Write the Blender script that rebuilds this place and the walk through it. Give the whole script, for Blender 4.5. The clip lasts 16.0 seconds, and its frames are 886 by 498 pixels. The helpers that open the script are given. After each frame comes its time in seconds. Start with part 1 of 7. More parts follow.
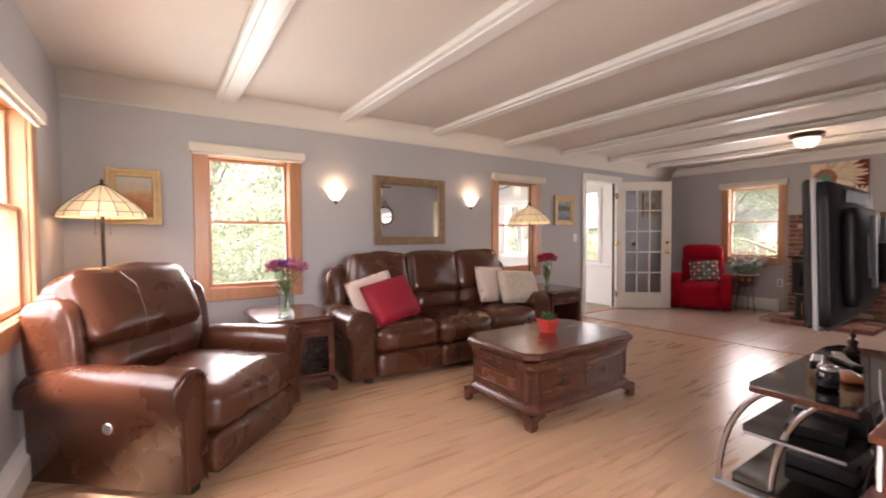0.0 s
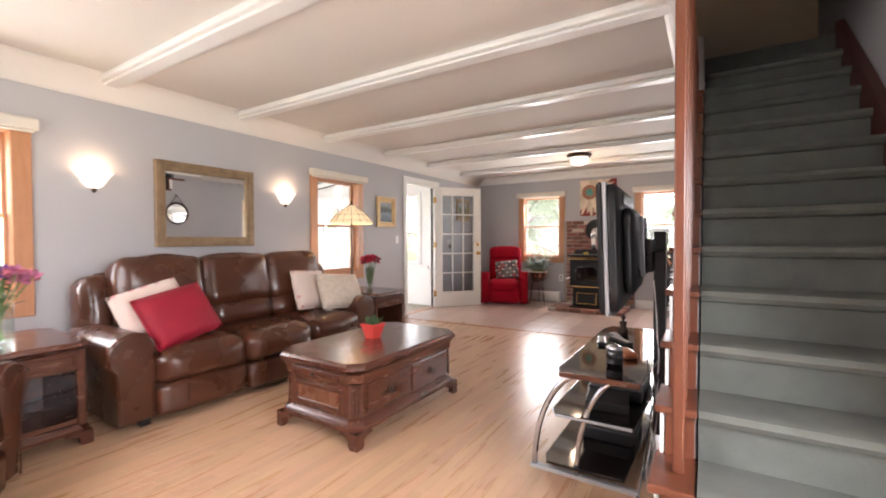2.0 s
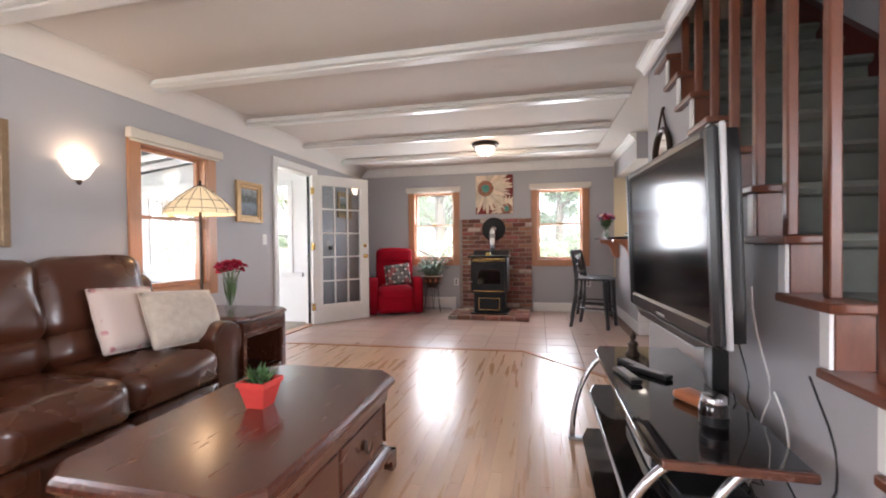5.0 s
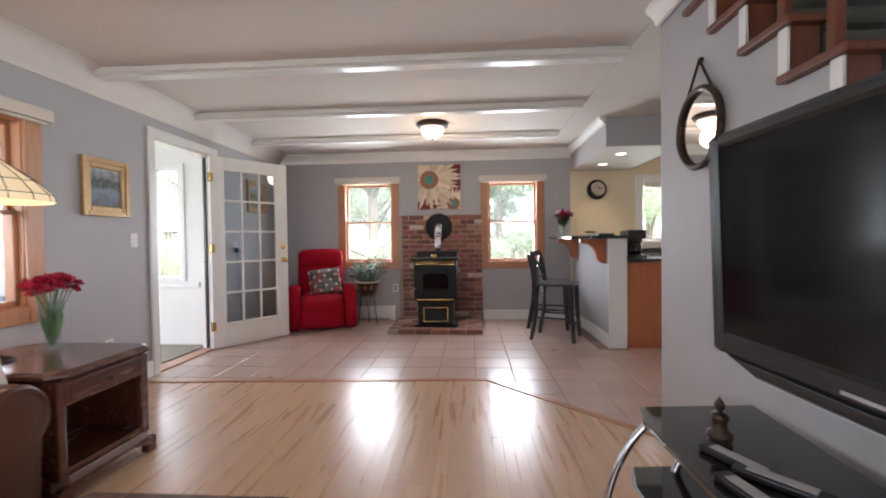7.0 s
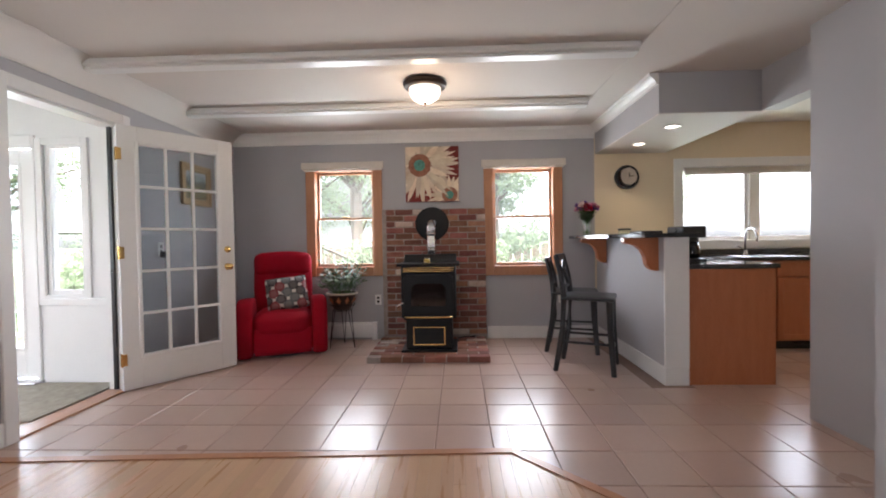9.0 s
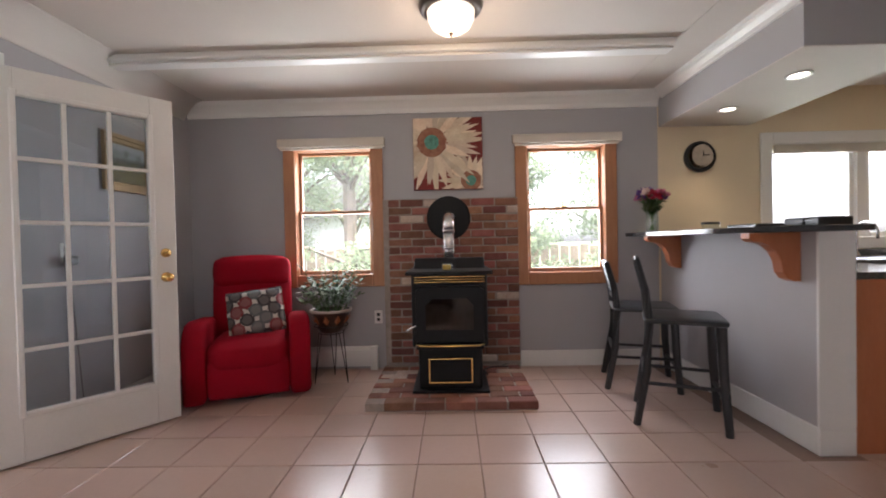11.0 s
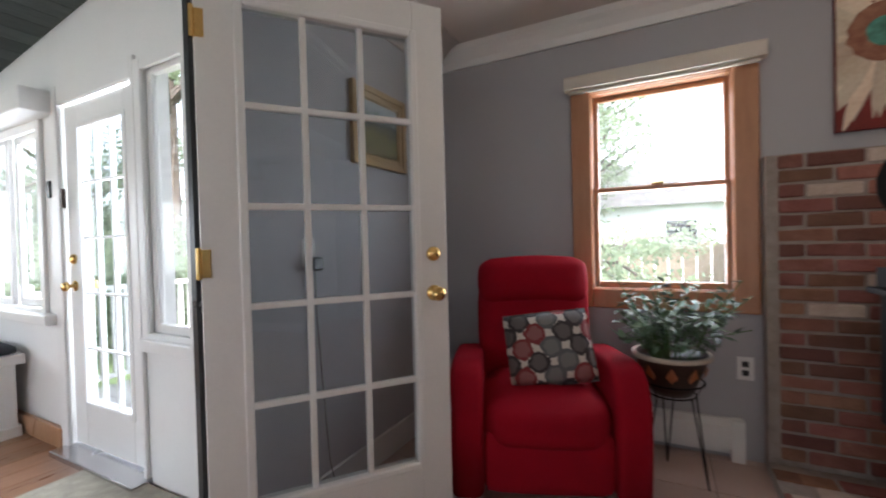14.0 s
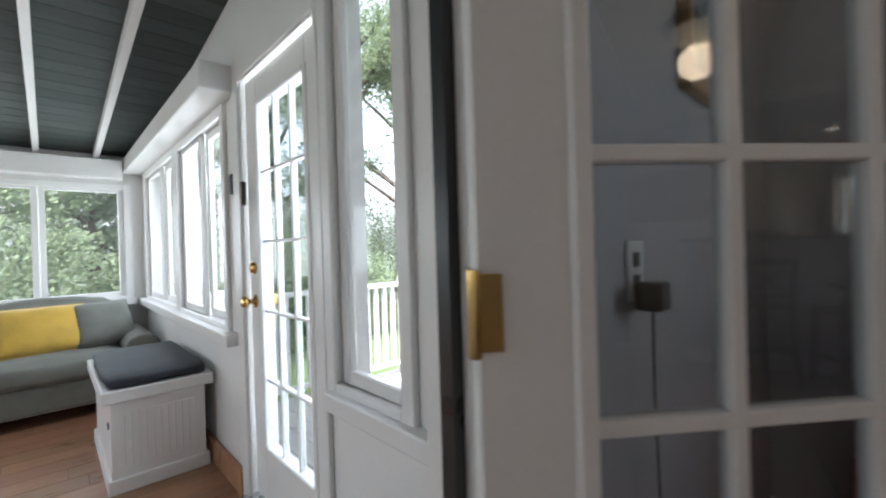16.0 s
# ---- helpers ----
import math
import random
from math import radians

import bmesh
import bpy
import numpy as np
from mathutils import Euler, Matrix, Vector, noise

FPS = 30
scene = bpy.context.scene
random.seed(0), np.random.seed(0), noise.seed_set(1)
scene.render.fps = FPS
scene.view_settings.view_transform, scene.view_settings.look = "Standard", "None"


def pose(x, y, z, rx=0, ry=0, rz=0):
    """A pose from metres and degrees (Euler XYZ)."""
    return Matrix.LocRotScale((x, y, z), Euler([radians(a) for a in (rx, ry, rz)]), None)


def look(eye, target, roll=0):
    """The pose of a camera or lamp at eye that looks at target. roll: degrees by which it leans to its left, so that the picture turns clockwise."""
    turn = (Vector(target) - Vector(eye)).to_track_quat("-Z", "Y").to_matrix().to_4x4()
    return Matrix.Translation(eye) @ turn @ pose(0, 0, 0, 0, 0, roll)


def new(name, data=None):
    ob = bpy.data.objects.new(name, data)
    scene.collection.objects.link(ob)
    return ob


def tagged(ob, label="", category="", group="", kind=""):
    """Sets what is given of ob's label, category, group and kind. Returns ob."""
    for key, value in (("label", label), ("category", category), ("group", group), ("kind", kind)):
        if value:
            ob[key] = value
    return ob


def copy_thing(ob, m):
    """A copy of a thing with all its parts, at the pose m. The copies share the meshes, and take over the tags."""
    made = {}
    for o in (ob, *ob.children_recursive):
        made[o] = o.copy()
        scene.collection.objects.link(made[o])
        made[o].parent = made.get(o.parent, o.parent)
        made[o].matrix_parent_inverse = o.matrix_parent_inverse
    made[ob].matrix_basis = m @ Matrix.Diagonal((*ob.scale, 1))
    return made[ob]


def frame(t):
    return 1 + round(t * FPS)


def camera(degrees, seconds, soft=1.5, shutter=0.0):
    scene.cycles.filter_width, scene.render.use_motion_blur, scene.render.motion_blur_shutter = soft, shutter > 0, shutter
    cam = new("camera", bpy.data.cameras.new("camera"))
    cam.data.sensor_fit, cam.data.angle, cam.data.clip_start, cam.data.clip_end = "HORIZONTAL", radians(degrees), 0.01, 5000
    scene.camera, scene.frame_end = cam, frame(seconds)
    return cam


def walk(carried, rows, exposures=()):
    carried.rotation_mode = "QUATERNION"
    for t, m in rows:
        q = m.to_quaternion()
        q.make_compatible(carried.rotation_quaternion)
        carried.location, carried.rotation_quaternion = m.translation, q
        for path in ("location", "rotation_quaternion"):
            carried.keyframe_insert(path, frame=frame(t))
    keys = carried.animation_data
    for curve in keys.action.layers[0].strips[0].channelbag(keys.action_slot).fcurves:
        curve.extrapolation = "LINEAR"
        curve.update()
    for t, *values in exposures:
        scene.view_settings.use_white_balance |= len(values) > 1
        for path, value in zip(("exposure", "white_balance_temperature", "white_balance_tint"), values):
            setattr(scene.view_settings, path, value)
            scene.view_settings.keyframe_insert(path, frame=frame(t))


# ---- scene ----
cam = camera(92.8, 16.0, 1.9, 0.4)
# seconds, eye in metres, turn in degrees
ROWS = [
    (0.0, -0.11, 0.165, 1.197, 88.3, 0.28, -34.0),
    (0.5, -0.1101, 0.1662, 1.1908, 88.47, 0.18, -39.87),
    (1.0, -0.0922, 0.1845, 1.183, 88.5, -0.04, -46.05),
    (1.5, -0.0312, 0.2603, 1.1592, 88.72, 0.19, -52.23),
    (2.0, 0.0649, 0.3506, 1.1547, 88.84, 0.21, -57.92),
    (2.5, 0.1643, 0.476, 1.1487, 88.91, 0.27, -61.94),
    (3.0, 0.2608, 0.6407, 1.1404, 88.83, 0.37, -64.63),
    (3.5, 0.3478, 0.8354, 1.1224, 88.84, 0.54, -67.62),
    (4.0, 0.4931, 1.0039, 1.1, 88.97, 0.63, -70.98),
    (6.5, 1.5102, 1.5018, 1.1269, 89.05, 0.65, -84.42),
    (7.0, 1.7734, 1.5507, 1.1374, 88.81, 0.76, -86.35),
    (7.5, 2.0749, 1.5684, 1.1412, 88.91, 0.77, -87.41),
    (8.0, 2.3534, 1.6049, 1.1427, 88.92, 0.77, -87.56),
    (10.5, 3.8034, 1.8672, 1.1171, 88.92, 1.19, -88.74),
    (11.0, 4.0449, 1.958, 1.1156, 89.09, 1.2, -88.76),
    (11.5, 4.2633, 2.098, 1.1194, 89.02, 1.24, -87.99),
    (12.0, 4.4868, 2.2392, 1.1186, 88.91, 1.38, -84.89),
    (12.5, 4.7098, 2.3896, 1.1171, 89.26, 1.45, -79.98),
    (13.0, 4.8986, 2.5774, 1.1163, 89.38, 1.36, -73.99),
    (13.5, 5.0662, 2.7723, 1.1216, 89.2, 1.48, -68.19),
    (14.0, 5.2448, 2.9834, 1.1299, 89.06, 1.44, -62.42),
    (14.5, 5.3845, 3.2287, 1.1314, 89.19, 1.57, -56.58),
    (15.0, 5.5013, 3.4758, 1.1366, 89.3, 1.75, -51.83),
    (15.5, 5.6369, 3.7246, 1.1524, 89.55, 1.65, -47.89),
    (16.0, 5.7134, 3.9526, 1.1577, 89.69, 1.72, -43.12),
]
EXPOSURES = [(0.0, 3.25, 7050, 25), (1.5, 3.7, 6800, 19), (2.7, 3.92, 6400, 18), (4.0, 3.84, 6280, 18), (7.0, 3.62, 6000, 14), (8.0, 3.55, 6000, 14), (11.0, 3.25, 6250, 17), (13.0, 3.42, 6050, 15), (14.0, 2.9, 5950, 13), (14.5, 2.65, 5900, 12), (16.0, 2.2, 5900, 10)]
walk(cam, [(t, pose(x, y, z, rx, ry, rz)) for t, x, y, z, rx, ry, rz in ROWS], EXPOSURES)

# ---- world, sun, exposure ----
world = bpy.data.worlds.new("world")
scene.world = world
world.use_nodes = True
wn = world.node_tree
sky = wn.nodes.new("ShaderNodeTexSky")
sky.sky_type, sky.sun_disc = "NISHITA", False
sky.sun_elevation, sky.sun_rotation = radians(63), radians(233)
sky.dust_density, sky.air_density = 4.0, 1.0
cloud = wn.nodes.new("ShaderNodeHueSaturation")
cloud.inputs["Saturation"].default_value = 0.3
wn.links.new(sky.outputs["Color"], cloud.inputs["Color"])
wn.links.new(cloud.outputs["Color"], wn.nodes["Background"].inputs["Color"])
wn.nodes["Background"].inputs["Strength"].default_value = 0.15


def lamp(name, kind, m, energy, color=(1, 1, 1), **more):
    data = bpy.data.lights.new(name, kind)
    data.energy, data.color = energy, color
    for key, value in more.items():
        if key == "angle":
            data.angle = value
        if key == "size":
            data.shape, data.size, data.size_y = "RECTANGLE", value[0], value[1]
        if key == "radius":
            data.shadow_soft_size = value
    ob = new(name, data)
    ob.matrix_world = m
    return ob


lamp("sun", "SUN", look((0, 0, 10), (4, 3, 0)), 2.8, (1, 0.97, 0.92), angle=radians(15))


# ---- materials ----
def mat(name, color, rough=0.5, metal=0.0, vary=0.08, scale=4.0, fine=60.0, bump=0.05, dist=0.004, stretch=(1, 1, 1), coat=0.0, color2=None, emit=0.0, trans=0.0, sheen=0.0, rvar=0.08, world_space=False):
    """A surface with coarse and fine variation of colour and gloss, and fine relief."""
    m = bpy.data.materials.new(name)
    m.use_nodes = True
    nt = m.node_tree
    b = nt.nodes["Principled BSDF"]
    N, L = nt.nodes.new, nt.links.new
    tc = N("ShaderNodeTexCoord")
    mp = N("ShaderNodeMapping")
    mp.inputs["Scale"].default_value = stretch
    mp.inputs["Location"].default_value = (0.13, 0.27, 0.37)
    L(N("ShaderNodeNewGeometry").outputs["Position"] if world_space else tc.outputs["Object"], mp.inputs["Vector"])
    n1, n2 = N("ShaderNodeTexNoise"), N("ShaderNodeTexNoise")
    n1.inputs["Scale"].default_value, n2.inputs["Scale"].default_value = scale, fine
    n1.inputs["Detail"].default_value, n2.inputs["Detail"].default_value = 4, 3
    L(mp.outputs["Vector"], n1.inputs["Vector"])
    L(mp.outputs["Vector"], n2.inputs["Vector"])
    mixn = N("ShaderNodeMix")
    mixn.data_type = "FLOAT"
    mixn.inputs["Factor"].default_value = 0.4
    L(n1.outputs["Fac"], mixn.inputs["A"])
    L(n2.outputs["Fac"], mixn.inputs["B"])
    ramp = N("ShaderNodeValToRGB")
    c = Vector(color)
    d = Vector(color2) if color2 else c
    lo = c * (1 - vary * 1.5) if not color2 else c
    hi = d * (1 + vary) if not color2 else d
    ramp.color_ramp.elements[0].position, ramp.color_ramp.elements[1].position = 0.3, 0.7
    ramp.color_ramp.elements[0].color = (*lo, 1)
    ramp.color_ramp.elements[1].color = (*hi, 1)
    L(mixn.outputs["Result"], ramp.inputs["Fac"])
    L(ramp.outputs["Color"], b.inputs["Base Color"])
    rr = N("ShaderNodeMapRange")
    rr.inputs["To Min"].default_value, rr.inputs["To Max"].default_value = max(0.02, rough - rvar), min(1, rough + rvar)
    L(n1.outputs["Fac"], rr.inputs["Value"])
    L(rr.outputs["Result"], b.inputs["Roughness"])
    b.inputs["Metallic"].default_value = metal
    b.inputs["Coat Weight"].default_value = coat
    b.inputs["Coat Roughness"].default_value = min(0.3, rough * 0.75)
    b.inputs["Transmission Weight"].default_value = trans
    b.inputs["Sheen Weight"].default_value = sheen
    if emit:
        b.inputs["Emission Color"].default_value = (*color, 1)
        b.inputs["Emission Strength"].default_value = emit
    if bump:
        bp = N("ShaderNodeBump")
        bp.inputs["Strength"].default_value, bp.inputs["Distance"].default_value = bump, dist
        L(mixn.outputs["Result"], bp.inputs["Height"])
        L(bp.outputs["Normal"], b.inputs["Normal"])
    return m


M_WALL = mat("grey_wall_paint", (0.425, 0.415, 0.43), 0.6, vary=0.03, scale=2, fine=180, bump=0.06, dist=0.002)
M_CREAM = mat("cream_wall_paint", (0.75, 0.63, 0.45), 0.6, vary=0.03, scale=2, fine=180, bump=0.06, dist=0.002)
M_CEIL = mat("ceiling_paint", (0.68, 0.63, 0.585), 0.75, vary=0.03, scale=1.5, fine=120, bump=0.02, dist=0.002)
M_WHITE = mat("white_gloss_paint", (0.8, 0.79, 0.77), 0.35, vary=0.03, scale=3, fine=90, bump=0.05, dist=0.001)
M_OAK = mat("honey_oak_casing", (0.40, 0.175, 0.08), 0.35, color2=(0.50, 0.24, 0.12), scale=6, fine=40, bump=0.08, dist=0.001, stretch=(6, 6, 1), coat=0.3)
M_FLOOR = mat("maple_floor", (0.555, 0.34, 0.205), 0.29, color2=(0.61, 0.395, 0.25), scale=3, fine=30, bump=0.01, dist=0.001, stretch=(0.6, 8, 1), coat=0.3, world_space=True)
M_TILE = mat("terracotta_tile", (0.49, 0.35, 0.29), 0.28, color2=(0.53, 0.385, 0.325), scale=2.5, fine=50, bump=0.015, dist=0.001, coat=0.2, rvar=0.015, world_space=True)
M_LEATHER = mat("brown_leather", (0.056, 0.0172, 0.0085), 0.28, color2=(0.074, 0.0238, 0.0112), scale=3, fine=160, bump=0.14, dist=0.002, coat=0.15)
M_CHERRY = mat("dark_cherry_wood", (0.05, 0.014, 0.009), 0.25, color2=(0.10, 0.031, 0.016), scale=5, fine=40, bump=0.04, dist=0.001, stretch=(1, 7, 7), coat=0.5)
M_STAIRWOOD = mat("red_oak_baluster", (0.115, 0.033, 0.016), 0.35, color2=(0.18, 0.056, 0.028), scale=6, fine=40, bump=0.05, dist=0.001, stretch=(6, 6, 1), coat=0.3)
M_CARPET = mat("green_grey_carpet", (0.10, 0.109, 0.097), 0.95, color2=(0.145, 0.156, 0.139), scale=9, fine=300, bump=0.7, dist=0.006)
M_RED = mat("red_upholstery", (0.30, 0.0012, 0.012), 0.85, vary=0.12, scale=7, fine=280, bump=0.3, dist=0.002)
M_RED.node_tree.nodes["Principled BSDF"].inputs["Specular IOR Level"].default_value = 0.2
M_BLACK = mat("black_plastic", (0.012, 0.012, 0.013), 0.3, vary=0.1)
M_IRON = mat("black_stove_iron", (0.012, 0.012, 0.013), 0.45, vary=0.15, scale=8, fine=200, bump=0.1, dist=0.001)
M_IRON.node_tree.nodes["Principled BSDF"].inputs["Specular IOR Level"].default_value = 0.22
M_BRICK = mat("brick", (0.19, 0.068, 0.046), 0.85, color2=(0.32, 0.145, 0.105), scale=12, fine=120, bump=0.5, dist=0.004, world_space=True)
M_GRASS = mat("grass", (0.08, 0.115, 0.04), 0.9, color2=(0.13, 0.17, 0.07), scale=0.6, fine=30, bump=0.4, dist=0.03)


# ---- building tools ----
def mesh(name, bm, material, parent=None, m=None, smooth=False):
    bmesh.ops.recalc_face_normals(bm, faces=bm.faces[:])
    data = bpy.data.meshes.new(name)
    if smooth:
        for f in bm.faces:
            f.smooth = True
    bm.to_mesh(data)
    bm.free()
    for one in material if isinstance(material, (list, tuple)) else [material]:
        data.materials.append(one)
    ob = new(name, data)
    if parent:
        ob.parent = parent
    if m is not None:
        ob.matrix_basis = m
    return ob


def part(name, bm, material, parent, label="", smooth=False, m=None):
    ob = mesh(name, bm, material, parent, m, smooth)
    if label:
        ob["label"] = label
    return ob


def thing(name, m, label, category, group="", kind=""):
    ob = new(name)
    ob.empty_display_size = 0.1
    ob.matrix_basis = m
    return tagged(ob, label, category, group, kind)


def box(bm, x0, x1, y0, y1, z0, z1, bevel=0.0, segments=2):
    made = bmesh.ops.create_cube(bm, size=1.0, matrix=Matrix.LocRotScale(((x0 + x1) / 2, (y0 + y1) / 2, (z0 + z1) / 2), None, (abs(x1 - x0), abs(y1 - y0), abs(z1 - z0))))
    if bevel:
        edges = {e for v in made["verts"] for e in v.link_edges}
        bmesh.ops.bevel(bm, geom=list(edges), offset=bevel, segments=segments, affect="EDGES", profile=0.5)
    return bm


def boxed(*args, **kw):
    return box(bmesh.new(), *args, **kw)


def panel_wall(name, along, a0, a1, d0, d1, z0, z1, holes, material, label):
    """A wall along 'x' or 'y' from a0 to a1, d0 to d1 thick, with openings (a, a, z, z) through it."""
    bm = bmesh.new()
    cuts = sorted({a0, a1, *[h[0] for h in holes], *[h[1] for h in holes]})
    for u, v in zip(cuts, cuts[1:]):
        inside = sorted([h for h in holes if h[0] <= u + 1e-6 and h[1] >= v - 1e-6], key=lambda h: h[2])
        z = z0
        for h in [*inside, (0, 0, z1, z1)]:
            if h[2] - z > 1e-4:
                if along == "x":
                    box(bm, u, v, d0, d1, z, h[2])
                else:
                    box(bm, d0, d1, u, v, z, h[2])
            z = h[3]
    bmesh.ops.remove_doubles(bm, verts=bm.verts[:], dist=1e-5)
    return tagged(mesh(name, bm, material), label, "wall", kind="structure")


def bar_between(bm, a, b, r, sides=8, r2=None):
    """A round bar from a to b."""
    a, b = Vector(a), Vector(b)
    m = Matrix.Translation((a + b) / 2) @ (b - a).to_track_quat("Z", "Y").to_matrix().to_4x4()
    bmesh.ops.create_cone(bm, cap_ends=True, segments=sides, radius1=r, radius2=r if r2 is None else r2, depth=(b - a).length, matrix=m)
    return bm


def tube(points, r, sides=8, bm=None):
    """A bent round tube through the points."""
    bm = bm or bmesh.new()
    pts = [Vector(p) for p in points]
    rings = []
    for i, p in enumerate(pts):
        d = (pts[min(i + 1, len(pts) - 1)] - pts[max(i - 1, 0)]).normalized()
        q = d.to_track_quat("Z", "Y")
        rr = r[i] if isinstance(r, (list, tuple)) else r
        rings.append([bm.verts.new(p + q @ Vector((rr * math.cos(6.28318 * k / sides), rr * math.sin(6.28318 * k / sides), 0))) for k in range(sides)])
    for u, v in zip(rings, rings[1:]):
        for k in range(sides):
            bm.faces.new((u[k], u[(k + 1) % sides], v[(k + 1) % sides], v[k]))
    bm.faces.new(rings[0][::-1])
    bm.faces.new(rings[-1])
    return bm


def arc(f, n=12):
    return [f(i / n) for i in range(n + 1)]


def lathe(profile, sides=24, bm=None, origin=(0, 0, 0)):
    """A turned shape from (radius, height) pairs."""
    bm = bm or bmesh.new()
    o = Vector(origin)
    rings = [[bm.verts.new(o + Vector((max(r, 1e-4) * math.cos(6.28318 * k / sides), max(r, 1e-4) * math.sin(6.28318 * k / sides), z))) for k in range(sides)] for r, z in profile]
    for u, v in zip(rings, rings[1:]):
        for k in range(sides):
            bm.faces.new((u[k], u[(k + 1) % sides], v[(k + 1) % sides], v[k]))
    return bm


def prism(outline, axis, a, b, bevel=0.0, bm=None):
    """An outline of 2D points pushed along 'x', 'y' or 'z' from a to b. For x the points are (y, z), for y (x, z), for z (x, y)."""
    bm = bm or bmesh.new()

    def at(p, d):
        return {"x": (d, p[0], p[1]), "y": (p[0], d, p[1]), "z": (p[0], p[1], d)}[axis]

    lo = [bm.verts.new(at(p, a)) for p in outline]
    hi = [bm.verts.new(at(p, b)) for p in outline]
    f1, f2 = bm.faces.new(lo), bm.faces.new(hi[::-1])
    n = len(outline)
    for k in range(n):
        bm.faces.new((lo[k], hi[k], hi[(k + 1) % n], lo[(k + 1) % n]))
    bmesh.ops.recalc_face_normals(bm, faces=bm.faces[:])
    if bevel:
        bmesh.ops.bevel(bm, geom=list({e for f in (f1, f2) for e in f.edges}), offset=bevel, segments=3, affect="EDGES", profile=0.5)
    return bm


def soft(x0, x1, y0, y1, z0, z1, r=0.05, puff=0.02, wrinkle=0.004, cuts=11, seed=0.0, tilt=None, bm=None, freq=9.0):
    """A stuffed, rounded cushion filling about the given box."""
    own = bmesh.new()
    bmesh.ops.create_cube(own, size=2.0)
    bmesh.ops.subdivide_edges(own, edges=own.edges[:], cuts=cuts, use_grid_fill=True)
    c = Vector(((x0 + x1) / 2, (y0 + y1) / 2, (z0 + z1) / 2))
    half = Vector(((x1 - x0) / 2, (y1 - y0) / 2, (z1 - z0) / 2))
    r = min(r, *half)
    inner = half - Vector((r, r, r))
    for v in own.verts:
        s = v.co.copy()
        p = Vector([s[i] * half[i] for i in range(3)])
        q = Vector([max(-inner[i], min(inner[i], p[i])) for i in range(3)])
        d = p - q
        if d.length > 1e-7:
            p = q + d.normalized() * r
        for i in range(3):
            j, k = (i + 1) % 3, (i + 2) % 3
            if abs(s[i]) > 0.999:
                p[i] += math.copysign(puff * (1 - s[j] ** 2) * (1 - s[k] ** 2), s[i])
        w = noise.noise_vector((p + c) * freq + Vector((seed, seed * 1.7, seed * 0.3)))
        v.co = p + w * wrinkle
    if tilt is not None:
        bmesh.ops.transform(own, matrix=tilt, verts=own.verts[:])
    bmesh.ops.translate(own, vec=c, verts=own.verts[:])
    if bm is None:
        return own
    data = bpy.data.meshes.new("tmp")
    own.to_mesh(data)
    own.free()
    bm.from_mesh(data)
    bpy.data.meshes.remove(data)
    return bm


def ringed(bm, x0, x1, z0, z1, w, y0, y1, bevel=0.004, wb=None):
    """Four bars round a rectangle in the xz plane: the border of a window, picture or panel."""
    wb = w if wb is None else wb
    box(bm, x0, x0 + w, y0, y1, z0, z1, bevel, 1)
    box(bm, x1 - w, x1, y0, y1, z0, z1, bevel, 1)
    box(bm, x0 + w, x1 - w, y0, y1, z1 - w, z1, bevel, 1)
    box(bm, x0 + w, x1 - w, y0, y1, z0, z0 + wb, bevel, 1)
    return bm


def glass_mat(name, gloss=0.02, tint=(1, 1, 1), base=0.025, veil=0.0):
    """Clear glass; the last argument scatters passing light, imitating glare round bright windows."""
    m = bpy.data.materials.new(name)
    m.use_nodes = True
    nt = m.node_tree
    nt.nodes.clear()
    N, L = nt.nodes.new, nt.links.new
    out, mix, tr, gl, lw = N("ShaderNodeOutputMaterial"), N("ShaderNodeMixShader"), N("ShaderNodeBsdfTransparent"), N("ShaderNodeBsdfGlossy"), N("ShaderNodeLayerWeight")
    po, ma = N("ShaderNodeMath"), N("ShaderNodeMath")
    tr.inputs["Color"].default_value = (*tint, 1)
    gl.inputs["Roughness"].default_value = gloss
    po.operation, ma.operation = "POWER", "MULTIPLY_ADD"
    po.inputs[1].default_value, ma.inputs[1].default_value, ma.inputs[2].default_value = 5.0, 0.8, base
    L(lw.outputs["Facing"], po.inputs[0])
    L(po.outputs[0], ma.inputs[0])
    L(ma.outputs[0], mix.inputs["Fac"])
    if veil:
        veil_mix, scatter = N("ShaderNodeMixShader"), N("ShaderNodeBsdfTranslucent")
        scatter.inputs["Color"].default_value = (0.9, 0.93, 0.9, 1)
        veil_mix.inputs["Fac"].default_value = veil
        L(tr.outputs["BSDF"], veil_mix.inputs[1])
        L(scatter.outputs["BSDF"], veil_mix.inputs[2])
        L(veil_mix.outputs["Shader"], mix.inputs[1])
    else:
        L(tr.outputs["BSDF"], mix.inputs[1])
    L(gl.outputs["BSDF"], mix.inputs[2])
    L(mix.outputs["Shader"], out.inputs["Surface"])
    return m


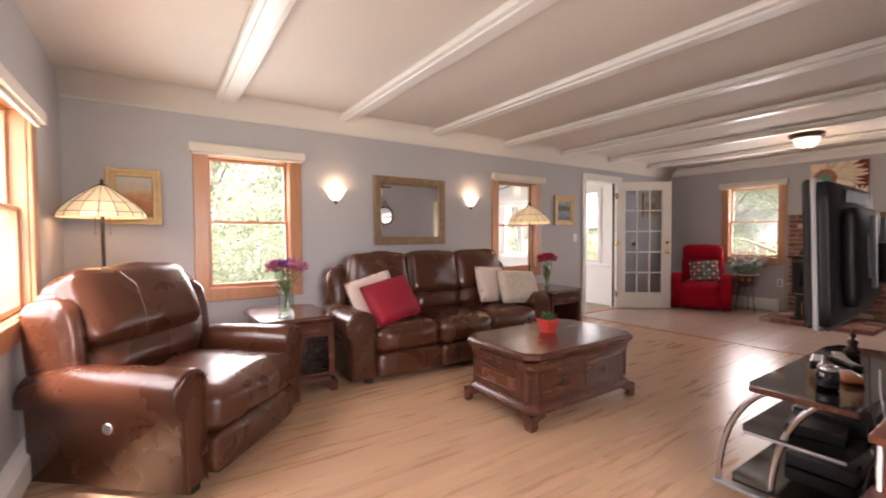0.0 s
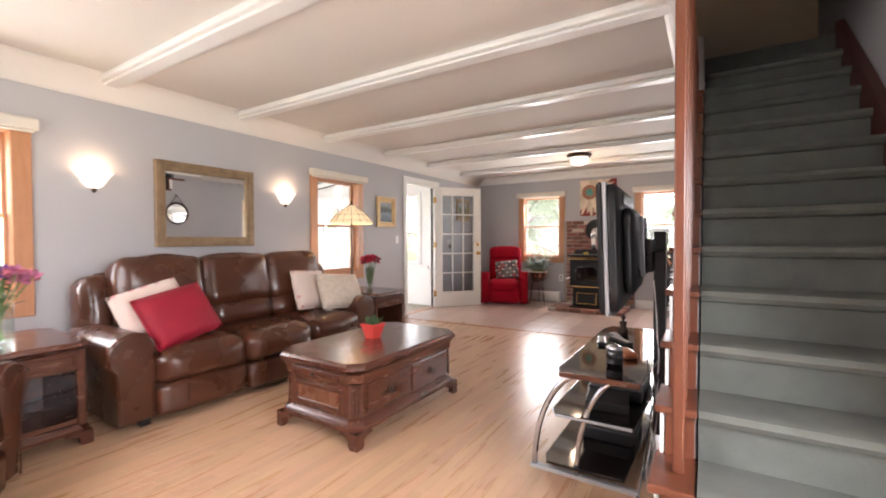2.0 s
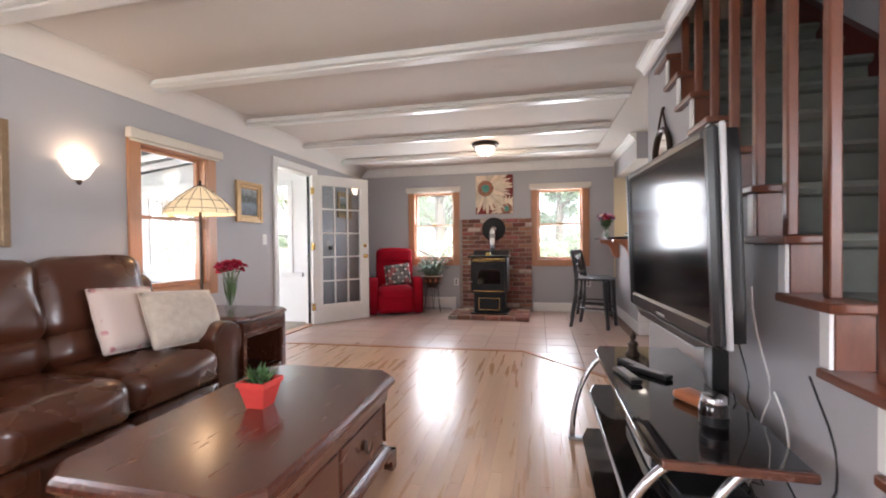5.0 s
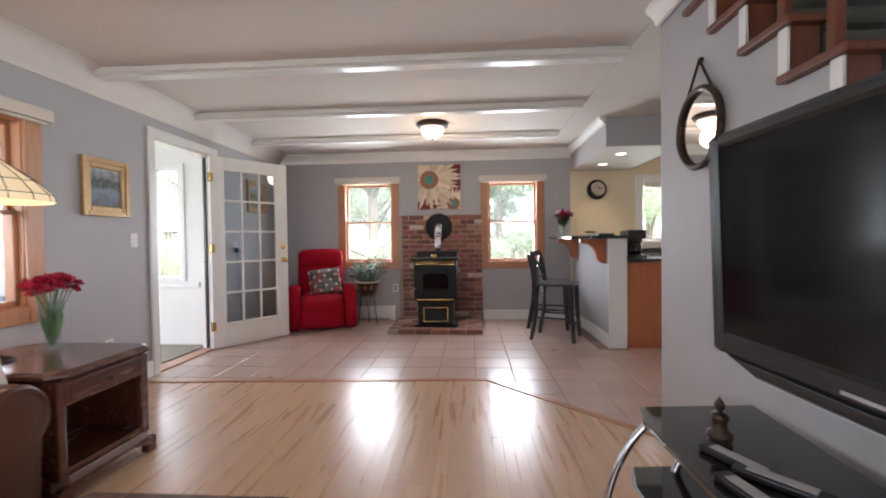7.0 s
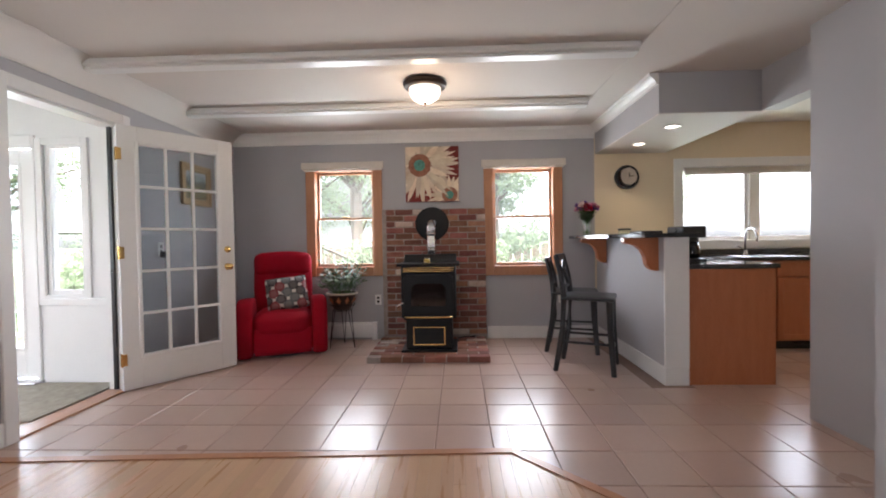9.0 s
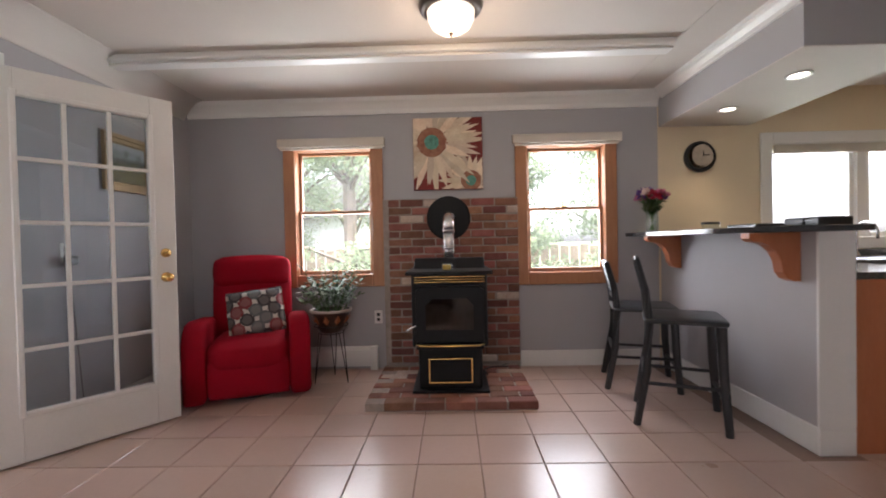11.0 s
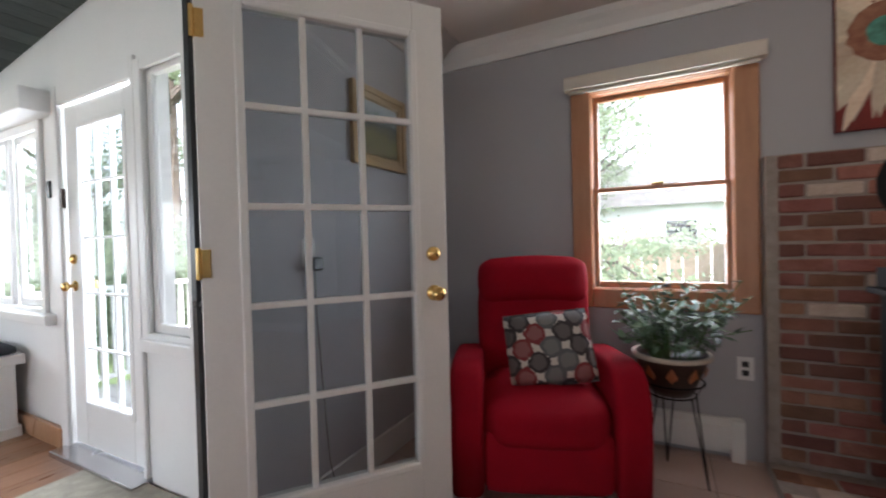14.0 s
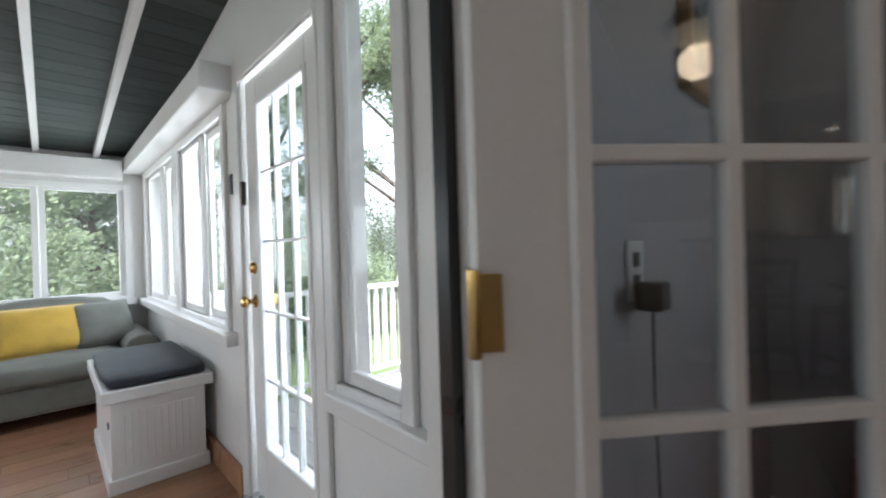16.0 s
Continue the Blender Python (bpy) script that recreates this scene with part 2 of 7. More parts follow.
def vary_by(m, how, amount=0.25, hue=0.0):
    """Let each piece differ in brightness: by object, or by loose piece of a joined mesh."""
    nt = m.node_tree
    b = nt.nodes["Principled BSDF"]
    src = b.inputs["Base Color"].links[0].from_socket
    N, L = nt.nodes.new, nt.links.new
    if how == "object":
        rnd = N("ShaderNodeObjectInfo").outputs["Random"]
    else:
        rnd = N("ShaderNodeNewGeometry").outputs["Random Per Island"]
    hs = N("ShaderNodeHueSaturation")
    mr = N("ShaderNodeMapRange")
    mr.inputs["To Min"].default_value, mr.inputs["To Max"].default_value = 1 - amount, 1 + amount
    L(rnd, mr.inputs["Value"])
    L(mr.outputs["Result"], hs.inputs["Value"])
    if hue:
        mh = N("ShaderNodeMapRange")
        mh.inputs["To Min"].default_value, mh.inputs["To Max"].default_value = 0.5 - hue, 0.5 + hue
        mul = N("ShaderNodeMath")
        mul.operation = "FRACT"
        m7 = N("ShaderNodeMath")
        m7.operation = "MULTIPLY"
        m7.inputs[1].default_value = 7.31
        L(rnd, m7.inputs[0])
        L(m7.outputs[0], mul.inputs[0])
        L(mul.outputs[0], mh.inputs["Value"])
        L(mh.outputs["Result"], hs.inputs["Hue"])
    L(src, hs.inputs["Color"])
    L(hs.outputs["Color"], b.inputs["Base Color"])
    return m


M_BOARD = vary_by(M_FLOOR, "object", 0.075, 0.007)
M_BOARD_J = vary_by(mat("maple_floor_joined", (0.555, 0.34, 0.205), 0.29, color2=(0.61, 0.395, 0.25), scale=3, fine=30, bump=0.01, dist=0.001, stretch=(0.6, 8, 1), coat=0.3, world_space=True), "island", 0.075, 0.007)
M_TILEP = vary_by(M_TILE, "object", 0.07, 0.006)
M_BRICKP = vary_by(M_BRICK, "object", 0.42, 0.018)
M_BRICKPALE = mat("whitewashed_brick", (0.42, 0.30, 0.24), 0.9, color2=(0.62, 0.52, 0.44), scale=14, fine=120, bump=0.5, dist=0.004, world_space=True)
M_MORTAR = mat("mortar", (0.34, 0.285, 0.25), 0.95, vary=0.2, scale=20, fine=200, bump=0.4, dist=0.003)
M_GROUT = mat("grout", (0.30, 0.21, 0.17), 0.9, vary=0.1)
# Window panes get a faint added whitening that stands in for glare.
M_GLASS = glass_mat("window_glass", veil=0.012)
M_DOORGLASS = glass_mat("door_glass", 0.02, (0.80, 0.82, 0.83), 0.06)
M_CLEAR = glass_mat("vase_glass", 0.01, (0.93, 0.97, 0.95), 0.08)
M_MIRROR = mat("mirror", (0.9, 0.9, 0.9), 0.02, 1.0, vary=0.0, bump=0, rvar=0.0)
M_BRASS = mat("brass", (0.75, 0.5, 0.18), 0.25, 1.0, vary=0.1)
M_CHROME = mat("brushed_steel", (0.6, 0.6, 0.62), 0.25, 1.0, vary=0.08)
M_GOLD = mat("gilt_frame", (0.36, 0.22, 0.09), 0.42, 0.4, color2=(0.50, 0.34, 0.17), scale=14, fine=120, bump=0.2, dist=0.002)
M_BRONZE = mat("dark_bronze", (0.06, 0.04, 0.03), 0.4, 0.7, vary=0.2)
M_ORANGEWOOD = mat("orange_maple_cabinet", (0.42, 0.13, 0.05), 0.4, color2=(0.50, 0.18, 0.08), scale=4, fine=30, bump=0.04, dist=0.001, stretch=(5, 5, 1), coat=0.2)
M_GRANITE = mat("black_granite", (0.012, 0.012, 0.014), 0.12, color2=(0.06, 0.06, 0.06), scale=60, fine=300, bump=0.0, coat=0.5)
M_STOOL = mat("black_painted_wood", (0.014, 0.015, 0.018), 0.35, vary=0.2, scale=8, fine=80, bump=0.08, dist=0.001, coat=0.2)
M_GREEN = vary_by(mat("leaf_green", (0.03, 0.075, 0.02), 0.5, color2=(0.07, 0.14, 0.045), scale=20, fine=90, bump=0.1, dist=0.002), "island", 0.45, 0.02)
M_STEM = mat("stem_green", (0.09, 0.17, 0.05), 0.6, vary=0.2)
M_PINK = vary_by(mat("pink_petal", (0.45, 0.10, 0.20), 0.6, color2=(0.62, 0.25, 0.38), scale=40, fine=150, bump=0.1), "island", 0.35, 0.03)
M_TULIP = mat("red_petal", (0.30, 0.005, 0.03), 0.5, color2=(0.42, 0.01, 0.05), scale=40, fine=150, bump=0.1)
M_POTRED = mat("red_ceramic", (0.55, 0.05, 0.04), 0.25, vary=0.06, coat=0.5)
M_SOIL = mat("soil", (0.03, 0.02, 0.012), 0.95, vary=0.3, scale=40, bump=0.6)
M_CREAMFAB = mat("cream_fabric", (0.42, 0.35, 0.28), 0.95, color2=(0.60, 0.52, 0.43), scale=22, fine=260, bump=0.4, dist=0.003, sheen=0.3)
M_CRIMSON = mat("crimson_velvet", (0.28, 0.002, 0.018), 0.7, vary=0.15, scale=8, fine=260, bump=0.2, dist=0.002)
M_SHADECLOTH = mat("roller_shade_cloth", (0.68, 0.62, 0.54), 0.8, vary=0.05, fine=240, bump=0.15, dist=0.001)
M_SCREEN = mat("tv_screen", (0.006, 0.006, 0.007), 0.12, vary=0.0, bump=0, rvar=0.02)
M_SCREEN.node_tree.nodes["Principled BSDF"].inputs["Specular IOR Level"].default_value = 0.25
M_SILVER = mat("silver_plastic", (0.45, 0.45, 0.46), 0.35, 0.3, vary=0.05)
M_BLKGLASS = mat("black_glass", (0.008, 0.006, 0.006), 0.06, vary=0.0, bump=0, coat=0.5, rvar=0.02)
M_GREENWOOD = vary_by(mat("grey_green_ceiling_board", (0.026, 0.036, 0.033), 0.7, color2=(0.066, 0.08, 0.074), scale=5, fine=40, bump=0.15, dist=0.002, stretch=(1, 6, 6)), "island", 0.3)
M_LAMINATE = vary_by(mat("brown_laminate", (0.25, 0.115, 0.06), 0.3, color2=(0.40, 0.215, 0.125), scale=4, fine=30, bump=0.04, dist=0.001, stretch=(1, 7, 1), world_space=True), "object", 0.25, 0.01)
M_GREYFAB = mat("grey_sofa_fabric", (0.16, 0.165, 0.14), 0.9, vary=0.15, scale=10, fine=260, bump=0.3, dist=0.003, sheen=0.2)
M_YELLOW = mat("yellow_velvet", (0.62, 0.40, 0.06), 0.8, vary=0.15, scale=8, fine=200, bump=0.2, sheen=0.3)
M_NAVY = mat("dark_grey_cushion", (0.022, 0.026, 0.034), 0.7, vary=0.2, scale=8, fine=200, bump=0.2)
M_BARK = mat("bark", (0.10, 0.075, 0.055), 0.9, vary=0.3, scale=10, fine=60, bump=0.8, dist=0.02)
M_FOLIAGE = vary_by(mat("tree_leaves", (0.075, 0.105, 0.055), 0.6, color2=(0.14, 0.175, 0.10), scale=1.2, fine=12, bump=0.1), "island", 0.3, 0.02)


def translucent(m, color, amount):
    """Leaves let part of the light through."""
    nt = m.node_tree
    N, L = nt.nodes.new, nt.links.new
    out, tl, mix = nt.nodes["Material Output"], N("ShaderNodeBsdfTranslucent"), N("ShaderNodeMixShader")
    tl.inputs["Color"].default_value = (*color, 1)
    mix.inputs["Fac"].default_value = amount
    L(nt.nodes["Principled BSDF"].outputs["BSDF"], mix.inputs[1])
    L(tl.outputs["BSDF"], mix.inputs[2])
    L(mix.outputs["Shader"], out.inputs["Surface"])
    return m


translucent(M_FOLIAGE, (0.27, 0.33, 0.19), 0.5)
M_DECK = mat("painted_deck", (0.55, 0.53, 0.50), 0.7, vary=0.1)
M_FENCE = mat("weathered_fence", (0.24, 0.18, 0.13), 0.9, vary=0.25, scale=6, fine=60, bump=0.4, stretch=(4, 4, 1))
M_SIDING = mat("pale_siding", (0.55, 0.56, 0.57), 0.7, vary=0.06)
M_ROOF = mat("grey_shingle", (0.16, 0.15, 0.15), 0.9, vary=0.25, scale=6, fine=60, bump=0.4)
M_DARKRED = mat("dark_red_stain", (0.085, 0.012, 0.010), 0.4, vary=0.2, coat=0.2)
M_TVBACK = mat("matt_black_plastic", (0.006, 0.006, 0.007), 0.5, vary=0.1)
M_TVEDGE = mat("dark_grey_metal_edge", (0.10, 0.10, 0.105), 0.3, 0.6, vary=0.1)
M_MIRRORFRAME = mat("antique_bronze_gilt", (0.20, 0.125, 0.07), 0.38, 0.4, color2=(0.36, 0.25, 0.15), scale=14, fine=120, bump=0.2, dist=0.002)
M_CHERRY2 = mat("burl_cherry_wood", (0.11, 0.036, 0.018), 0.28, color2=(0.17, 0.06, 0.03), scale=9, fine=60, bump=0.04, dist=0.001, coat=0.4)
M_MAT = mat("beige_door_mat", (0.40, 0.36, 0.29), 0.95, vary=0.2, scale=20, fine=300, bump=0.5)


def emitter(name, color, strength, base=(0.8, 0.75, 0.65)):
    m = mat(name, base, 0.4, vary=0.02, bump=0)
    b = m.node_tree.nodes["Principled BSDF"]
    b.inputs["Emission Color"].default_value = (*color, 1)
    b.inputs["Emission Strength"].default_value = strength
    return m


M_LAMPGLASS = emitter("lit_frosted_glass", (1.0, 0.80, 0.58), 0.17)
M_SHADEGLASS = emitter("lit_stained_glass", (1.0, 0.74, 0.42), 0.04, (0.75, 0.62, 0.40))
M_SPOT = emitter("lit_recessed_lamp", (1.0, 0.88, 0.7), 0.7)


def patches(m, spots, scale, detail=1.0):
    """Recolour a cloth with a printed pattern: rows of (threshold, colour) on round cells of that size."""
    nt = m.node_tree
    b = nt.nodes["Principled BSDF"]
    N, L = nt.nodes.new, nt.links.new
    tc, vo, ramp = N("ShaderNodeTexCoord"), N("ShaderNodeTexVoronoi"), N("ShaderNodeValToRGB")
    vo.inputs["Scale"].default_value = scale
    vo.inputs["Randomness"].default_value = 0.25
    L(tc.outputs["Object"], vo.inputs["Vector"])
    noi, add = N("ShaderNodeTexNoise"), N("ShaderNodeMath")
    noi.inputs["Scale"].default_value = scale * 4
    add.operation = "MULTIPLY_ADD"
    add.inputs[1].default_value, = (0.35 * detail,)
    L(tc.outputs["Object"], noi.inputs["Vector"])
    L(noi.outputs["Fac"], add.inputs[0])
    L(vo.outputs["Distance"], add.inputs[2])
    ramp.color_ramp.interpolation = "CONSTANT"
    els = ramp.color_ramp.elements
    els[0].position, els[0].color = spots[0][0], (*spots[0][1], 1)
    els[1].position, els[1].color = spots[1][0], (*spots[1][1], 1)
    for pos, col in spots[2:]:
        e = els.new(pos)
        e.color = (*col, 1)
    L(add.outputs[0], ramp.inputs["Fac"])
    L(ramp.outputs["Color"], b.inputs["Base Color"])
    return vo, ramp


M_FLORAL = mat("floral_print_cushion", (0.6, 0.5, 0.45), 0.9, vary=0.05, fine=260, bump=0.3, dist=0.002, sheen=0.2)
patches(M_FLORAL, [(0.0, (0.34, 0.09, 0.10)), (0.34, (0.50, 0.24, 0.23)), (0.52, (0.60, 0.49, 0.43))], 11, 1.7)
M_MEDALLION = mat("medallion_print_cushion", (0.5, 0.45, 0.4), 0.9, vary=0.05, fine=260, bump=0.3, dist=0.002)
VO, RP = patches(M_MEDALLION, [(0.0, (0.16, 0.16, 0.16)), (0.52, (0.02, 0.02, 0.02)), (0.695, (1, 1, 1))], 10.8, 0.9)
VO.voronoi_dimensions = "2D"
VO.inputs["Randomness"].default_value = 0.0
TURN = M_MEDALLION.node_tree.nodes.new("ShaderNodeMapping")
TURN.inputs["Rotation"].default_value = (0, 0, radians(45))
M_MEDALLION.node_tree.links.new(VO.inputs["Vector"].links[0].from_socket, TURN.inputs["Vector"])
M_MEDALLION.node_tree.links.new(TURN.outputs["Vector"], VO.inputs["Vector"])
nt = M_MEDALLION.node_tree
inks, blend = nt.nodes.new("ShaderNodeValToRGB"), nt.nodes.new("ShaderNodeMix")
blend.data_type = "RGBA"
inks.color_ramp.interpolation = "CONSTANT"
inks.color_ramp.elements[0].color = (0.035, 0.028, 0.032, 1)
inks.color_ramp.elements[1].position, inks.color_ramp.elements[1].color = 0.40, (0.20, 0.025, 0.03, 1)
inks.color_ramp.elements.new(0.65).color = (0.10, 0.105, 0.11, 1)
nt.links.new(VO.outputs["Color"], inks.inputs["Fac"])
nt.links.new(RP.outputs["Color"], blend.inputs["Factor"])
nt.links.new(inks.outputs["Color"], blend.inputs["A"])
blend.inputs["B"].default_value = (0.56, 0.51, 0.45, 1)
nt.links.new(blend.outputs["Result"], nt.nodes["Principled BSDF"].inputs["Base Color"])


# ---- large structure ----
NORTH, EAST, WEST, TVWALL, CEIL = 4.30, 7.80, -0.69, 0.48, 2.40
W1, W2 = (0.24, 0.93, 0.745, 1.905), (3.53, 4.22, 0.755, 1.915)
W3, W4 = (2.661, 3.351, 0.835, 1.960), (0.602, 1.292, 0.825, 1.950)
DOOR = (5.30, 6.14, 0.0, 2.07)
SUN_E, SUN_N, SUN_W = 6.40, 8.90, 2.40
panel_wall("wall_north", "x", WEST - 0.15, EAST + 0.15, NORTH, NORTH + 0.14, -0.2, 2.75, [W1, W2, DOOR], M_WALL, "grey painted wall with two windows and a door")
panel_wall("wall_east", "y", 0.14, NORTH, EAST, EAST + 0.15, -0.2, 2.75, [W3, W4], M_WALL, "grey painted wall with two windows and brickwork")
panel_wall("wall_kitchen_east", "y", -3.0, 0.14, EAST, EAST + 0.15, -0.2, 2.75, [(-2.45, -0.83, 1.08, 1.92)], M_CREAM, "cream painted kitchen wall with a window")
panel_wall("wall_west", "y", -1.4, NORTH, WEST - 0.15, WEST, -0.2, 2.75, [(2.0, 3.33, 0.80, 1.90)], M_WALL, "grey painted wall with a window")
panel_wall("wall_south", "x", WEST, 1.25, -1.4, -1.26, 0, 2.75, [(-0.15, 0.95, 0.6, 2.0)], M_WALL, "grey painted wall")
panel_wall("wall_hall_return", "y", -1.26, -0.58, 1.25, 1.37, 0, 2.75, [], M_WALL, "grey painted wall")
panel_wall("wall_stair", "x", 1.37, 5.6, -0.58, -0.46, 0, 4.9, [], M_WALL, "grey painted stairwell wall")
panel_wall("wall_stair_top", "y", -0.46, 0.60, 5.0, 5.12, 2.6, 4.9, [], M_CREAM, "pale painted stairwell wall")
panel_wall("wall_upstairs", "x", 1.1, 5.0, 0.48, 0.60, 2.595, 4.9, [], M_WALL, "grey painted stairwell wall")
panel_wall("wall_upstairs_west", "y", -0.46, 0.48, 1.0, 1.1, 2.595, 4.9, [], M_WALL, "grey painted stairwell wall")
panel_wall("wall_stair_upper", "x", 1.0, 1.37, -0.58, -0.46, 2.595, 4.9, [], M_WALL, "grey painted stairwell wall")
panel_wall("wall_kitchen_south", "x", 4.21, EAST, -3.0, -2.86, 0, 2.75, [], M_CREAM, "cream painted kitchen wall")
panel_wall("wall_kitchen_west", "y", -3.0, -0.58, 4.09, 4.21, 0, 2.75, [], M_CREAM, "cream painted kitchen wall")
panel_wall("wall_stair_end", "y", -0.46, 0.38, 4.11, 4.21, 0, 2.424, [], M_WALL, "grey painted end of the stair enclosure")
# the wall under the open stair, stepped along the treads
RISE, RUN, STEP0 = 0.186, 0.211, 1.36
steps = [(STEP0 + 0.02, 0.0)]
for k in range(1, 13):
    xr = STEP0 + RUN * (k - 1)
    steps += [(xr + 0.02, RISE * k - 0.03), (xr + 0.02 + RUN, RISE * k - 0.03)]
steps += [(4.21, RISE * 12 - 0.03), (4.21, 0.0)]
tagged(mesh("wall_tv", prism(steps, "y", 0.38, TVWALL), M_WALL), "grey painted stepped wall under the open stair", "wall", kind="structure")
panel_wall("wall_tv_upper", "x", 3.76, 4.21, 0.384, TVWALL - 0.003, 2.2, 2.66, [], M_WALL, "grey painted wall above the stair")

tagged(mesh("floor_base", boxed(WEST - 0.1, EAST, -3.0, NORTH, -0.12, -0.006), M_GROUT), "grouted floor bed", "floor", kind="structure")
tagged(mesh("ceiling", boxed(WEST - 0.1, EAST, 0.48, NORTH, CEIL, CEIL + 0.2), M_CEIL), "warm white painted ceiling with shallow beams", "ceiling", kind="structure")
tagged(mesh("ceiling_kitchen", boxed(4.1, EAST, -3, 0.476, CEIL, CEIL + 0.2), M_CEIL), "white painted kitchen ceiling", "ceiling", kind="structure")
tagged(mesh("ceiling_hall", boxed(WEST - 0.1, 1.1, -1.4, 0.476, CEIL, CEIL + 0.2), M_CEIL), "white painted hall ceiling", "ceiling", kind="structure")
tagged(mesh("ceiling_hall", boxed(1.1, 1.37, -1.4, -0.465, CEIL + 0.001, CEIL + 0.2), M_CEIL), "white painted hall ceiling", "ceiling", kind="structure")
tagged(mesh("ceiling_upstairs", boxed(1.0, 5.2, -0.6, 0.6, 4.9, 5.0), M_CEIL), "white painted stairwell ceiling", "ceiling", kind="structure")
tagged(mesh("floor_upstairs", boxed(4.09, 5.0, -0.46, 0.38, 2.425, 2.604), M_CARPET), "green-grey carpeted landing", "floor", kind="structure")
for i in range(7):
    x = 0.395 + 1.079 * i
    bm = boxed(x - 0.085, x + 0.085, 0.50, NORTH - 0.002, CEIL - 0.045, CEIL - 0.001, bevel=0.012)
    box(bm, x - 0.05, x + 0.05, 0.50, NORTH - 0.002, CEIL - 0.062, CEIL - 0.044, 0.008, 2)
    tagged(mesh("ceiling_beam", bm, M_WHITE), "white painted shallow ceiling beam", "beam", "ceiling beams", "structure")
# crown moulding
CROWN = [(0, 0), (0, -0.085), (0.018, -0.085), (0.026, -0.06), (0.05, -0.035), (0.07, -0.022), (0.075, 0)]
tagged(mesh("crown_moulding", prism([(EAST - 0.001 - a, CEIL - 0.001 + b * 1.6) for a, b in CROWN], "y", 0.14, NORTH - 0.002), M_WHITE), "white crown moulding", "moulding", kind="structure")
COVE = [(0.0, 0.0), (0.0, -0.166), (0.014, -0.166)] + [(0.014 + 0.17 * u, -0.160 * (1 - u) ** 2) for u in [i / 10 for i in range(11)]]
cove = mesh("cove", prism([(NORTH - 0.001 - a, CEIL - 0.001 + b) for a, b in COVE], "x", WEST + 0.002, EAST - 0.08), M_CEIL)
for f in cove.data.polygons:
    f.use_smooth = 0.05 < f.normal.y * -1 < 0.98 or f.normal.z < -0.3
tagged(cove, "plastered cove between wall and ceiling", "moulding", kind="structure")
tagged(mesh("crown_moulding", prism([(0.49 + a, CEIL - 0.001 + b * 1.1) for a, b in CROWN], "x", 1.2, 4.21), M_WHITE), "white crown moulding along the stair opening", "moulding", kind="structure")
# baseboards
for nm, a in [("baseboard", (4.45, 5.22, NORTH - 0.018, NORTH - 0.001, 0.001, 0.14)), ("baseboard", (6.23, EAST - 0.03, NORTH - 0.018, NORTH - 0.001, 0.001, 0.14)),
              ("baseboard", (EAST - 0.018, EAST - 0.001, 0.145, 1.37, 0.001, 0.14)), ("baseboard", (1.55, 4.21, TVWALL + 0.001, TVWALL + 0.016, 0.001, 0.12)),
              ("baseboard", (6.20, EAST - 0.02, 0.121, 0.137, 0.001, 0.14)), ("baseboard", (6.182, 6.199, -0.046, 0.137, 0.001, 0.14))]:
    tagged(mesh(nm, boxed(*a, bevel=0.005), M_WHITE), "white painted baseboard", "baseboard", kind="structure")

# bar wall and soffit
tagged(mesh("wall_bar", boxed(6.20, EAST, -0.045, 0.12, 0, 1.13), M_WALL), "grey half-height wall under the breakfast bar", "wall", kind="structure")
tagged(mesh("trim_bar_end", boxed(6.186, 6.199, -0.048, 0.135, 0.141, 1.13), M_WHITE), "white end board of the half wall", "trim", kind="structure")
tagged(mesh("soffit", boxed(6.27, EAST, -0.66, 0.13, 2.09, CEIL - 0.001), M_WALL), "grey painted soffit over the bar", "soffit", kind="structure")
tagged(mesh("soffit_underside", boxed(6.272, EAST, -0.658, 0.128, 2.084, 2.0895), M_CEIL), "white soffit underside", "soffit", kind="structure")
tagged(mesh("soffit_header", boxed(4.21, 6.268, -0.78, -0.64, 2.09, CEIL - 0.001), M_WALL), "grey painted kitchen header", "soffit", kind="structure")
tagged(mesh("crown_moulding", prism([(0.131 + a, CEIL - 0.002 + b * 1.0) for a, b in CROWN], "x", 6.27, EAST - 0.08), M_WHITE), "white crown moulding on the soffit", "moulding", kind="structure")

# sunroom shell
panel_wall("wall_sunroom_east", "y", NORTH + 0.14, SUN_N, SUN_E, SUN_E + 0.12, -0.2, 2.9, [(4.84, 5.20, 0.72, 2.02), (5.26, 6.08, -0.03, 1.99), (6.34, 7.38, 0.78, 1.90), (7.50, 8.72, 0.78, 1.90)], M_WHITE, "white painted sunroom wall with windows and a glazed door")
panel_wall("wall_sunroom_north", "x", SUN_W, SUN_E + 0.12, SUN_N, SUN_N + 0.12, -0.2, 2.6, [(2.55, 3.68, 0.78, 1.80), (3.80, 4.95, 0.78, 1.80), (5.07, 6.25, 0.78, 1.80)], M_WHITE, "white painted sunroom wall with windows")
panel_wall("wall_sunroom_west", "y", NORTH + 0.14, SUN_N, SUN_W - 0.12, SUN_W, -0.2, 2.9, [(4.9, 6.6, 0.78, 1.90), (6.8, 8.6, 0.78, 1.90)], M_WHITE, "white painted sunroom wall with windows")
tagged(mesh("floor_sunroom", boxed(SUN_W, SUN_E, NORTH + 0.14, SUN_N, -0.15, -0.042), M_GROUT), "sunroom floor bed", "floor", kind="structure")


def slope(y):
    return 2.62 - (y - 4.44) * 0.118


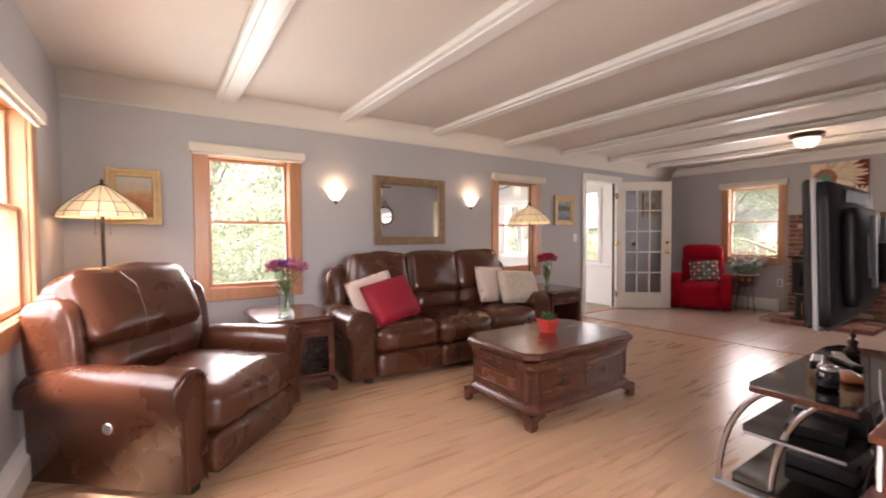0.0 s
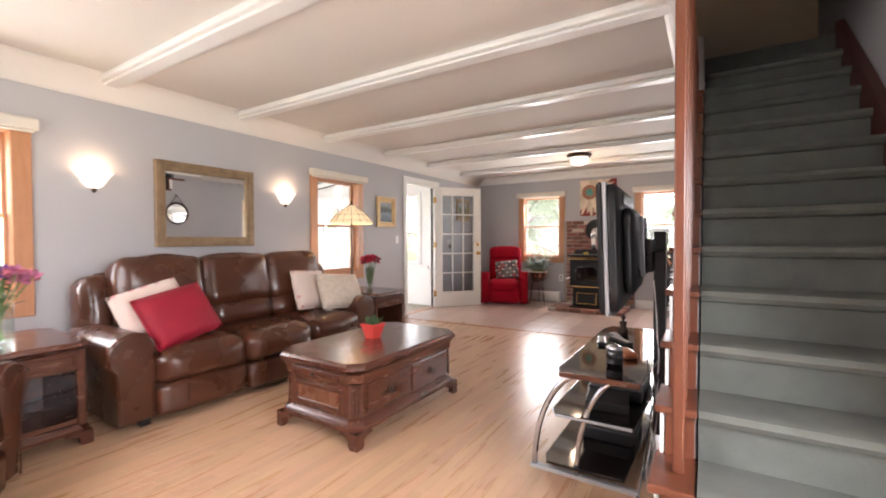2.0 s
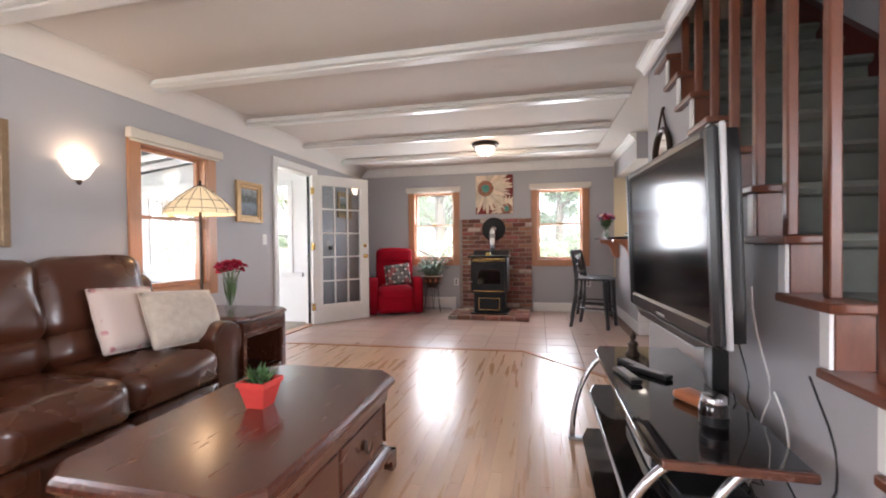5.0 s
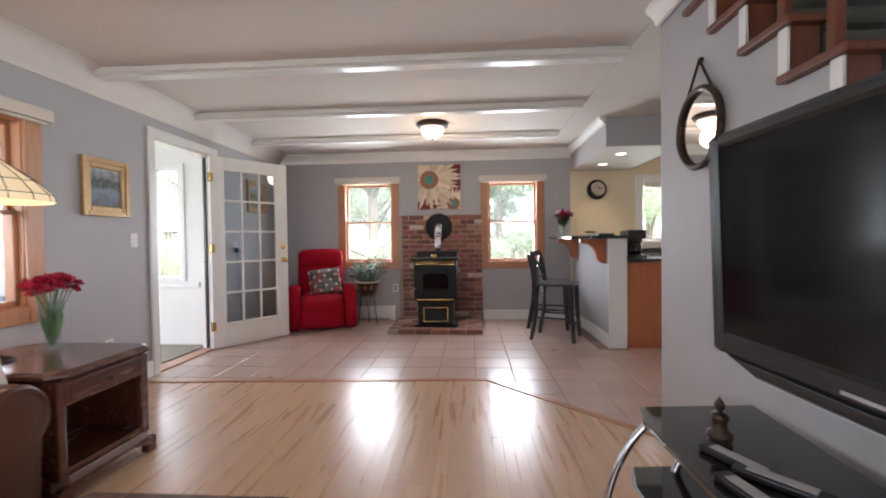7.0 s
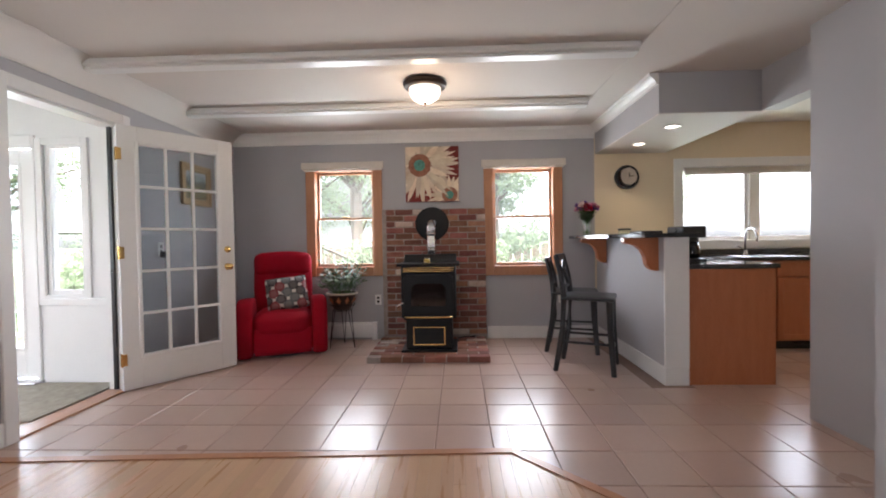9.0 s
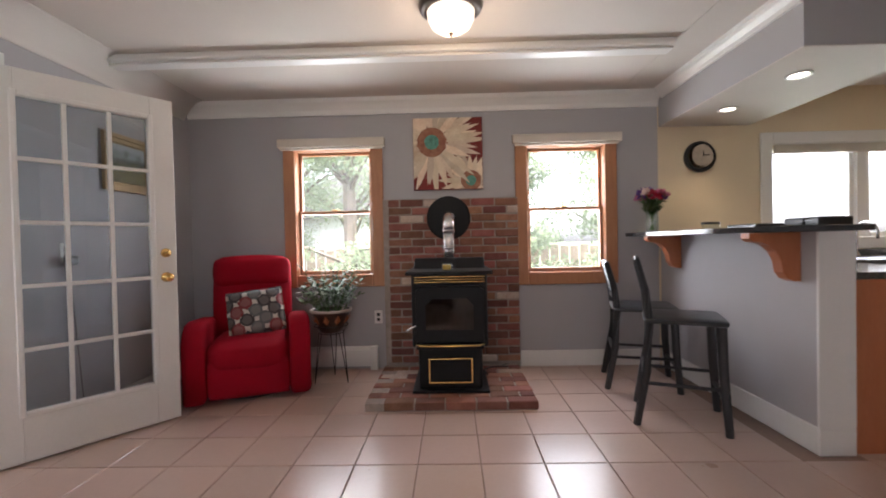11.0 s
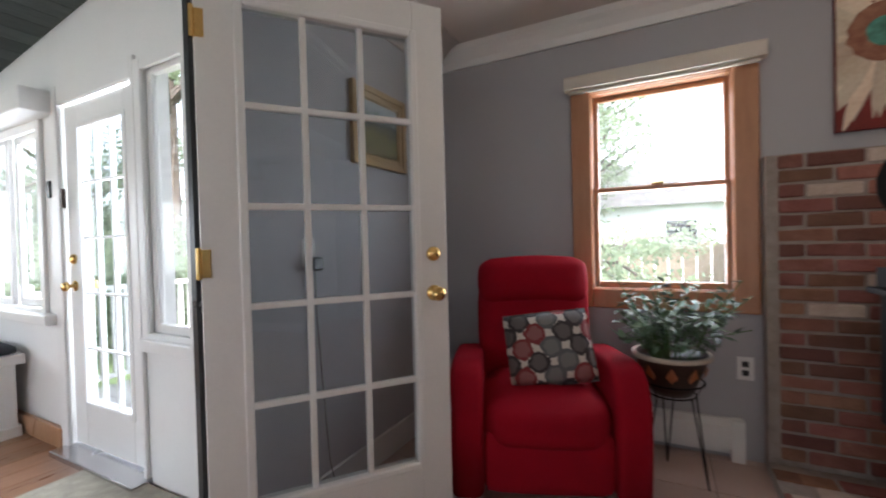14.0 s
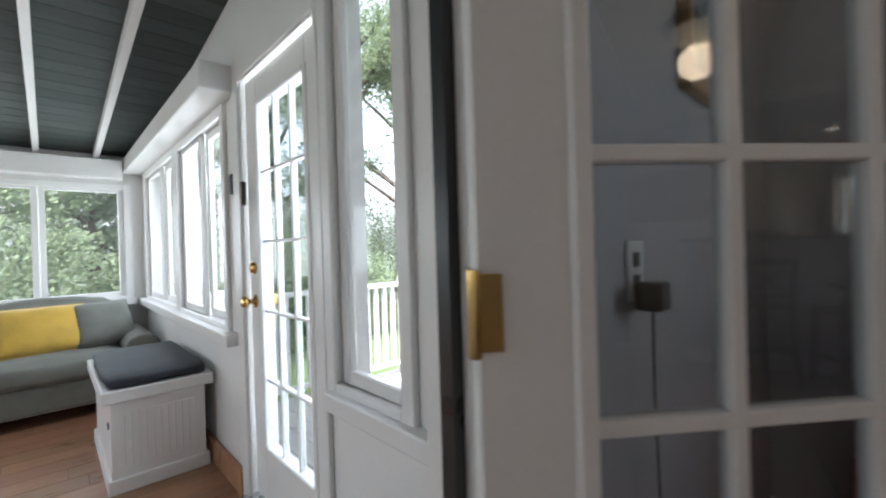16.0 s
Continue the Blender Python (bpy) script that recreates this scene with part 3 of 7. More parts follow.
bm = bmesh.new()
y = 4.445
while y < SUN_N + 0.1:
    y1 = y + 0.135
    prism([(y, slope(y)), (y1, slope(y1)), (y1, slope(y1) + 0.02), (y, slope(y) + 0.02)], "x", SUN_W - 0.1, SUN_E + 0.12, bm=bm)
    y += 0.139
tagged(mesh("ceiling_sunroom", bm, M_GREENWOOD), "sloping grey-green boarded ceiling", "ceiling", kind="structure")
tagged(mesh("roof_sunroom", prism([(4.42, slope(4.42) + 0.03), (9.3, slope(9.3) + 0.03), (9.3, slope(9.3) + 0.12), (4.42, slope(4.42) + 0.12)], "x", SUN_W - 0.3, SUN_E + 0.4), M_ROOF), "sunroom roof", "roof", kind="structure")
x = 2.54
while x < SUN_E - 0.1:
    tagged(mesh("rafter", prism([(4.45, slope(4.45) - 0.09), (SUN_N, slope(SUN_N) - 0.06), (SUN_N, slope(SUN_N)), (4.45, slope(4.45))], "x", x - 0.02, x + 0.02), M_WHITE), "white painted rafter", "rafter", "sunroom rafters", "structure")
    x += 0.39
tagged(mesh("beam_sunroom", boxed(SUN_E - 0.16, SUN_E - 0.002, 6.12, SUN_N - 0.02, 1.93, 2.06, bevel=0.008), M_WHITE), "white painted header box over the windows", "beam", kind="structure")
tagged(mesh("beam_sunroom", boxed(SUN_W + 0.02, SUN_E - 0.17, SUN_N - 0.16, SUN_N - 0.002, 1.86, 2.03, bevel=0.008), M_WHITE), "white painted header box over the windows", "beam", kind="structure")
tagged(mesh("trim_sunroom_sill", boxed(SUN_E - 0.07, SUN_E - 0.001, 6.16, SUN_N - 0.02, 0.70, 0.76, bevel=0.006), M_WHITE), "white window ledge", "trim", kind="structure")
tagged(mesh("trim_sunroom_sill", boxed(SUN_E - 0.05, SUN_E - 0.001, 4.62, 5.22, 0.64, 0.70, bevel=0.006), M_WHITE), "white window ledge", "trim", kind="structure")
tagged(mesh("trim_sunroom_sill", boxed(SUN_W + 0.02, SUN_E - 0.08, SUN_N - 0.07, SUN_N - 0.001, 0.70, 0.76, bevel=0.006), M_WHITE), "white window ledge", "trim", kind="structure")
tagged(mesh("baseboard", boxed(SUN_E - 0.03, SUN_E - 0.001, 6.14, 8.8, -0.03, 0.09, bevel=0.004), M_LAMINATE), "brown wooden baseboard", "baseboard", kind="structure")
tagged(mesh("threshold", boxed(SUN_E - 0.10, SUN_E + 0.10, 5.24, 6.10, -0.035, 0.0, bevel=0.006), M_CHROME), "grey metal threshold", "threshold", kind="structure")
tagged(mesh("threshold", boxed(5.30, 6.14, NORTH - 0.005, NORTH + 0.14, -0.01, 0.012, bevel=0.004), M_OAK), "wooden door threshold", "threshold", kind="structure")

# outdoors
tagged(mesh("ground", boxed(-300, 300, -300, 300, -0.7, -0.6), M_GRASS), "mown lawn", "ground", kind="structure")

# ---- windows ----


def sash_window(name, m, w, h, z0, oak=True, label="", ow=0.10):
    """A double-hung window in a hole w wide, h high, over z0. Local x along the wall, y outward, 0 at the inner face."""
    mat_ = M_OAK if oak else M_WHITE
    win = thing(name, m, label, "window", kind="structure")
    top = z0 + h
    bm = bmesh.new()
    for sx in (-1, 1):
        box(bm, min(sx * (w / 2 - 0.008), sx * (w / 2 + ow)), max(sx * (w / 2 - 0.008), sx * (w / 2 + ow)), -0.024, 0.001, z0 - ow, top + 0.05, 0.006, 1)
    box(bm, -w / 2 + 0.008, w / 2 - 0.008, -0.023, 0.001, top - 0.008, top + 0.05, 0.005, 1)
    box(bm, -w / 2 + 0.008, w / 2 - 0.008, -0.023, 0.001, z0 - ow, z0 + 0.008, 0.005, 1)
    part("casing", bm, mat_, win)
    part("jamb", ringed(bmesh.new(), -w / 2 + 0.001, w / 2 - 0.001, z0 + 0.001, top - 0.001, 0.010, 0.002, 0.138, 0.002), mat_, win)
    mid = z0 + h * 0.505
    up = part("upper_sash", ringed(bmesh.new(), -w / 2 + 0.012, w / 2 - 0.012, mid - 0.012, top - 0.012, 0.026, 0.075, 0.105, 0.004), mat_, win)
    lo = part("lower_sash", ringed(bmesh.new(), -w / 2 + 0.012, w / 2 - 0.012, z0 + 0.012, mid + 0.014, 0.026, 0.038, 0.070, 0.004, 0.034), mat_, win)
    g = part("pane", boxed(-w / 2 + 0.036, w / 2 - 0.036, 0.088, 0.092, mid + 0.012, top - 0.036), M_GLASS, up, "clear glass")
    g2 = part("pane", boxed(-w / 2 + 0.036, w / 2 - 0.036, 0.052, 0.056, z0 + 0.044, mid - 0.010), M_GLASS, lo, "clear glass")
    g.visible_shadow = g2.visible_shadow = False
    part("sash_lock", boxed(-0.03, 0.03, 0.030, 0.062, mid + 0.0145, mid + 0.028, bevel=0.004), M_BRASS, lo, "small brass sash lock")
    return win


def roller_shade(m, w, z):
    s = thing("roller_shade", m, "rolled-up cream shade in a box over the window", "roller shade", "roller shades")
    part("cassette", prism([(-0.085, z), (-0.026, z), (-0.026, z + 0.075), (-0.075, z + 0.075), (-0.085, z + 0.062)], "x", -w / 2, w / 2, 0.004), M_SHADECLOTH, s)
    part("bottom_rail", boxed(-w / 2 + 0.02, w / 2 - 0.02, -0.06, -0.04, z - 0.02, z - 0.002, bevel=0.004), M_SHADECLOTH, s)


for i, (nm, m, hole, lab) in enumerate([
        ("window_1", pose(0.585, NORTH, 0), W1, "honey oak sash window onto green shrubs"), ("window_2", pose(3.875, NORTH, 0), W2, "honey oak sash window onto the sunroom"),
        ("window_3", pose(EAST, 3.006, 0, 0, 0, -90), W3, "honey oak sash window beside brickwork"), ("window_4", pose(EAST, 0.947, 0, 0, 0, -90), W4, "honey oak sash window beside brickwork"),
        ("window_5", pose(WEST, 2.665, 0, 0, 0, 90), (2.0, 3.33, 0.80, 1.90), "honey oak window with a drawn-up shade")]):
    sash_window(nm, m, hole[1] - hole[0], hole[3] - hole[2], hole[2], True, lab, 0.10)
    roller_shade(m, hole[1] - hole[0] + (0.25 if i < 4 else 0.0), hole[3] + (0.012 if i < 4 else -0.08))
# kitchen window: white, two lights
kw = thing("window_6", pose(EAST, -1.64, 0, 0, 0, -90), "white kitchen window with a raised blind", "window", kind="structure")
part("casing", ringed(bmesh.new(), -0.90, 0.90, 0.99, 2.01, 0.10, -0.022, 0.001, 0.006), M_WHITE, kw)
part("mullion", boxed(-0.04, 0.04, 0.03, 0.10, 1.09, 1.91, bevel=0.005), M_WHITE, kw)
for s in (-1, 1):
    sash = part("sash", ringed(bmesh.new(), min(s * 0.045, s * 0.805), max(s * 0.045, s * 0.805), 1.085, 1.915, 0.045, 0.05, 0.09, 0.005), M_WHITE, kw)
    g = part("pane", boxed(min(s * 0.09, s * 0.765), max(s * 0.09, s * 0.765), 0.068, 0.072, 1.13, 1.87), M_GLASS, sash, "clear glass")
    g.visible_shadow = False
kb = thing("kitchen_blind", pose(EAST, -1.64, 0, 0, 0, -90), "raised white slatted blind", "blind")
for i in range(6):
    part("slat", boxed(-0.76, 0.76, 0.0, 0.04, 1.83 + i * 0.013, 1.839 + i * 0.013), M_SHADECLOTH, kb)
part("head_rail", boxed(-0.765, 0.765, -0.002, 0.045, 1.908, 1.918), M_WHITE, kb)


def glazed(name, m, w, z0, z1, label, lights=1, depth=0.12):
    """A white fixed or sliding window. Local x along the wall, y outward."""
    win = thing(name, m, label, "window", kind="structure")
    part("casing", ringed(bmesh.new(), -w / 2 - 0.05, w / 2 + 0.05, z0 - 0.05, z1 + 0.03, 0.056, -0.02, 0.001, 0.004), M_WHITE, win)
    step = (w - 0.004) / lights
    for k in range(lights):
        a = -w / 2 + 0.002 + k * step
        d = 0.045 if k % 2 else 0.012
        sash = part("sash", ringed(bmesh.new(), a, a + step, z0 + 0.002, z1 - 0.002, 0.045, d, d + 0.03, 0.004), M_WHITE, win)
        g = part("pane", boxed(a + 0.04, a + step - 0.04, d + 0.012, d + 0.016, z0 + 0.044, z1 - 0.044), M_GLASS, sash, "clear glass")
        g.visible_shadow = False
    return win


glazed("window_7", pose(SUN_E, 5.02, 0, 0, 0, -90), 0.36, 0.72, 2.02, "narrow white sidelight beside the door")
glazed("window_8", pose(SUN_E, 6.86, 0, 0, 0, -90), 1.04, 0.78, 1.90, "white sliding sunroom window", 2)
glazed("window_9", pose(SUN_E, 8.11, 0, 0, 0, -90), 1.22, 0.78, 1.90, "white sliding sunroom window", 2)
for i, xc in enumerate((3.115, 4.375, 5.66)):
    glazed("window_%d" % (10 + i), pose(xc, SUN_N, 0), (1.13, 1.15, 1.18)[i], 0.78, 1.80, "white sliding sunroom window", 2)
glazed("window_13", pose(SUN_W, 5.75, 0, 0, 0, 90), 1.7, 0.78, 1.90, "white sliding sunroom window", 2)
# Unseen opening, assumed from the bright lower steps and added to light them.
glazed("window_15", pose(0.40, -1.26, 0, 0, 0, 180), 1.1, 0.6, 2.0, "white hall window out of view, added to light the stair")
glazed("window_14", pose(SUN_W, 7.7, 0, 0, 0, 90), 1.8, 0.78, 1.90, "white sliding sunroom window", 2)

# ---- doors ----
fr = thing("door_1", pose(0, 0, 0), "white painted door surround", "door frame", kind="structure")
bm = bmesh.new()
box(bm, 5.222, 5.302, NORTH - 0.022, NORTH + 0.001, 0.0, 2.15, 0.005, 1)
box(bm, 6.138, 6.22, NORTH - 0.022, NORTH + 0.001, 0.0, 2.15, 0.005, 1)
box(bm, 5.302, 6.138, NORTH - 0.022, NORTH + 0.001, 2.068, 2.15, 0.005, 1)
part("casing", bm, M_WHITE, fr)
bm = bmesh.new()
box(bm, 5.299, 5.318, NORTH + 0.002, NORTH + 0.138, 0.012, 2.068, 0.003, 1)
box(bm, 6.122, 6.141, NORTH + 0.002, NORTH + 0.138, 0.012, 2.068, 0.003, 1)
box(bm, 5.318, 6.122, NORTH + 0.002, NORTH + 0.138, 2.05, 2.069, 0.003, 1)
part("jamb", bm, M_WHITE, fr)
part("weatherstrip", boxed(6.100, 6.121, NORTH + 0.055, NORTH + 0.08, 0.02, 2.05), M_BLACK, fr, "black rubber weatherstrip")


def lite_door(name, m, w, h, label, cols=3, rows=5, thick=0.042, stile=0.13, top=0.13, bottom=0.26, knob_side=1, slim=0.022):
    """A door of glass lights. Local x from the hinge to the free edge, z up."""
    d = thing(name, m, label, "door", kind="structure")
    t = thick / 2
    bm = bmesh.new()
    box(bm, 0, stile, -t, t, 0.012, h, 0.003, 1)
    box(bm, w - stile, w, -t, t, 0.012, h, 0.003, 1)
    box(bm, stile, w - stile, -t, t, h - top, h, 0.003, 1)
    box(bm, stile, w - stile, -t, t, 0.012, bottom, 0.003, 1)
    part("leaf", bm, M_WHITE, d)
    part("beading", ringed(bmesh.new(), stile - 0.016, w - stile + 0.016, bottom - 0.016, h - top + 0.016, 0.028, -t - 0.008, t + 0.008, 0.005), M_WHITE, d)
    gw, gh = w - 2 * stile, h - top - bottom
    for i in range(1, cols):
        part("glazing_bar", boxed(stile + gw * i / cols - slim / 2, stile + gw * i / cols + slim / 2, -t * 0.7, t * 0.7, bottom, h - top, bevel=0.004), M_WHITE, d)
    for j in range(1, rows):
        part("glazing_bar", boxed(stile, w - stile, -t * 0.68, t * 0.68, bottom + gh * j / rows - slim / 2, bottom + gh * j / rows + slim / 2, bevel=0.004), M_WHITE, d)
    for i in range(cols):
        for j in range(rows):
            g = part("pane", boxed(stile + gw * i / cols, stile + gw * (i + 1) / cols, -0.002, 0.002, bottom + gh * j / rows, bottom + gh * (j + 1) / rows), M_DOORGLASS, d, "clear glass")
            g.visible_shadow = False
    for s in (-1, 1):
        k = lathe([(0.001, 0.0), (0.031, 0.0), (0.031, 0.006), (0.012, 0.012), (0.011, 0.03), (0.024, 0.038), (0.028, 0.05), (0.022, 0.062), (0.001, 0.066)], 20)
        part("knob", k, M_BRASS, d, "polished brass knob", True, pose(w - 0.062, s * (t + 0.001), 0.93, -90 * s, 0, 0))
        k = lathe([(0.001, 0.0), (0.029, 0.0), (0.029, 0.008), (0.02, 0.02), (0.001, 0.022)], 20)
        part("deadbolt", k, M_BRASS, d, "brass deadbolt", True, pose(w - 0.062, s * (t + 0.001), 1.085, -90 * s, 0, 0))
    for z in (0.25, 1.08, 1.84):
        bm = boxed(-0.004, 0.002, -t - 0.004, t + 0.004, z - 0.05, z + 0.05, bevel=0.001)
        bar_between(bm, (-0.004, -t - 0.006, z - 0.05), (-0.004, -t - 0.006, z + 0.05), 0.008)
        box(bm, 0.0, 0.03, -t - 0.0035, -t - 0.0005, z - 0.045, z + 0.045, 0.001, 1)
        part("hinge", bm, M_BRASS, d, "brass hinge")
    return d


lite_door("door_2", pose(6.083, 4.297, 0, 0, 0, -37.2), 0.865, 2.065, "white open door with fifteen glass lights", 3, 5)
lite_door("door_3", pose(SUN_E + 0.04, 5.285, 0, 0, 0, 90), 0.775, 1.965, "white closed outside door with glass lights", 3, 5, stile=0.14, slim=0.012)
fr2 = thing("door_4", pose(SUN_E, 0, 0), "white surround of the outside door", "door frame", kind="structure")
bm = bmesh.new()
box(bm, -0.02, 0.001, 5.253, 5.28, -0.03, 2.08, 0.004, 1)
box(bm, -0.02, 0.001, 6.06, 6.15, -0.03, 2.08, 0.004, 1)
box(bm, -0.02, 0.001, 5.28, 6.06, 1.97, 2.08, 0.004, 1)
part("casing", bm, M_WHITE, fr2)


# ---- living room ----
def arm_outline(sx, inner, outer, top=0.60):
    """The outline of a rolled arm: (x, z)."""
    c, r = (inner + outer) / 2 + 0.01, (outer - inner) / 2 + 0.025
    pts = [(inner, 0.05), (inner, top - r)]
    pts += [(c - r * math.cos(a), top - r + r * math.sin(a)) for a in [math.pi * i / 12 for i in range(1, 13)]]
    pts += [(outer + 0.03, top - r - 0.05), (outer - 0.005, top - r - 0.10), (outer - 0.02, 0.05)]
    return [(sx * a, b) for a, b in pts]


def leather_seat(name, m, n, seat, label, category, power=False, back_top=1.0, depth=0.90, push=0.0, tilt=-13, arm=0.22):
    """A leather recliner or sofa of n seats. Local origin under the middle of its front, facing -y."""
    s = thing(name, m, label, category)
    half = n * seat / 2
    outer = half + arm
    part("base", boxed(-half - 0.02, half + 0.02, 0.06, depth - 0.06, 0.04, 0.26, bevel=0.01), M_LEATHER, s)
    for sx in (-1, 1):
        bm = prism(arm_outline(sx, half + 0.005, outer), "y", 0.02, depth - 0.10, 0.018)
        bmesh.ops.subdivide_edges(bm, edges=[e for e in bm.edges if abs(e.verts[0].co.y - e.verts[1].co.y) > 0.3], cuts=8)
        for v in bm.verts:
            w = noise.noise_vector(v.co * 7 + Vector((sx * 3, n, 0)))
            v.co += w * 0.005
            if v.co.z > 0.4:
                v.co.z -= 0.05 * max(0, (v.co.y - 0.45) / 0.45) ** 2
        arm = part("arm", bm, M_LEATHER, s, smooth=True)
        pts = [(sx * abs(a), 0.014, b) for a, b in arm_outline(1, half + 0.02, outer - 0.012, 0.585)]
        part("piping", tube(pts, 0.004, 6), M_LEATHER, arm)
    part("back_shell", soft(-half - 0.05, half + 0.05, depth - 0.17, depth, 0.10, back_top - 0.06, 0.06, 0.0, 0.003), M_LEATHER, s, smooth=True)
    for sx in (-1, 1):
        part("back_wing", soft(min(sx * (half - 0.02), sx * (outer - 0.05)), max(sx * (half - 0.02), sx * (outer - 0.05)), depth - 0.30, depth - 0.02, 0.45, back_top - 0.10, 0.07, 0.015, 0.005, seed=sx, tilt=pose(0, 0, 0, -8)), M_LEATHER, s, smooth=True)
    for i in range(n):
        a, b = -half + i * seat, -half + (i + 1) * seat
        out = 0.03 if n == 3 and i == 1 else 0.0
        c = part("seat_cushion", soft(a + 0.004, b - 0.004, -0.035 - out - push, depth - 0.25, 0.235, 0.46, 0.075, 0.035, 0.008, 13, seed=i * 3.1 + n, freq=6), M_LEATHER, s, smooth=True)
        part("seam", tube([(a + 0.03, -0.045 - out - push, 0.30), (a + seat / 2, -0.052 - out - push, 0.305), (b - 0.03, -0.045 - out - push, 0.30)], 0.003, 6), M_LEATHER, c)
        f = part("footrest", soft(a + 0.006, b - 0.006, -0.03 - out - push, 0.10, 0.05, 0.245, 0.03, 0.012, 0.004, 9, seed=i + 9.0 * n), M_LEATHER, s, smooth=True)
        for u in (0.28, 0.72):
            part("seam", tube([(a + seat * u, -0.036 - out - push, 0.07), (a + seat * u, -0.045 - out - push, 0.15), (a + seat * u, -0.036 - out - push, 0.235)], 0.003, 6), M_LEATHER, f)
        lean = pose(0, (-13 - tilt) * 0.009, 0, tilt)
        b1 = part("back_cushion", soft(a + 0.004, b - 0.004, depth - 0.40, depth - 0.13, 0.60, back_top + 0.025, 0.065, 0.03, 0.013, 13, seed=i * 5.3 + n, tilt=lean, freq=6), M_LEATHER, s, smooth=True)
        part("lumbar_cushion", soft(a + 0.006, b - 0.006, depth - 0.45, depth - 0.20, 0.42, 0.655, 0.09, 0.03, 0.010, 11, seed=i * 2.7 + 4, tilt=lean, freq=8), M_LEATHER, s, smooth=True)
        for u in (0.25, 0.78) if n == 1 else (0.5,):
            if n == 1:
                x = a + seat * u
                part("seam", tube([(x, depth - 0.452, 0.70), (x, depth - 0.435, 0.82), (x, depth - 0.385, 0.95), (x, depth - 0.29, 1.015)], 0.003, 6), M_LEATHER, b1)
    if power:
        part("recline_button", lathe([(0.001, 0.0), (0.028, 0.0), (0.028, 0.006), (0.02, 0.010), (0.001, 0.010)], 20), M_CHROME, s, "chrome and black recline button", True, pose(-outer + 0.012, 0.40, 0.33, 0, -90, 0))
    for sx in (-1, 1):
        for y in (0.08, depth - 0.12):
            part("foot", boxed(sx * (half + 0.05) - 0.03, sx * (half + 0.05) + 0.03, y - 0.03, y + 0.03, 0.0, 0.055, bevel=0.006), M_BLACK, s, "black plastic foot")
    return s


leather_seat("sofa", pose(2.245, 3.27, 0), 3, 0.60, "brown leather three-seat reclining sofa against the wall", "sofa", depth=0.92)
leather_seat("recliner_armchair", pose(0.34, 2.72, 0, 0, 0, 47.8), 1, 0.76, "wide brown leather recliner with a power button", "armchair", True, 0.99, 0.96, tilt=-24, arm=0.17)


def throw_pillow(m, w, h, material, label, t=0.13, group=""):
    p = thing("throw_pillow", m, label, "pillow", group)
    bm = bmesh.new()
    bmesh.ops.create_grid(bm, x_segments=14, y_segments=14, size=1.0)
    top = bm.verts[:]
    dup = bmesh.ops.duplicate(bm, geom=bm.faces[:])
    low = [g for g in dup["geom"] if isinstance(g, bmesh.types.BMVert)]
    for vs, s in ((top, 1), (low, -1)):
        for v in vs:
            u, q = v.co.x, v.co.y
            pinch = 1 - 0.07 * (u * u + q * q) + 0.07 * (u * u * q * q)
            z = s * t / 2 * (max(0, 1 - u ** 4) * max(0, 1 - q ** 4)) ** 0.6
            wob = noise.noise(Vector((u * 2.2, q * 2.2, w * 9 + s))) * 0.008
            v.co = Vector((u * w / 2 * pinch, q * h / 2 * pinch, z + (wob if abs(u) < 0.98 and abs(q) < 0.98 else 0)))
    bmesh.ops.remove_doubles(bm, verts=bm.verts[:], dist=0.0005)
    cover = part("cover", bm, material, p, smooth=True)
    edge = []
    for i in range(40):
        a = i / 10
        k, f = int(a), a - int(a)
        u, q = [(-1 + 2 * f, -1), (1, -1 + 2 * f), (1 - 2 * f, 1), (-1, 1 - 2 * f)][k]
        pinch = 1 - 0.07 * (u * u + q * q) + 0.07 * (u * u * q * q)
        edge.append((u * w / 2 * pinch, q * h / 2 * pinch, 0))
    part("piping", tube(edge + edge[:1], 0.005, 6), material, cover)
    return p


throw_pillow(pose(1.48, 3.62, 0.67, 66, 0, -8) @ pose(0, 0, 0, 0, 0, 16), 0.46, 0.40, M_FLORAL, "pale floral print cushion on the sofa", 0.13, "sofa cushions")
throw_pillow(pose(1.56, 3.44, 0.65, 60, 0, 6) @ pose(0, 0, 0, 0, 0, 11), 0.52, 0.40, M_CRIMSON, "crimson velvet cushion leaning on the sofa", 0.14, "sofa cushions")
throw_pillow(pose(2.85, 3.62, 0.685, 70, 0, 6) @ pose(0, 0, 0, 0, 0, -4), 0.44, 0.40, M_FLORAL, "pale floral print cushion behind a cream one", 0.13, "sofa cushions")
throw_pillow(pose(3.10, 3.47, 0.655, 68, 0, 4) @ pose(0, 0, 0, 0, 0, -5), 0.60, 0.37, M_CREAMFAB, "cream cloth cushion on the sofa", 0.14, "sofa cushions")


def clipped(x0, x1, y0, y1, c):
    return [(x0 + c, y0), (x1 - c, y0), (x1, y0 + c), (x1, y1 - c), (x1 - c, y1), (x0 + c, y1), (x0, y1 - c), (x0, y0 + c)]


def bail_pull(parent, m):
    h = part("bail_handle", tube(arc(lambda u: (0.035 * math.cos(math.pi * (1 + u)), -0.012, 0.03 * math.sin(math.pi * (1 + u))), 10), 0.004, 6), M_BRONZE, parent, "dark bronze drop handle", True, m)
    part("backplate", lathe([(0.001, 0.0), (0.022, 0.0), (0.018, 0.005), (0.001, 0.008)], 12), M_BRONZE, h, "", True, pose(0, 0.004, -0.004, 90))


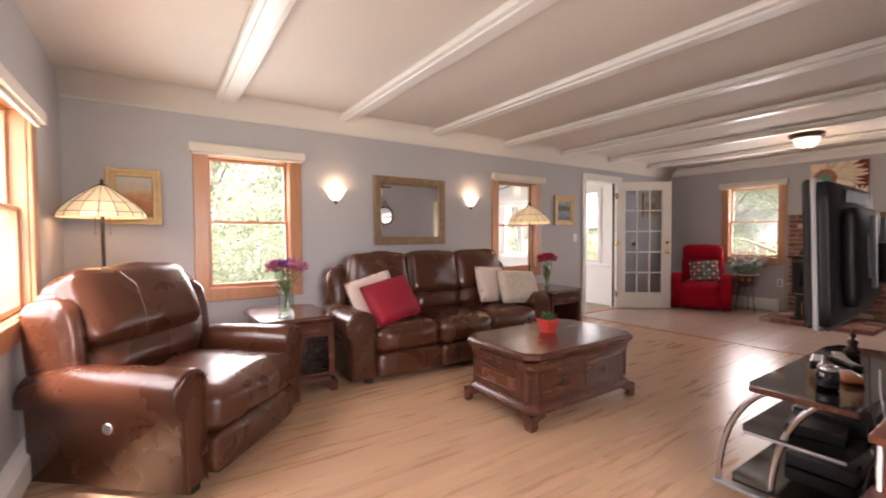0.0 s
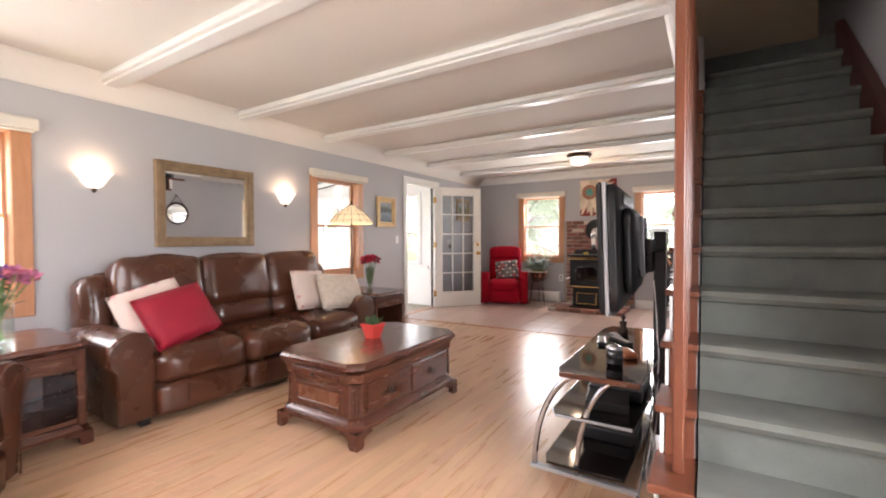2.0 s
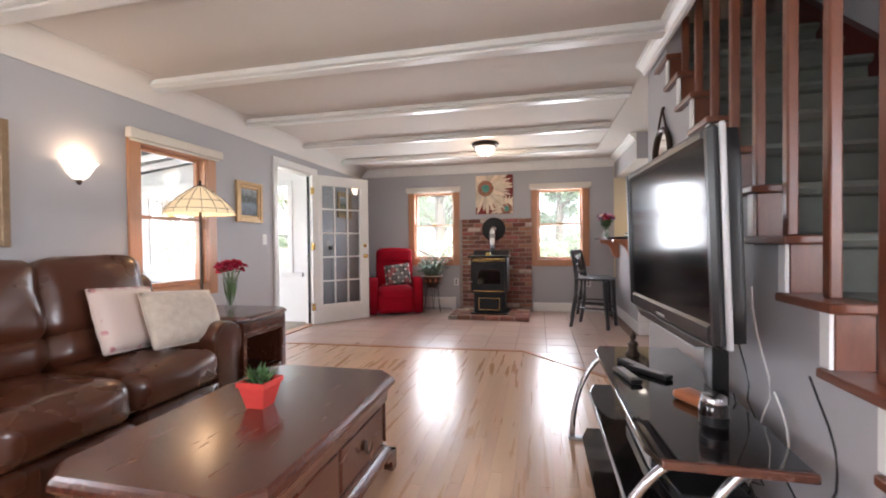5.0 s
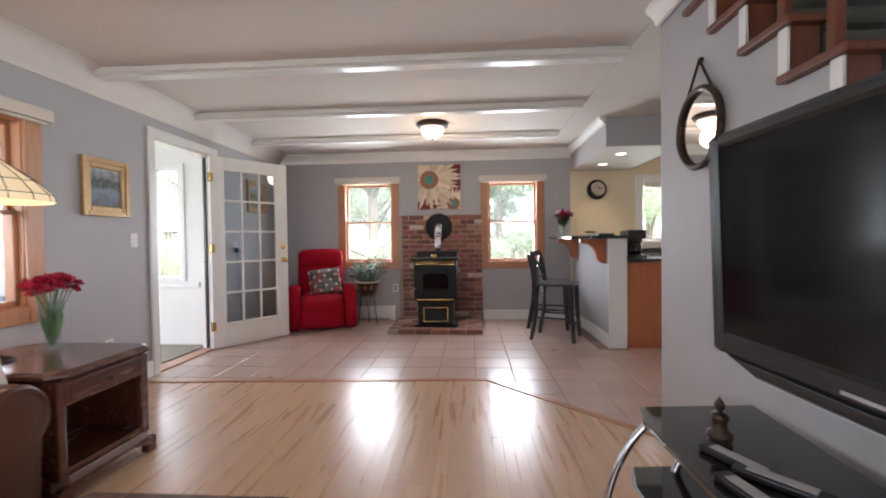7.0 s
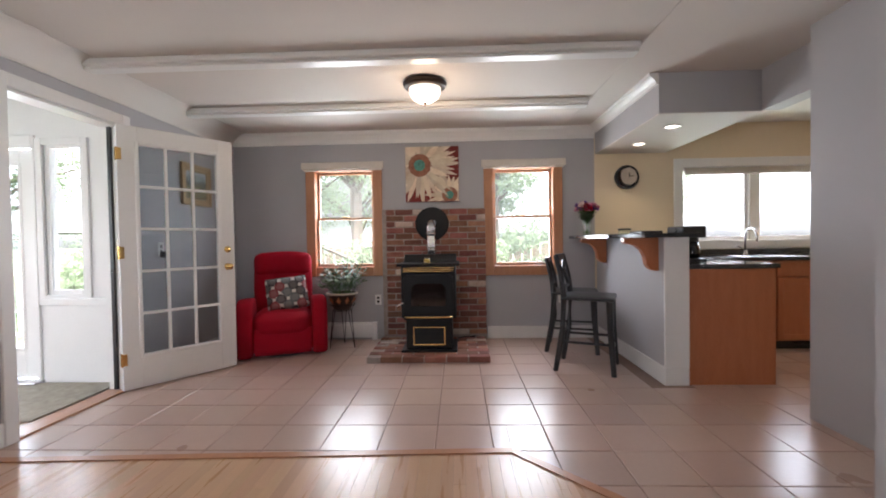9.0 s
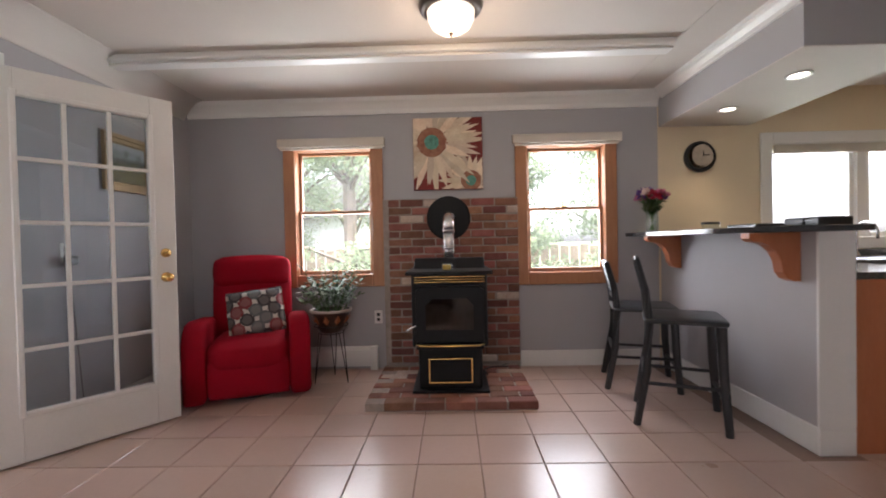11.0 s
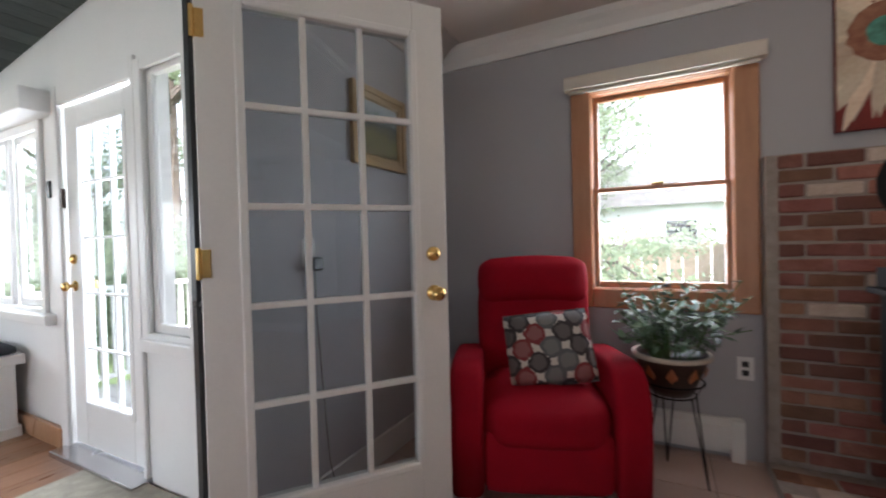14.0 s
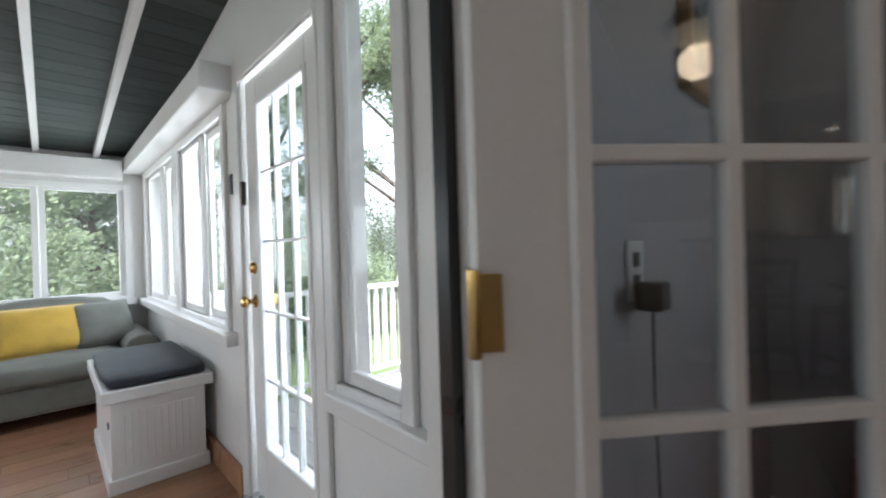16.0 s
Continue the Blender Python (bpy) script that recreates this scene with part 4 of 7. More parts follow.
def moulded(parent, name, x0, x1, y0, y1, z, outs, material, c=0.05):
    """A stepped moulding round a clipped rectangle: (height, how far it juts out)."""
    bm = bmesh.new()
    rings = []
    for dz, o in outs:
        rings.append([bm.verts.new((a, b, z + dz)) for a, b in clipped(x0 - o, x1 + o, y0 - o, y1 + o, c)])
    for u, v in zip(rings, rings[1:]):
        for k in range(8):
            bm.faces.new((u[k], u[(k + 1) % 8], v[(k + 1) % 8], v[k]))
    bm.faces.new(rings[0][::-1])
    bm.faces.new(rings[-1])
    return part(name, bm, material, parent)


def bracket_feet(parent, x0, x1, y0, y1, h, material):
    """Four scrolled corner feet."""
    L = 0.13
    for cx, cy, sx, sy in ((x0, y0, 1, 1), (x1, y0, -1, 1), (x0, y1, 1, -1), (x1, y1, -1, -1)):
        out = [(0, 0), (0.05, 0), (0.062, 0.02), (0.06, 0.045), (0.085, 0.06), (L, 0.068), (L, h), (0, h)]
        bm = prism([(cx + sx * a, b) for a, b in out], "y", cy, cy + sy * 0.022, 0.0)
        prism([(cy + sy * (a + 0.002), b) for a, b in out], "x", cx - sx * 0.003, cx + sx * 0.022, 0.0, bm)
        box(bm, min(cx + sx * 0.004, cx + sx * 0.05), max(cx + sx * 0.004, cx + sx * 0.05), min(cy + sy * 0.004, cy + sy * 0.05), max(cy + sy * 0.004, cy + sy * 0.05), 0.001, h - 0.002, 0.006, 2)
        part("foot", bm, material, parent)


ct = thing("coffee_table", pose(2.285, 2.30, 0) @ Matrix.Diagonal((1, 1, 1.03, 1)), "dark cherry trunk coffee table with drawers", "coffee table")
X, Y = 0.52, 0.315
moulded(ct, "tabletop", -X, X, -Y, Y, 0.0, [(0.405, 0.0), (0.412, 0.03), (0.425, 0.042), (0.44, 0.04), (0.452, 0.034), (0.46, 0.026)], M_CHERRY, 0.075)
moulded(ct, "frieze", -X, X, -Y, Y, 0.0, [(0.335, -0.004), (0.345, 0.006), (0.37, 0.008), (0.39, 0.012), (0.404, 0.022)], M_CHERRY, 0.06)
moulded(ct, "body", -X, X, -Y, Y, 0.0, [(0.145, -0.012), (0.334, -0.012)], M_CHERRY, 0.055)
moulded(ct, "plinth", -X, X, -Y, Y, 0.0, [(0.085, 0.022), (0.11, 0.022), (0.125, 0.012), (0.135, 0.004), (0.146, -0.008)], M_CHERRY, 0.065)
bracket_feet(ct, -X - 0.024, X + 0.024, -Y - 0.024, Y + 0.024, 0.09, M_CHERRY)
for k in (-1, 1):
    for sy in (-1, 1):
        d = part("drawer_front", boxed(min(k * 0.012, k * 0.42), max(k * 0.012, k * 0.42), sy * (Y - 0.012) - 0.008, sy * (Y - 0.012) + 0.008, 0.16, 0.325, bevel=0.005), M_CHERRY, ct)
        if sy < 0:
            bail_pull(d, pose(k * 0.22, -Y - 0.006, 0.25))
    e = part("end_panel", ringed(bmesh.new(), -0.20, 0.20, 0.165, 0.30, 0.03, -0.008, 0.008, 0.005), M_CHERRY, ct, m=pose(k * (X - 0.012), 0, 0, 0, 0, 90))
    part("panel_field", boxed(-0.172, 0.172, -0.004, 0.004, 0.19, 0.275, bevel=0.003), M_CHERRY2, e, "lighter burl wood field")
    tr = part("pull_out_tray", boxed(-0.19, 0.19, -0.009, 0.009, 0.345, 0.385, bevel=0.004), M_CHERRY, ct, m=pose(k * (X + 0.012), 0, 0, 0, 0, 90))
    part("tray_knob", lathe([(0.006, 0.0), (0.006, 0.012), (0.012, 0.018), (0.01, 0.026), (0.001, 0.028)], 12), M_BRONZE, tr, "dark bronze knob", True, pose(0, k * -0.008 if k > 0 else 0.008, 0.366, -90 if k < 0 else 90))
    for sy in (-1, 1):
        bm = bmesh.new()
        for j in range(3):
            bar_between(bm, (k * (X - 0.045 + 0.012 * j), sy * (Y - 0.012 - 0.014 * j), 0.15), (k * (X - 0.045 + 0.012 * j), sy * (Y - 0.012 - 0.014 * j), 0.333), 0.007)
        part("fluted_corner", bm, M_CHERRY, ct)


def end_table(m, label):
    """Drawer facing -y; open shelf below."""
    t = thing("end_table", m, label, "end table", "end tables")
    X, Y = 0.255, 0.335
    moulded(t, "tabletop", -X, X, -Y, Y, 0.0, [(0.548, 0.0), (0.555, 0.022), (0.566, 0.032), (0.578, 0.03), (0.588, 0.02), (0.592, 0.012)], M_CHERRY, 0.06)
    for k in (-1, 1):
        part("side_panel", boxed(min(k * (X - 0.025), k * X), max(k * (X - 0.025), k * X), -Y + 0.01, Y - 0.02, 0.12, 0.548, bevel=0.003), M_CHERRY, t)
        part("corner_post", boxed(k * (X - 0.02) - 0.022, k * (X - 0.02) + 0.022, -Y, -Y + 0.045, 0.11, 0.546, bevel=0.008), M_CHERRY, t)
    part("back_panel", boxed(-X + 0.026, X - 0.026, Y - 0.04, Y - 0.022, 0.12, 0.546), M_CHERRY, t)
    part("shelf", boxed(-X + 0.026, X - 0.026, -Y + 0.01, Y - 0.042, 0.125, 0.15), M_CHERRY, t)
    part("drawer_case", boxed(-X + 0.026, X - 0.026, -Y + 0.02, Y - 0.042, 0.425, 0.546), M_CHERRY, t)
    d = part("drawer_front", boxed(-X + 0.03, X - 0.03, -Y - 0.004, -Y + 0.018, 0.435, 0.538, bevel=0.006), M_CHERRY, t)
    part("drawer_moulding", ringed(bmesh.new(), -X + 0.05, X - 0.05, 0.452, 0.522, 0.012, -Y - 0.009, -Y - 0.003, 0.003), M_CHERRY, d)
    part("knob", lathe([(0.005, 0.0), (0.005, 0.012), (0.012, 0.018), (0.010, 0.026), (0.001, 0.028)], 12), M_BRONZE, d, "dark bronze knob", True, pose(0, -Y - 0.004, 0.487, 90))
    moulded(t, "plinth", -X, X, -Y, Y, 0.0, [(0.075, 0.018), (0.095, 0.02), (0.11, 0.01), (0.122, 0.0)], M_CHERRY, 0.045)
    bracket_feet(t, -X - 0.02, X + 0.02, -Y - 0.02, Y + 0.02, 0.08, M_CHERRY)
    return t


end_table(pose(0.76, 3.70, 0), "dark cherry end table with a vase of pink flowers")
end_table(pose(3.715, 3.66, 0), "dark cherry end table with a lamp and red tulips")


def leaf_quad(bm, p, d, up, length, width):
    side = d.cross(up)
    side = side.normalized() * width / 2 if side.length > 1e-6 else Vector((width / 2, 0, 0))
    d = d.normalized()
    n = side.cross(d).normalized()
    a, b = p, p + d * length
    m1, m2 = p + d * length * 0.45 + side + n * width * 0.12, p + d * length * 0.45 - side + n * width * 0.12
    mid = p + d * length * 0.5 - n * width * 0.05
    vs = [bm.verts.new(v) for v in (a, m1, b, m2, mid)]
    for q in ((0, 1, 4), (1, 2, 4), (2, 3, 4), (3, 0, 4)):
        bm.faces.new([vs[i] for i in q])


def rnd_dir(rng, zmin=-0.2, zmax=1.0):
    a, z = rng.uniform(0, 6.28318), rng.uniform(zmin, zmax)
    r = math.sqrt(max(0, 1 - z * z))
    return Vector((r * math.cos(a), r * math.sin(a), z))


def bloom(bm, c, r, rng, petals=18):
    for i in range(petals):
        d = rnd_dir(rng, -0.3, 1.0)
        leaf_quad(bm, c + d * r * 0.2, d, Vector((rng.uniform(-1, 1), rng.uniform(-1, 1), 1)), r, r * 0.75)


def bouquet(m, label, vase_profile, heads, mats, spread, height, r, seed, leaves=60, stems_to=0.02):
    rng = random.Random(seed)
    v = thing("flower_vase", m, label, "vase of flowers", "vases of flowers")
    part("vase", lathe(vase_profile, 28), M_CLEAR, v, "clear glass vase", True)
    top = vase_profile[len(vase_profile) // 2][1]
    bs, bl = bmesh.new(), bmesh.new()
    tips = []
    for i in range(heads):
        a = 2.4 * i
        q = spread * math.sqrt((i + 0.5) / heads)
        tip = Vector((q * math.cos(a), q * math.sin(a), height - 0.35 * q + rng.uniform(-0.03, 0.03)))
        tips.append(tip)
        base = Vector((-tip.x * 0.15, -tip.y * 0.15, stems_to))
        mid = (base + tip) / 2 + Vector((-tip.x * 0.25, -tip.y * 0.25, 0))
        tube([base, mid, tip], 0.003, 5, bs)
    tagged(part("stem", bs, M_STEM, v), kind="stuff")
    for i in range(leaves):
        t = rng.choice(tips)
        p = Vector((t.x * 0.6, t.y * 0.6, rng.uniform(height * 0.5, height * 0.85)))
        leaf_quad(bl, p, rnd_dir(rng, -0.2, 0.6), Vector((0, 0, 1)), rng.uniform(0.03, 0.07), 0.022)
    if leaves:
        part("leaves", bl, M_GREEN, v)
    for i, t in enumerate(tips):
        bm = bmesh.new()
        bloom(bm, t, r * rng.uniform(0.8, 1.15), rng, 22)
        part("bloom", bm, mats[i % len(mats)], v)
    return v


M_WHITEPETAL = mat("cream_petal", (0.70, 0.55, 0.50), 0.6, vary=0.1)
M_PURPLE = mat("purple_petal", (0.16, 0.06, 0.28), 0.6, vary=0.2)
CYL = [(0.001, 0.004), (0.042, 0.004), (0.046, 0.0), (0.05, 0.05), (0.047, 0.12), (0.05, 0.17), (0.048, 0.17), (0.045, 0.12), (0.046, 0.05), (0.036, 0.012), (0.001, 0.012)]
bouquet(pose(0.72, 3.62, 0.592) @ Matrix.Scale(1.22, 4), "clear glass vase of pink carnations on the end table", CYL, 15, [M_PINK, M_PINK, M_PINK, M_PURPLE], 0.115, 0.33, 0.042, 3)
saucer = thing("glass_saucer", pose(0.66, 3.47, 0.592), "small clear glass dish on the end table", "dish")
part("bowl", lathe([(0.001, 0.0), (0.045, 0.0), (0.06, 0.012), (0.057, 0.012), (0.044, 0.004), (0.001, 0.004)], 24), M_CLEAR, saucer, smooth=True)
FLARE = [(0.001, 0.004), (0.04, 0.0), (0.042, 0.02), (0.034, 0.06), (0.036, 0.12), (0.05, 0.20), (0.062, 0.25), (0.058, 0.25), (0.047, 0.2), (0.033, 0.12), (0.03, 0.06), (0.001, 0.02)]
tv = bouquet(pose(3.86, 3.76, 0.592), "flared glass vase of red tulips on the end table", FLARE, 14, [M_TULIP], 0.10, 0.35, 0.045, 5, 0)
bm = bmesh.new()
rng = random.Random(8)
for i in range(16):
    a = i * 0.9
    leaf_quad(bm, Vector((0.015 * math.cos(a), 0.015 * math.sin(a), 0.03)), Vector((0.22 * math.cos(a), 0.22 * math.sin(a), 1)), Vector((math.cos(a), math.sin(a), 0)), 0.21, 0.035)
part("leaves", bm, M_STEM, tv)

pot = thing("potted_succulent", pose(2.30, 2.335, 0.4745), "small red square pot with a green succulent", "potted plant")
bm = bmesh.new()
r0, r1 = 0.036, 0.056
ring = [[bm.verts.new((sx * r, sy * r, z)) for sx, sy in ((-1, -1), (1, -1), (1, 1), (-1, 1))] for r, z in ((r0, 0.0), (r1, 0.085), (r1 + 0.006, 0.085), (r1 + 0.006, 0.105), (r1 - 0.004, 0.105), (r1 - 0.006, 0.085))]
for u, v in zip(ring, ring[1:]):
    for k in range(4):
        bm.faces.new((u[k], u[(k + 1) % 4], v[(k + 1) % 4], v[k]))
bm.faces.new(ring[0][::-1])
part("pot", bm, M_POTRED, pot)
part("soil", boxed(-0.049, 0.049, -0.049, 0.049, 0.06, 0.092), M_SOIL, pot)
bm = bmesh.new()
rng = random.Random(4)
for i in range(60):
    d = rnd_dir(rng, 0.45, 1.0)
    leaf_quad(bm, Vector((rng.uniform(-0.035, 0.035), rng.uniform(-0.035, 0.035), 0.09)), d, Vector((0.3, 0.2, 1)), rng.uniform(0.04, 0.085), 0.018)
part("leaves", bm, M_GREEN, pot)


def stained_lamp(name, m, stem, label, category, base_r):
    """A lamp with a faceted stained-glass shade; the shade's rim is at the stem's height."""
    l = thing(name, m, label, category, "stained glass lamps")
    part("base", lathe([(0.001, 0.0), (base_r, 0.0), (base_r, 0.008), (base_r * 0.8, 0.018), (base_r * 0.4, 0.026), (0.03, 0.05), (0.018, 0.07), (0.022, 0.085), (0.012, 0.10)], 28), M_BRONZE, l, smooth=True)
    part("pole", bar_between(bmesh.new(), (0, 0, 0.09), (0, 0, stem + 0.17), 0.011, 12), M_BRONZE, l)
    sh = part("shade", lathe([(0.03, stem + 0.215), (0.10, stem + 0.165), (0.18, stem + 0.10), (0.238, stem + 0.035), (0.247, stem), (0.243, stem), (0.234, stem + 0.034), (0.176, stem + 0.098), (0.097, stem + 0.162), (0.028, stem + 0.21)], 16), M_SHADEGLASS, l, "cream stained-glass shade, lit")
    bm = bmesh.new()
    for k in range(16):
        a = 6.28318 * k / 16
        tube([(q * math.cos(a) * 1.004, q * math.sin(a) * 1.004, z + 0.002) for q, z in ((0.03, stem + 0.215), (0.10, stem + 0.165), (0.18, stem + 0.10), (0.238, stem + 0.035), (0.247, stem))], 0.002, 5, bm)
    for q, z in ((0.2395, stem + 0.035), (0.1815, stem + 0.10)):
        tube([(q * math.cos(6.28318 * k / 16), q * math.sin(6.28318 * k / 16), z) for k in range(17)], 0.002, 5, bm)
    part("leading", bm, M_BRONZE, sh, "dark lead lines")
    part("finial", lathe([(0.032, stem + 0.212), (0.03, stem + 0.222), (0.012, stem + 0.228), (0.008, stem + 0.24), (0.013, stem + 0.25), (0.001, stem + 0.262)], 16), M_BRONZE, l, smooth=True)
    for s in (-1, 1):
        bm = bmesh.new()
        bar_between(bm, (s * 0.04, 0, stem - 0.11), (s * 0.04, 0, stem + 0.03), 0.0012, 5)
        bmesh.ops.create_icosphere(bm, subdivisions=1, radius=0.006, matrix=Matrix.Translation((s * 0.04, 0, stem - 0.108)))
        part("pull_chain", bm, M_BRONZE, l)
    return l


stained_lamp("floor_lamp", pose(-0.42, 3.82, 0), 1.335, "bronze floor lamp with a lit stained-glass shade", "floor lamp", 0.14)
stained_lamp("table_lamp", pose(3.60, 3.80, 0.592), 0.755, "tall bronze lamp with a lit stained-glass shade", "lamp", 0.085)


def sconce(m):
    s = thing("wall_sconce", m, "lit frosted glass half-bowl wall lamp", "wall lamp", "wall sconces")
    part("wall_plate", lathe([(0.001, 0.0), (0.03, 0.0), (0.03, 0.008), (0.014, 0.016), (0.001, 0.016)], 16), M_BRONZE, s, smooth=True, m=pose(0, -0.001, 0.02, 90))
    bm = bmesh.new()
    pr = [(0.012, 0.0), (0.038, 0.010), (0.065, 0.036), (0.084, 0.072), (0.105, 0.106), (0.122, 0.122)]
    n = 16
    rings = [[bm.verts.new((r * math.cos(math.pi * (1 + k / n)), -0.005 + r * 0.85 * math.sin(math.pi * (1 + k / n)), z)) for k in range(n + 1)] for r, z in pr]
    for u, v in zip(rings, rings[1:]):
        for k in range(n):
            bm.faces.new((u[k], u[k + 1], v[k + 1], v[k]))
    part("bowl", bm, M_LAMPGLASS, s, "glowing frosted glass bowl", True)
    part("finial", lathe([(0.001, -0.03), (0.012, -0.025), (0.018, -0.01), (0.014, 0.004), (0.001, 0.004)], 14, origin=(0, -0.014, 0)), M_BRONZE, s, smooth=True)
    return s


sconce(pose(1.375, NORTH, 1.555))
sconce(pose(3.085, NORTH, 1.555))
lamp("sconce_light", "POINT", pose(1.375, NORTH - 0.07, 1.70), 0.19, (1.0, 0.72, 0.45), radius=0.05)
lamp("sconce_light", "POINT", pose(3.085, NORTH - 0.07, 1.70), 0.19, (1.0, 0.72, 0.45), radius=0.05)
lamp("floor_lamp_light", "POINT", pose(-0.42, 3.82, 1.40), 0.42, (1.0, 0.66, 0.36), radius=0.06)
lamp("table_lamp_light", "POINT", pose(3.60, 3.80, 1.41), 0.3, (1.0, 0.66, 0.36), radius=0.06)


def framed(name, m, w, h, fw, label, category, frame_mat, fill, fill_label, depth=0.03):
    """A framed thing on a wall. Local x along it, -y into the room, origin at its middle."""
    p = thing(name, m, label, category)
    bm = bmesh.new()
    for o, y in ((0.0, depth), (fw * 0.45, depth * 0.7), (fw * 0.8, depth * 0.5)):
        ringed(bm, -w / 2 + o, w / 2 - o, -h / 2 + o, h / 2 - o, fw * 0.5 if o < fw * 0.7 else fw * 0.22, -y, -0.001, 0.004)
    part("frame", bm, frame_mat, p)
    f = part("mirror_glass" if fill is M_MIRROR else "picture", boxed(-w / 2 + fw * 0.9, w / 2 - fw * 0.9, -depth * 0.3, -depth * 0.2, -h / 2 + fw * 0.9, h / 2 - fw * 0.9), fill, p, fill_label)
    return p


framed("wall_mirror", pose(2.235, NORTH, 1.478), 0.90, 0.74, 0.085, "rectangular mirror in an antique bronze-gilt frame over the sofa", "mirror", M_MIRRORFRAME, M_MIRROR, "silvered mirror glass", 0.045)


def painted(name, stops, scale=(1, 1, 1), noise_scale=3.0, along="Z"):
    """A loosely painted picture: bands of colour broken up by brushwork."""
    m = mat(name, (0.5, 0.5, 0.5), 0.6, vary=0.02, bump=0.2, dist=0.002)
    nt = m.node_tree
    b = nt.nodes["Principled BSDF"]
    N, L = nt.nodes.new, nt.links.new
    tc, sep, noi, mad, ramp = N("ShaderNodeTexCoord"), N("ShaderNodeSeparateXYZ"), N("ShaderNodeTexNoise"), N("ShaderNodeMath"), N("ShaderNodeValToRGB")
    noi.inputs["Scale"].default_value = noise_scale
    noi.inputs["Detail"].default_value = 6
    mad.operation = "MULTIPLY_ADD"
    mad.inputs[1].default_value = 0.7
    L(tc.outputs["Generated"], sep.inputs["Vector"])
    L(tc.outputs["Generated"], noi.inputs["Vector"])
    L(noi.outputs["Fac"], mad.inputs[0])
    L(sep.outputs[along], mad.inputs[2])
    els = ramp.color_ramp.elements
    els[0].position, els[0].color = stops[0][0], (*stops[0][1], 1)
    els[1].position, els[1].color = stops[1][0], (*stops[1][1], 1)
    for pos, col in stops[2:]:
        els.new(pos).color = (*col, 1)
    mr = N("ShaderNodeMath")
    mr.operation = "MULTIPLY"
    mr.inputs[1].default_value = 0.6
    L(mad.outputs[0], mr.inputs[0])
    L(mr.outputs[0], ramp.inputs["Fac"])
    L(ramp.outputs["Color"], b.inputs["Base Color"])
    return m


P1 = painted("street_painting", [(0.2, (0.30, 0.12, 0.05)), (0.45, (0.45, 0.18, 0.07)), (0.6, (0.50, 0.34, 0.18)), (0.75, (0.45, 0.45, 0.42))], noise_scale=4)
P2 = painted("pond_painting", [(0.2, (0.10, 0.12, 0.14)), (0.45, (0.22, 0.28, 0.34)), (0.6, (0.06, 0.07, 0.06)), (0.8, (0.45, 0.48, 0.5))], noise_scale=5)
P3 = painted("hill_painting", [(0.2, (0.10, 0.09, 0.04)), (0.4, (0.22, 0.20, 0.08)), (0.58, (0.05, 0.07, 0.06)), (0.72, (0.42, 0.46, 0.48))], noise_scale=4)
framed("framed_painting", pose(-0.26, NORTH, 1.52), 0.36, 0.44, 0.065, "small street painting in a gilt frame", "painting", M_GOLD, P1, "painted canvas")
framed("framed_painting", pose(4.80, NORTH, 1.565), 0.41, 0.43, 0.075, "small landscape painting in a wide gilt frame", "painting", M_GOLD, P2, "painted canvas")
framed("framed_painting", pose(7.06, NORTH, 1.72), 0.46, 0.40, 0.065, "hill landscape painting in a gilt frame", "painting", M_GOLD, P3, "painted canvas")


def wall_plate(name, m, label, slots=True):
    p = thing(name, m, label, "wall plate")
    part("plate", boxed(-0.036, 0.036, -0.006, -0.001, -0.058, 0.058, bevel=0.002), M_WHITE, p)
    for z in (-0.022, 0.022):
        part("socket" if slots else "rocker", boxed(-0.014, 0.014, -0.008, -0.0055, z - 0.014, z + 0.014, bevel=0.001), M_BLACK if slots else M_WHITE, p, "dark socket face" if slots else "")
    return p


wall_plate("outlet", pose(6.545, NORTH, 1.10), "white wall outlet with a black plug behind the door")
pl = thing("phone_charger", pose(6.547, NORTH - 0.009, 1.055), "black plug charger hanging in the outlet with its cord", "charger")
part("plug", boxed(-0.028, 0.028, -0.05, 0.0, -0.03, 0.025, bevel=0.008), M_BLACK, pl)
part("cord", tube([(0, -0.025, -0.03), (0.005, -0.022, -0.2), (0.03, -0.02, -0.5), (0.06, -0.02, -0.85), (0.10, -0.03, -1.04)], 0.0025, 6), M_BLACK, pl)
wall_plate("light_switch", pose(5.06, NORTH, 1.17), "cream double light switch beside the door", False)
wall_plate("outlet", pose(4.80, NORTH, 0.36), "white wall outlet near the floor")
wall_plate("outlet", pose(EAST, 2.63, 0.46, 0, 0, -90), "white wall outlet beside the brickwork")
wall_plate("outlet", pose(EAST, 0.52, 0.46, 0, 0, -90), "white wall outlet below the window")

# television corner
tvs = thing("tv_stand", pose(2.72, 0.75, 0), "black glass television stand with bowed silver legs", "tv stand")
top = [(-0.64, -0.16), (0.65, -0.22), (0.62, 0.19), (0.50, 0.225), (-0.58, 0.225), (-0.65, 0.20)]
part("top_shelf", prism(top, "z", 0.505, 0.522, 0.003), M_BLKGLASS, tvs, "black glass top")
part("edge_trim", boxed(-0.665, -0.645, -0.16, 0.20, 0.500, 0.526, bevel=0.006), M_CHERRY, tvs, "dark reddish edge strip")
part("middle_shelf", prism([(a * 0.97, b * 1.0 + 0.03) for a, b in top], "z", 0.30, 0.31, 0.002), M_BLKGLASS, tvs, "black glass shelf")
part("bottom_shelf", prism([(a * 0.97, b * 1.0 + 0.07) for a, b in top], "z", 0.05, 0.062, 0.002), M_BLKGLASS, tvs, "black glass shelf")
part("shelf_rim", tube([(-0.625, -0.12, 0.30), (-0.63, 0.225, 0.30), (-0.56, 0.255, 0.30), (0.5, 0.255, 0.30), (0.6, 0.225, 0.30)], 0.007, 6), M_SILVER, tvs)
